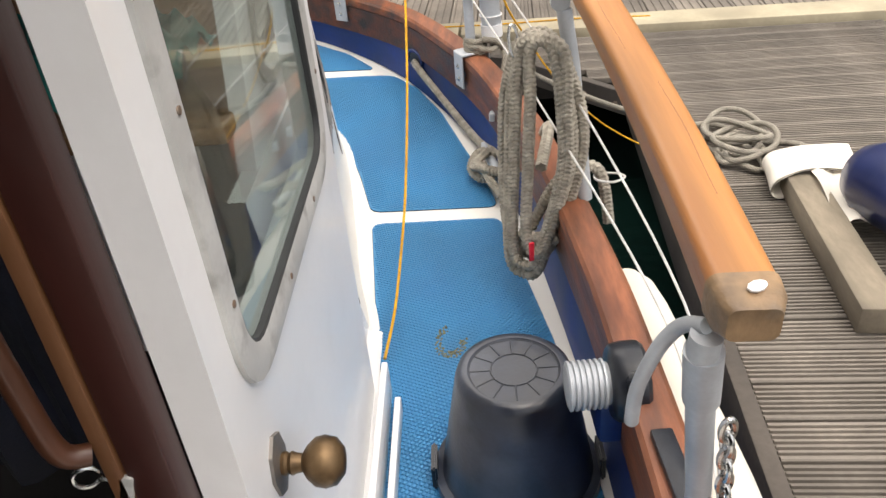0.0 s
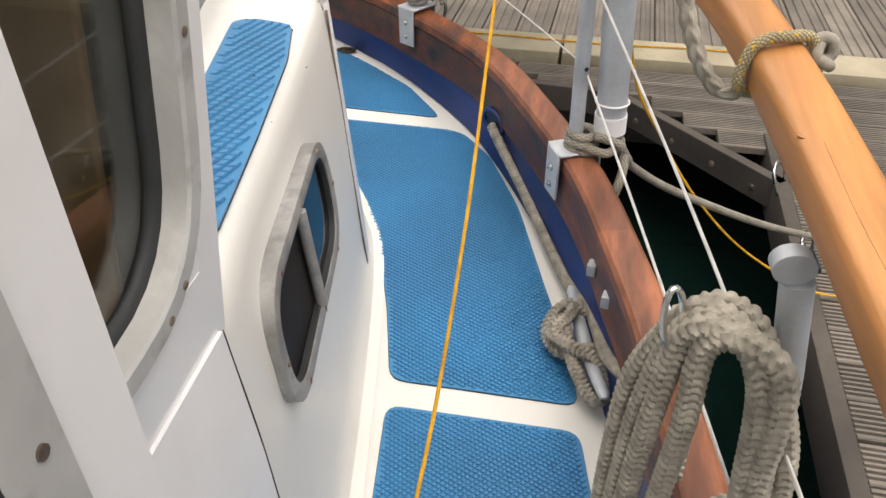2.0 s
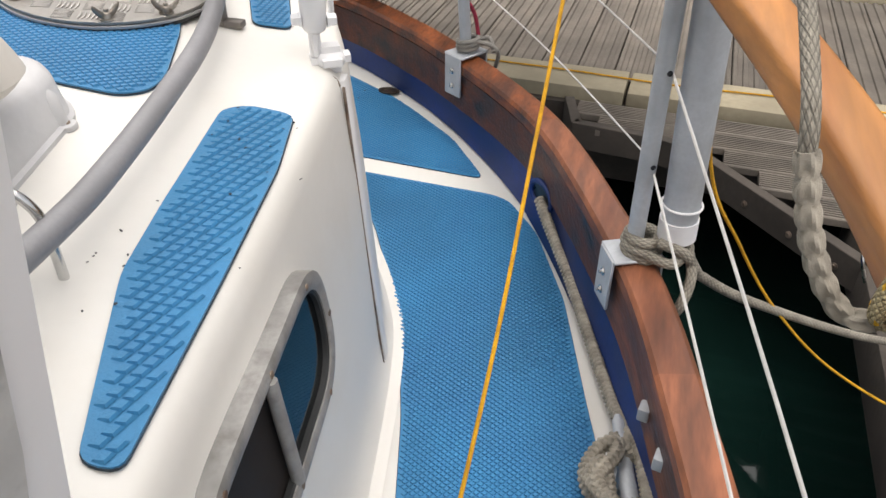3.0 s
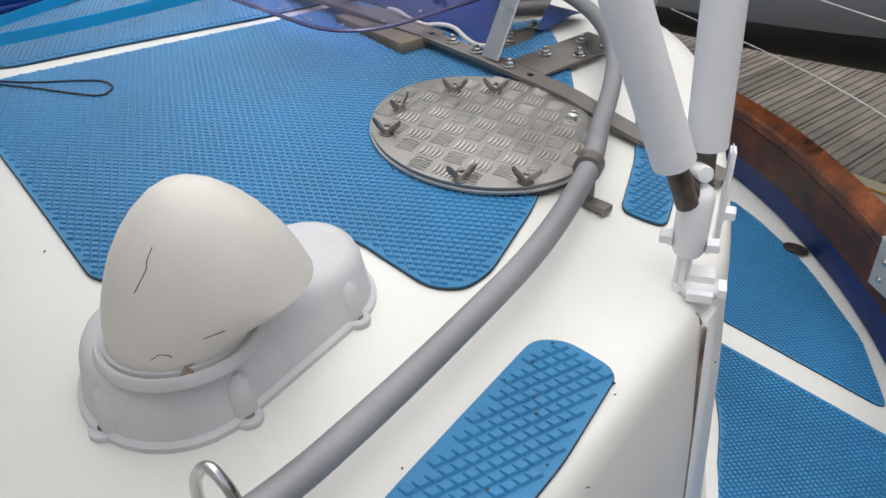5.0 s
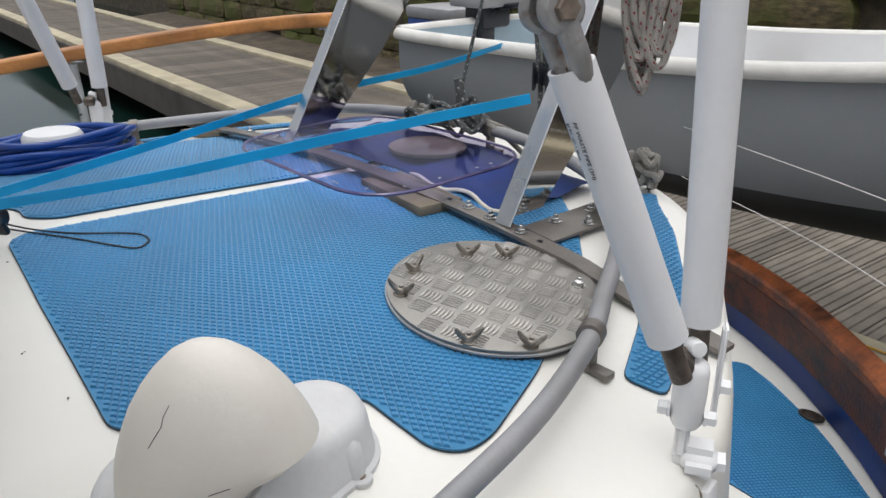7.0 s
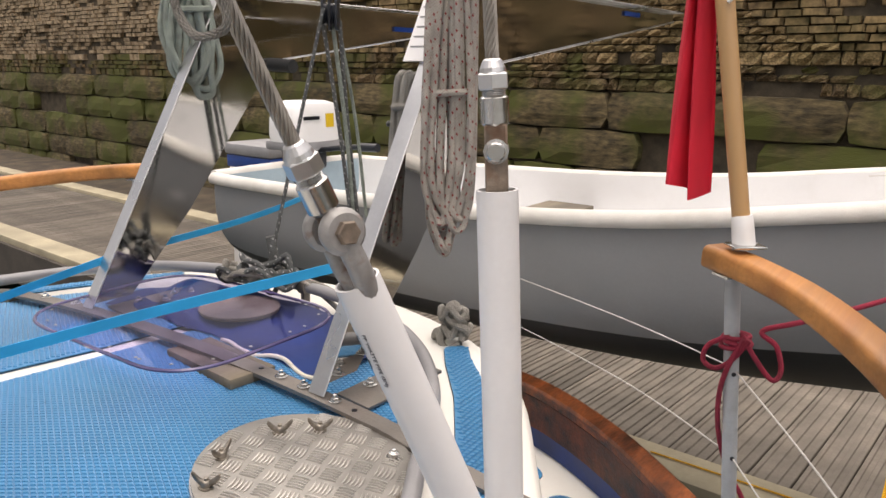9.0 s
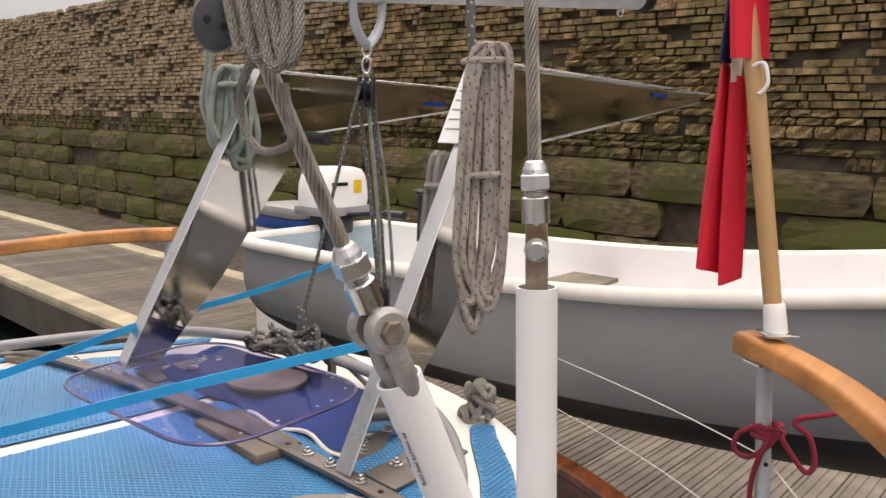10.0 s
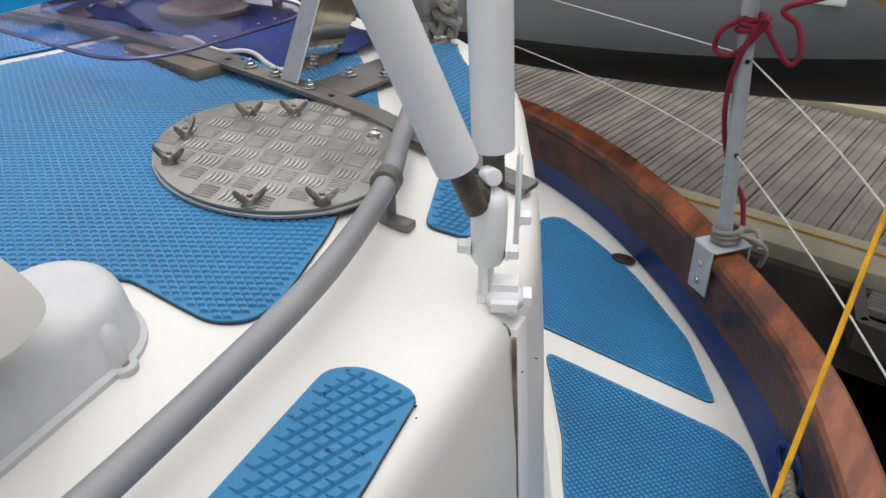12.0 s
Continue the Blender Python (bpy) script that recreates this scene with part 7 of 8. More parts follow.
hull_skin(0.0, 0.56, 0.0, HULLG, "topside", "grey painted topsides")
hull_skin(0.56, 1.0, 0.0, HULLD, "bottom", "dark grey bottom")
hull_skin(0.0, 1.0, 0.022, PAINT, "inner_skin", "white painted inside")
b = bm_new()
x, pr = section(0)
ring = [(x, CY - y, z) for y, z in pr] + [(x, CY + y, z) for y, z in pr[::-1][1:]]
f0 = [b.verts.new(q) for q in ring]
f1 = [b.verts.new((q[0] + 0.03, q[1], q[2])) for q in ring]
b.faces.new(f0)
b.faces.new(f1[::-1])
for k in range(len(f0)):
    b.faces.new((f0[k], f1[k], f1[(k + 1) % len(f0)], f0[(k + 1) % len(f0)]))
bmesh.ops.recalc_face_normals(b, faces=b.faces)
part("transom", b, material("pale_blue_paint", (0.32, 0.42, 0.48), 0.5, 0, 0.1, 5, 80, 0.1, 0.3, (0.5, 0.5, 0.48), 6), ding, "pale blue transom", smooth=False)
for s, nm in ((-1, "gunwale_pad"), (1, "gunwale_pad")):
    b = bm_new()
    tube(b, [(p.x, CY + s * (p.y + 0.006), p.z - 0.012) for p in st_s], 0.03, 14, flat=0.85)
    part(nm, b, CANVAS, ding, "cream webbing-covered gunwale fender")
b = bm_new()
tube(b, [(-3.12, CY - 0.5, 0.95), (-3.12, CY, 0.955), (-3.12, CY + 0.5, 0.95)], 0.03, 12)
part("transom_pad", b, CANVAS, ding)
for x, w in ((-1.75, 0.24), (-0.55, 0.2)):
    b = bm_new()
    box(b, (x, CY, 0.83), (w, 1.04, 0.02), bevel=0.004)
    part("thwart", b, WORN if w > 0.22 else PAINT, ding, "weathered wooden seat")
b = bm_new()
box(b, (-1.72, CY - 0.505, 0.955), (0.1, 0.05, 0.05), bevel=0.006)
part("fitting_block", b, WORN, ding)

ob_motor = thing("outboard_motor", (-3.05, 4.55, 0.95), "white and grey outboard motor with yellow sticker on transom", "outboard motor")
b = bm_new()
rows = []
for z, w, l, o in ((1.08, 0.118, 0.175, 0.0), (1.12, 0.122, 0.18, 0.0), (1.2, 0.12, 0.175, 0.0), (1.25, 0.113, 0.16, 0.0), (1.278, 0.1, 0.14, 0.0), (1.29, 0.07, 0.1, 0.0)):
    rows.append([(-3.12 + o + w * math.copysign(abs(math.cos(a)) ** 0.4, math.cos(a)), 4.62 + l * math.copysign(abs(math.sin(a)) ** 0.4, math.sin(a)), z) for a in (k * math.tau / 28 for k in range(28))])
vs = loft(b, rows, True)
b.faces.new(vs[-1])
bmesh.ops.recalc_face_normals(b, faces=b.faces)
cowl2 = part("cowling", b, PAINT, ob_motor, "white plastic cowling")
b = bm_new()
box(b, (-3.12, 4.62, 1.06), (0.25, 0.35, 0.05), bevel=0.015)
part("cowl_base", b, GREYPAINT, ob_motor)
b = bm_new()
box(b, (-3.11, 4.60, 0.99), (0.15, 0.2, 0.12), bevel=0.02)
box(b, (-3.10, 4.55, 0.88), (0.1, 0.1, 0.2), bevel=0.01)
box(b, (-3.17, 4.6, 0.62), (0.05, 0.1, 0.6), bevel=0.015)
part("midsection", b, BLACK, ob_motor)
b = bm_new()
tube(b, spline([(-3.05, 4.62, 1.03), (-2.85, 4.6, 1.06), (-2.7, 4.58, 1.075)], 5), 0.014, 10)
tube(b, [(-2.7, 4.58, 1.075), (-2.57, 4.57, 1.08)], 0.021, 12)
part("tiller", b, BLACK, ob_motor)
b = bm_new()
box(b, (-2.998, 4.68, 1.19), (0.006, 0.055, 0.07))
part("sticker", b, material("yellow_sticker", (0.75, 0.5, 0.02), 0.5), cowl2, "yellow warning sticker", smooth=False)
b = bm_new()
box(b, (-2.999, 4.55, 1.205), (0.006, 0.11, 0.018))
part("name_bar", b, BLACK, cowl2, smooth=False)
b = bm_new()
lathe(b, [(0.02, 0), (0.035, 0.005), (0.038, 0.02), (0.03, 0.03), (0.0, 0.032)], pose(-2.62, 4.75, 1.17), 18)
tube(b, [(-2.62, 4.75, 0.93), (-2.62, 4.75, 1.18)], 0.012, 8)
hd = thing("dark_knob_post", (-2.62, 4.75, 0.95), "dark grey knob on a short post in dinghy", "knob")
part("knob", b, BLACK, hd)
lock = thing("dock_locker", (-5.0, 6.0, DOCK), "white dock locker with blue band and dark lid", "locker")
b = bm_new()
box(b, (-5.0, 6.0, 0.2), (0.55, 0.4, 0.92), -4, bevel=0.02)
part("body", b, PAINT, lock)
b = bm_new()
box(b, (-5.0, 6.0, 0.70), (0.57, 0.42, 0.1), -4, bevel=0.01)
part("band", b, HOSE, lock)
b = bm_new()
box(b, (-5.0, 6.0, 0.80), (0.6, 0.46, 0.1), -4, bevel=0.03)
part("lid", b, GREYPAINT, lock)

# ---- boom and mizzen sheet ----
boom = thing("mizzen_boom", (-1.65, 3.5, 1.9), "pale grey alloy boom with end cap above the davits", "boom")
b = bm_new()
tube(b, [(-1.76, 1.88, 1.72), (-1.65, 3.48, 1.915), (-1.55, 4.86, 2.08)], 0.045, 20)
part("spar", b, GALV, boom)
b = bm_new()
tube(b, [(-1.55, 4.85, 2.078), (-1.546, 4.93, 2.087)], 0.052, 20)
part("end_cap", b, BLACK, boom)
b = bm_new()
m = pose(-1.55, 4.7, 2.0, 90, 0, 0)
tube(b, [m @ Vector((0.012 * math.cos(a), 0.016 * math.sin(a), 0)) for a in (i * math.tau / 12 for i in range(12))], 0.003, 6, True)
part("eye", b, STEEL, boom)
bail = thing("sheet_bail", (-1.65, 3.317, 1.8), "heart-shaped grey alloy bail under the boom", "bail")
b = bm_new()
for s in (-1, 1):
    tube(b, spline([(-1.65 + 0.02 * s, 3.317 + 0.055 * s, 1.93), (-1.65, 3.317 + 0.062 * s, 1.86), (-1.65, 3.317 + 0.05 * s, 1.79), (-1.65, 3.317 + 0.018 * s, 1.745), (-1.65, 3.317, 1.735)], 6), [0.012] * 12 + [0.014] * 13, 12, flat=0.55)
part("bail_arm", b, GALV, bail)
sheet_t = thing("mizzen_sheet", (-1.65, 3.3, 1.0), "mizzen sheet tackle with dark blocks and grey flecked rope", "tackle")
for z0, z1, w in ((1.735, 1.70, 0.012), (1.70, 1.655, 0.012)):
    b = bm_new()
    m = pose(-1.65, 3.317, (z0 + z1) / 2, 90, 0, 45)
    tube(b, [m @ Vector((w * math.cos(a), (z0 - z1) / 2 * math.sin(a), 0)) for a in (i * math.tau / 12 for i in range(12))], 0.005, 8, True)
    part("shackle", b, STEEL, sheet_t)
for z, y in ((1.605, 3.317), (0.99, 3.40)):
    blk = bm_new()
    for dx in (-0.026, 0.0, 0.026):
        box(blk, (-1.65 + dx, y, z), (0.008, 0.05, 0.085), 35, bevel=0.003)
    for dx in (-0.013, 0.013):
        lathe(blk, [(0.01, -0.006), (0.03, -0.006), (0.025, 0), (0.03, 0.006), (0.01, 0.006)], pose(-1.65 + dx, y, z, 0, 90, 35), 20)
    part("block", blk, BLACK, sheet_t)
for k, (ya, za, yb, zb) in enumerate(((3.30, 1.58, 3.39, 1.0), (3.325, 1.58, 3.40, 1.0), (3.34, 1.59, 3.42, 1.0), (3.355, 1.6, 3.455, 1.02), (3.29, 1.62, 3.085, 1.0))):
    b = bm_new()
    rope(b, [(-1.65 + 0.012 * (k % 3 - 1), ya, za), (-1.65 + 0.008 * (k % 2), (ya + yb) / 2, (za + zb) / 2), (-1.65, yb, zb)], 0.006 if k < 3 else 0.005, 6)
    part("fall", b, ROPEK if k % 2 == 0 else ROPEG, sheet_t)
b = bm_new()
tube(b, [(-1.65, 3.40, 0.96), (-1.65, 3.42, 0.42)], 0.008, 8)
part("strop", b, ROPEK, sheet_t)
kn = thing("sheet_knot", (-1.66, 3.07, 0.9), "bundled knot of grey rope on the aft roof rail", "rope")
rk = random.Random(31)
for k in range(9):
    b = bm_new()
    c = Vector((-1.66 + rk.uniform(-0.05, 0.05), 3.06 + rk.uniform(-0.03, 0.03), 0.915 + rk.uniform(-0.012, 0.03)))
    R1, R2, a0 = rk.uniform(0.03, 0.1), rk.uniform(0.012, 0.04), rk.uniform(-0.5, 0.5)
    rope(b, [c + pose(0, 0, 0, rk.uniform(-25, 25), rk.uniform(-25, 25), 25 + math.degrees(a0)) @ Vector((R1 * math.cos(a), R2 * math.sin(a), 0.012 * math.sin(2 * a))) for a in (i * math.tau / 10 for i in range(10))], 0.0075, 5, True, 8)
    part("coil", b, ROPEK if k % 3 else ROPET, kn)
b = bm_new()
rope(b, [(-1.66, 3.08, 0.93), (-1.655, 3.085, 0.97), (-1.66, 3.08, 1.02)], 0.013, 6)
part("hitch", b, ROPEK, kn)
for y1, x1 in ((3.12, -1.42), (3.16, -1.36)):
    b = bm_new()
    rope(b, [(-1.62, 3.07, 0.93), ((-1.62 + x1) / 2, (3.07 + y1) / 2, 0.90), (x1, y1, 0.83)], 0.007, 6)
    part("loose_end", b, ROPET, kn)
kb = thing("rope_bundle", (-1.12, 3.2, camber(-1.12)), "grey rope bundle on the aft roof corner", "rope")
for k in range(8):
    b = bm_new()
    c = Vector((-1.12 + rk.uniform(-0.015, 0.015), 3.18 + rk.uniform(-0.015, 0.015), camber(-1.12) + 0.02 + 0.009 * k))
    R = rk.uniform(0.02, 0.042)
    rope(b, [c + pose(0, 0, 0, rk.uniform(-60, 60), rk.uniform(-60, 60), 0) @ Vector((R * math.cos(a), R * 0.7 * math.sin(a), 0)) for a in (i * math.tau / 9 for i in range(9))], 0.0085, 5, True, 8)
    part("coil", b, ROPET, kb)

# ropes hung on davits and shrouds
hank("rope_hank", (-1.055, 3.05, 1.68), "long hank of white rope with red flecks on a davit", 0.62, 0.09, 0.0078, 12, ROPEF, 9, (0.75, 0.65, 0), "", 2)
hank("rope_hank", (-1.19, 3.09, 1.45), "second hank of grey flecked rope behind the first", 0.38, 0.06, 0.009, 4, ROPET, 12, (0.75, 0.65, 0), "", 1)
hl = thing("hank_lead", (-1.06, 3.05, 1.7), "flecked rope led up from the hank", "rope")
b = bm_new()
rope(b, [(-1.085, 3.05, 1.66), (-1.10, 3.05, 1.75), (-1.14, 3.04, 2.4)], 0.010, 6)
part("line", b, ROPEK, hl)
hank("rope_hank", (-1.95, 3.09, 1.66), "pale green rope wound over the far davit", 0.28, 0.09, 0.009, 7, ROPEG, 15, (0.6, 0.8, 0), "", 1)
gl = thing("green_line", (-2.0, 3.05, 1.5), "pair of pale green ropes led up beside the davit", "rope")
for k in range(2):
    b = bm_new()
    rope(b, [(-1.975 + 0.02 * k, 3.04, 1.46), (-2.0 + 0.025 * k, 3.02, 1.56), (-1.985 + 0.012 * k, 3.03, 1.7), (-2.02 + 0.02 * k, 3.0, 1.95), (-2.05 + 0.015 * k, 2.98, 2.4)], 0.0075, 6)
    part("line", b, ROPEG, gl)
blk = thing("grey_deadeye", (-0.67, 2.08, 1.6), "round dark grey deadeye block on the shroud", "block")
b = bm_new()
DEM = look((-0.641, 2.085, 1.586), (-0.118, 1.706, 1.5)) @ Matrix.Scale(0.56, 4)
lathe(b, [(0.024, -0.016), (0.033, -0.013), (0.036, 0), (0.033, 0.013), (0.024, 0.016)], DEM @ Matrix.Diagonal((0.9, 1.15, 1, 1)), 28)
part("shell", b, material("grey_nylon", (0.07, 0.075, 0.085), 0.5, 0, 0.15, 20, 120, 0.08), blk)
for s in (-1, 1):
    b = bm_new()
    lathe(b, [(0.0055, -0.0165), (0.0055, -0.0175)], DEM @ pose(0.011 * s, 0.004 * s, 0), 12)
    part("hole", b, BLACK, blk)
shk = thing("rope_hank", (-0.6, 2.095, 1.55), "hank of pale braided rope tied on the shroud", "rope")
for k in range(8):
    a, low, dy = -0.640 + 0.0062 * k, 1.545 + 0.006 * (k % 3) + 0.0025 * (8 - k), 2.082 + 0.006 * (k % 3)
    b = bm_new()
    rope(b, [(a - 0.012, dy, 1.80), (a, dy, 1.68), (a + 0.013, dy, 1.62), (a + 0.024, dy, low + 0.02), (a + 0.031, dy + 0.002, low), (a + 0.041, dy + 0.005, low + 0.012), (a + 0.038, dy + 0.008, 1.62), (a + 0.022, dy + 0.01, 1.70), (a + 0.01, dy + 0.01, 1.80)], 0.0042, 6)
    part("loop", b, ROPET, shk)
b = bm_new()
rope(b, [(-0.648, 2.07, 1.69), (-0.62, 2.066, 1.684), (-0.588, 2.075, 1.69), (-0.575, 2.10, 1.70), (-0.6, 2.115, 1.70), (-0.64, 2.10, 1.695)], 0.0042, 6, True)
part("wrap", b, ROPET, shk)
lp = thing("rope_loop", (-0.61, 2.1, 1.49), "loose bight of pale rope below the hank", "rope")
b = bm_new()
rope(b, [(-0.600, 2.09, 1.56), (-0.617, 2.09, 1.535), (-0.621, 2.095, 1.508), (-0.608, 2.10, 1.489), (-0.588, 2.105, 1.490), (-0.575, 2.105, 1.50), (-0.578, 2.10, 1.54)], 0.0036, 6)
part("bight", b, ROPET, lp)

# ---- ensign ----
staff = thing("ensign_staff", (-0.53, 3.36, 1.11), "varnished wooden flagstaff in a steel socket on handrail", "flagstaff")
b = bm_new()
tube(b, [(-0.520, 3.362, 1.15), (-0.596, 3.36, 1.60), (-0.672, 3.358, 2.05)], [0.0185, 0.0195, 0.0175], 18)
part("pole", b, material("pale_varnished_wood", (0.6, 0.36, 0.16), 0.4, 0, 0.12, 5, 60, 0.08, stretch=(1, 1, 0.15), coat=0.3), staff)
b = bm_new()
lathe(b, [(0.024, 0.0), (0.023, 0.04), (0.0215, 0.068), (0.0195, 0.072)], pose(-0.511, 3.362, 1.105, 0, -8.5, 0), 20)
part("socket", b, PAINT, staff)
b = bm_new()
box(b, (-0.507, 3.355, 1.114), (0.07, 0.055, 0.006), 40, bevel=0.002)
part("base_plate", b, STEEL, staff)
b = bm_new()
rope(b, [(-0.607, 3.345, 1.655), (-0.58, 3.34, 1.66), (-0.57, 3.34, 1.62), (-0.585, 3.34, 1.60)], 0.004, 6)
part("lanyard", b, PAINT, staff)
flag = thing("ensign", (-0.62, 3.37, 1.2), "red ensign hanging in limp folds from its staff", "flag")


def drape(bm, fr0, fr1, z0, z1, y0=0.0):
    """A strip of the hanging cloth between two shares of its folds."""
    rows = []
    n, m = 26, 22
    for j in range(m + 1):
        t = j / m
        z = z0 + (z1 - z0) * t
        w = 0.045 + 0.055 * (1.80 - z) / 0.6
        row = []
        for i in range(n + 1):
            u = fr0 + (fr1 - fr0) * i / n
            x = -0.628 - (1.66 - z) * -0.05 - w * u + 0.006 * math.sin(9 * u + 3 * t)
            y = 3.385 + y0 + 0.028 * math.sin(u * 13 + 1.2 * t) * (0.5 + 0.5 * t)
            row.append((x, y, z - 0.015 * math.sin(u * 6)))
        rows.append(row)
    loft(bm, rows)


b = bm_new()
drape(b, 0.0, 1.0, 1.655, 1.21)
part("red_field", b, FLAG, flag)
b = bm_new()
drape(b, 0.3, 1.0, 2.05, 1.655)
part("navy_canton", b, NAVY, flag, "navy canton with white and red cross bars")
b = bm_new()
drape(b, 0.12, 0.3, 2.05, 1.64, -0.004)
part("white_bar", b, CLOTHW, flag)
b = bm_new()
rows = []
for j in range(9):
    z = 1.67 + 0.045 * j
    rows.append([(-0.60 - 0.015 * j * 0.3 - 0.075 * k / 10 + 0.03, 3.335 + 0.02 * math.sin(k * 0.6), z) for k in range(11)])
loft(b, rows)
part("red_fold", b, FLAG, flag)

# ---- porthole in the cabin side ----
port = thing("porthole", (-0.38, 1.88, 0.5), "oblong cabin window in a worn alloy frame, half open", "window", kind="structure")
U = Vector((-0.143, 1, 0)).normalized()
V = Vector((-0.09, 0, 1)).normalized()
N = U.cross(V).normalized()
if N.x < 0:
    N = -N
PC = Vector((-0.387, 1.88, 0.515))


def ring_in(bm, w, h, r, lift, dw, t):
    o = rounded([(-w, -h), (w, -h), (w, h), (-w, h)], r, 7)
    c = rounded([(-w + dw * 0.5, -h + dw * 0.5), (w - dw * 0.5, -h + dw * 0.5), (w - dw * 0.5, h - dw * 0.5), (-w + dw * 0.5, h - dw * 0.5)], r - dw * 0.5, 7)
    i = rounded([(-w + dw, -h + dw), (w - dw, -h + dw), (w - dw, h - dw), (-w + dw, h - dw)], r - dw, 7)
    loft(bm, [[PC + U * a + V * e + N * q for a, e in line] for line, q in ((o, lift - 0.022), (o, lift + t * 0.5), (c, lift + t), (i, lift + t * 0.5), (i, lift - t))], True)


b = bm_new()
ring_in(b, 0.235, 0.11, 0.1, 0.012, 0.024, 0.007)
part("frame", b, PORTF, port)
b = bm_new()
ring_in(b, 0.213, 0.088, 0.079, 0.009, 0.006, 0.005)
part("gasket", b, RUBBER, port)
for s, lift, mat in ((1, 0.002, "f"), (-1, -0.004, "b")):
    b = bm_new()
    o = rounded([(-0.002 if s > 0 else -0.21, -0.085), (0.21 if s > 0 else 0.002, -0.085), (0.21 if s > 0 else 0.002, 0.085), (-0.002 if s > 0 else -0.21, 0.085)], 0.06, 6)
    b.faces.new([b.verts.new(PC + U * a + V * e + N * (lift + 0.003)) for a, e in o])
    part("pane", b, glass_material("dark_pane", (0.25, 0.32, 0.36)), port)
b = bm_new()
tube(b, [PC + V * -0.088 + N * 0.014, PC + V * 0.088 + N * 0.014], 0.009, 10)
part("mullion", b, PORTF, port)
# flat near-black sheet in place of the unlit cabin behind the panes
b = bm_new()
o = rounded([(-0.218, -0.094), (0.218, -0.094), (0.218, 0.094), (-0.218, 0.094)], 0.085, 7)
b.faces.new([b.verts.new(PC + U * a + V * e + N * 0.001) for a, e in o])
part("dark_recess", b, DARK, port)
for a, e in ((-0.16, -0.096), (0.16, -0.096), (-0.16, 0.096), (0.16, 0.096), (0, 0.098), (0, -0.098), (-0.223, 0), (0.223, 0)):
    b = bm_new()
    q = N.to_track_quat("Z", "Y").to_matrix().to_4x4()
    lathe(b, [(0.005, 0.012), (0.005, 0.0162), (0.003, 0.0168)], Matrix.Translation(PC + U * a + V * e + N * 0.003) @ q, 10)
    part("screw", b, RUST, port)
drain = thing("deck_drain", (-0.799, 3.618, sheer(3.618)), "dark oval deck drain fitting", "drain")
b = bm_new()
lathe(b, [(0.03, 0), (0.03, 0.004), (0.022, 0.006), (0.02, 0.003), (0.0, 0.003)], pose(-0.799, 3.618, sheer(3.618) + 0.006) @ Matrix.Diagonal((1.2, 0.8, 1, 1)), 22)
part("drain_rim", b, material("tarnished_bronze", (0.06, 0.042, 0.03), 0.5, 0.3, 0.4, 60), drain)
scuff = thing("dried_stain", (-0.079, 1.462, 0.006), "brown-green dried horseshoe stain on the blue mat", "stain")
b = bm_new()
rs = random.Random(40)
for k in range(190):
    u = rs.random()
    a = 1.75 + 4.75 * u
    w = 1 + 0.3 * max(0.0, 0.25 - u) / 0.25 + rs.uniform(-0.28, 0.28)
    c = Vector((-0.079 + 0.032 * w * math.cos(a), 1.462 + 0.045 * w * math.sin(a), 0.0068))
    r0 = rs.uniform(0.0018, 0.0045)
    lathe(b, [(r0, 0), (r0 * 0.9, 0.0016), (r0 * 0.5, 0.0022), (0, 0.0023)], Matrix.Translation(c) @ Matrix.Rotation(rs.uniform(0, 6), 4, "Z") @ Matrix.Diagonal((1, rs.uniform(0.5, 1), 1, 1)), 6)
part("crust", b, material("dried_dirt", (0.2, 0.19, 0.11), 0.9, 0, 0.4, 150, 400, 0.3), scuff)

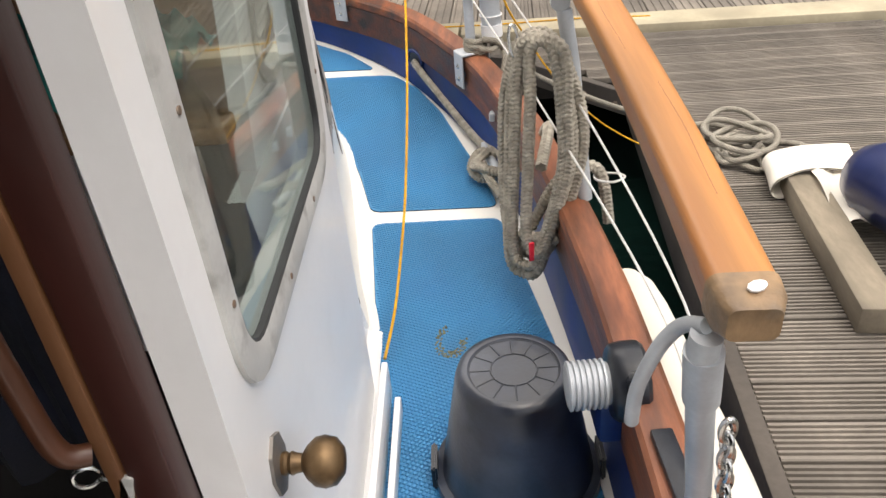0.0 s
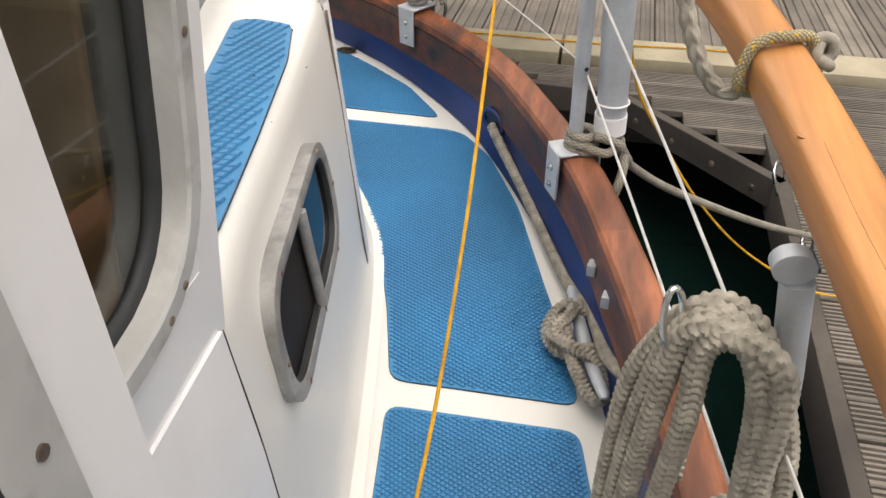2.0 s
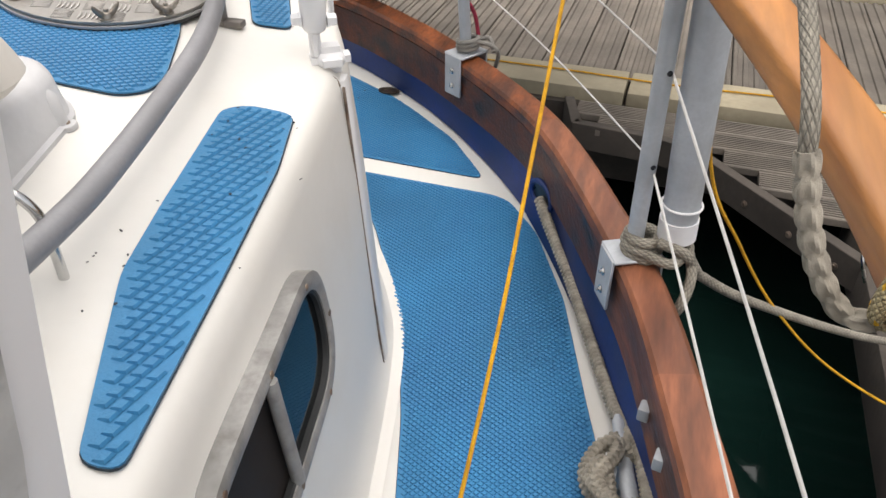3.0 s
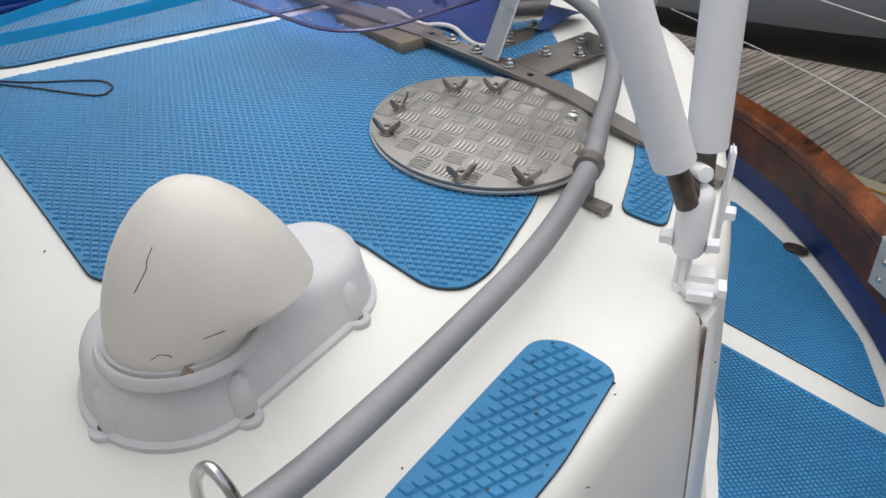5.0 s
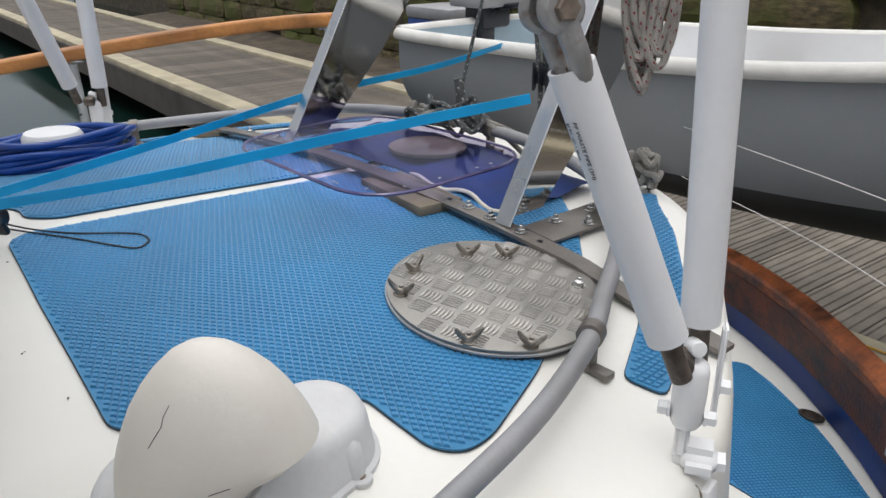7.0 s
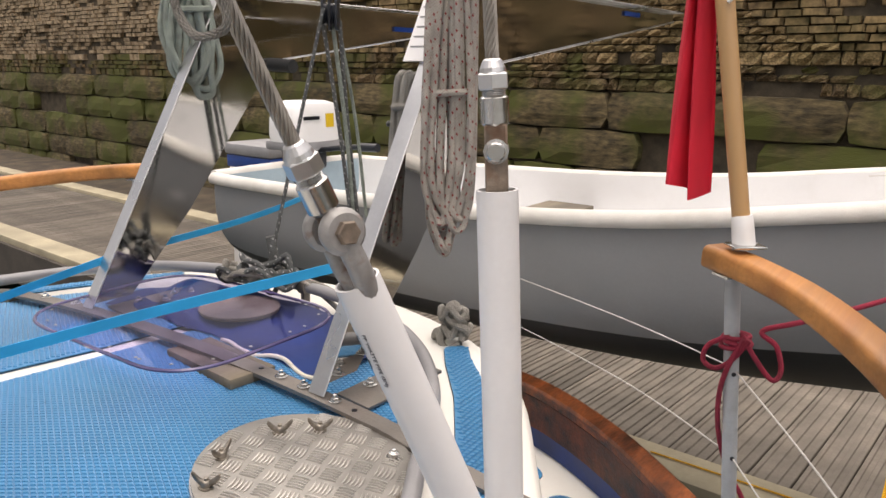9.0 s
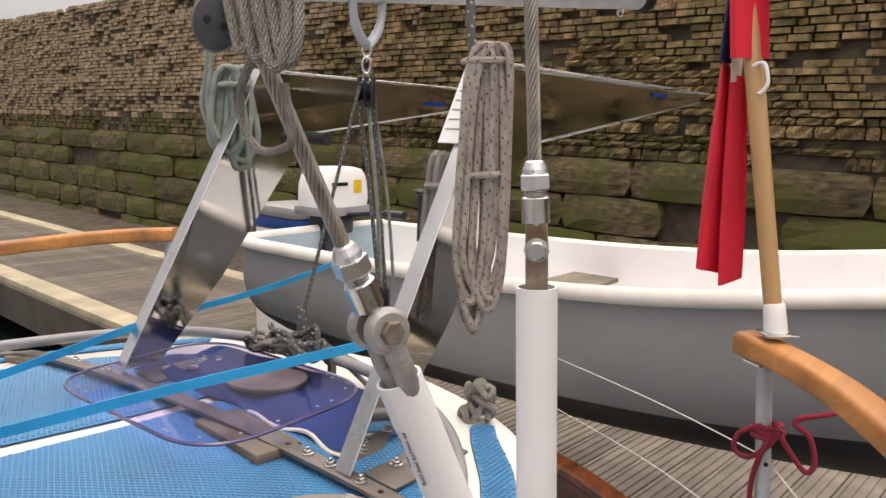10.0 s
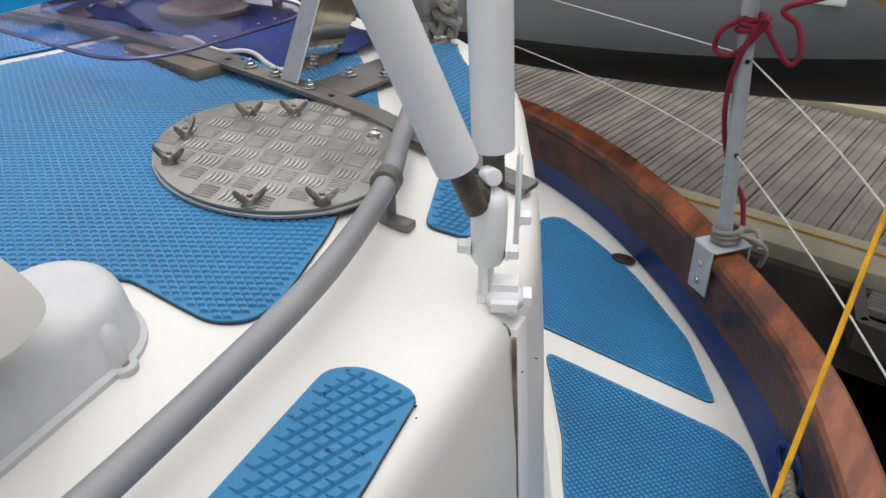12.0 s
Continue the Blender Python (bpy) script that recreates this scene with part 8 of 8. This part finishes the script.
# keys hanging inside the door
keys = thing("keys", (-0.36, 0.5, 0.6), "bunch of steel keys hanging beside the door", "keys")
b = bm_new()
m = pose(-0.37, 0.475, 0.70, 90, 0, 20)
tube(b, [m @ Vector((0.012 * math.cos(a), 0.012 * math.sin(a), 0)) for a in (i * math.tau / 16 for i in range(16))], 0.0022, 6, True)
tube(b, [(-0.358, 0.475, 0.698), (-0.335, 0.475, 0.692)], 0.0028, 6)
part("key", b, STEEL, keys)
b = bm_new()
box(b, (-0.34, 0.475, 0.675), (0.014, 0.006, 0.05), 0, 0, 15, bevel=0.002)
part("fob", b, GASKET, keys)
hand = thing("grab_handle", (-0.37, 0.48, 0.8), "brown wooden grab handle inside the doorway", "handle")
b = bm_new()
tube(b, spline([(-0.352, 0.47, 1.0), (-0.375, 0.465, 0.985), (-0.385, 0.462, 0.94), (-0.38, 0.46, 0.82), (-0.372, 0.46, 0.75), (-0.352, 0.47, 0.735)], 6), 0.011, 12)
part("grip", b, material("handle_wood", (0.07, 0.022, 0.008), 0.5, 0, 0.2, 8, 80, 0.1, coat=0.3), hand)
navy = thing("navy_jacket", (-0.5, 0.6, 0.5), "navy blue fabric hanging inside the wheelhouse", "cloth")
b = bm_new()
loft(b, [[(-0.62 + 0.25 * k / 14, 0.62 + 0.02 * math.sin(k * 1.1 + j * 0.3), 0.55 + 0.05 * j) for k in range(15)] for j in range(8)])
part("fabric", b, JACKET, navy)

# crumbs of dirt on the cabin roof and its mats
specks = thing("dirt_specks", (-0.8, 2.1, camber(-0.8)), "scattered dark crumbs of dirt on roof and mats", "dirt", kind="stuff")
rs = random.Random(77)
b = bm_new()
for k in range(60):
    x, y = rs.uniform(-1.6, -0.42), rs.uniform(1.6, 2.7)
    if k % 3 == 0:
        x, y = rs.uniform(-0.58, -0.47), rs.uniform(1.8, 2.26)
    up = 0.0085 if inside(x, y, MAT1) or inside(x, y, STRIP) else 0.0012
    m = Matrix.Translation(roof_at(x, y, up)) @ pose(0, 0, 0, rs.uniform(-20, 20), rs.uniform(-20, 20), rs.uniform(0, 360)) @ Matrix.Diagonal((rs.uniform(0.0012, 0.0035), rs.uniform(0.0008, 0.002), 0.0007, 1))
    bmesh.ops.create_icosphere(b, subdivisions=1, radius=1.0, matrix=m)
part("crumbs", b, BLACK, specks)
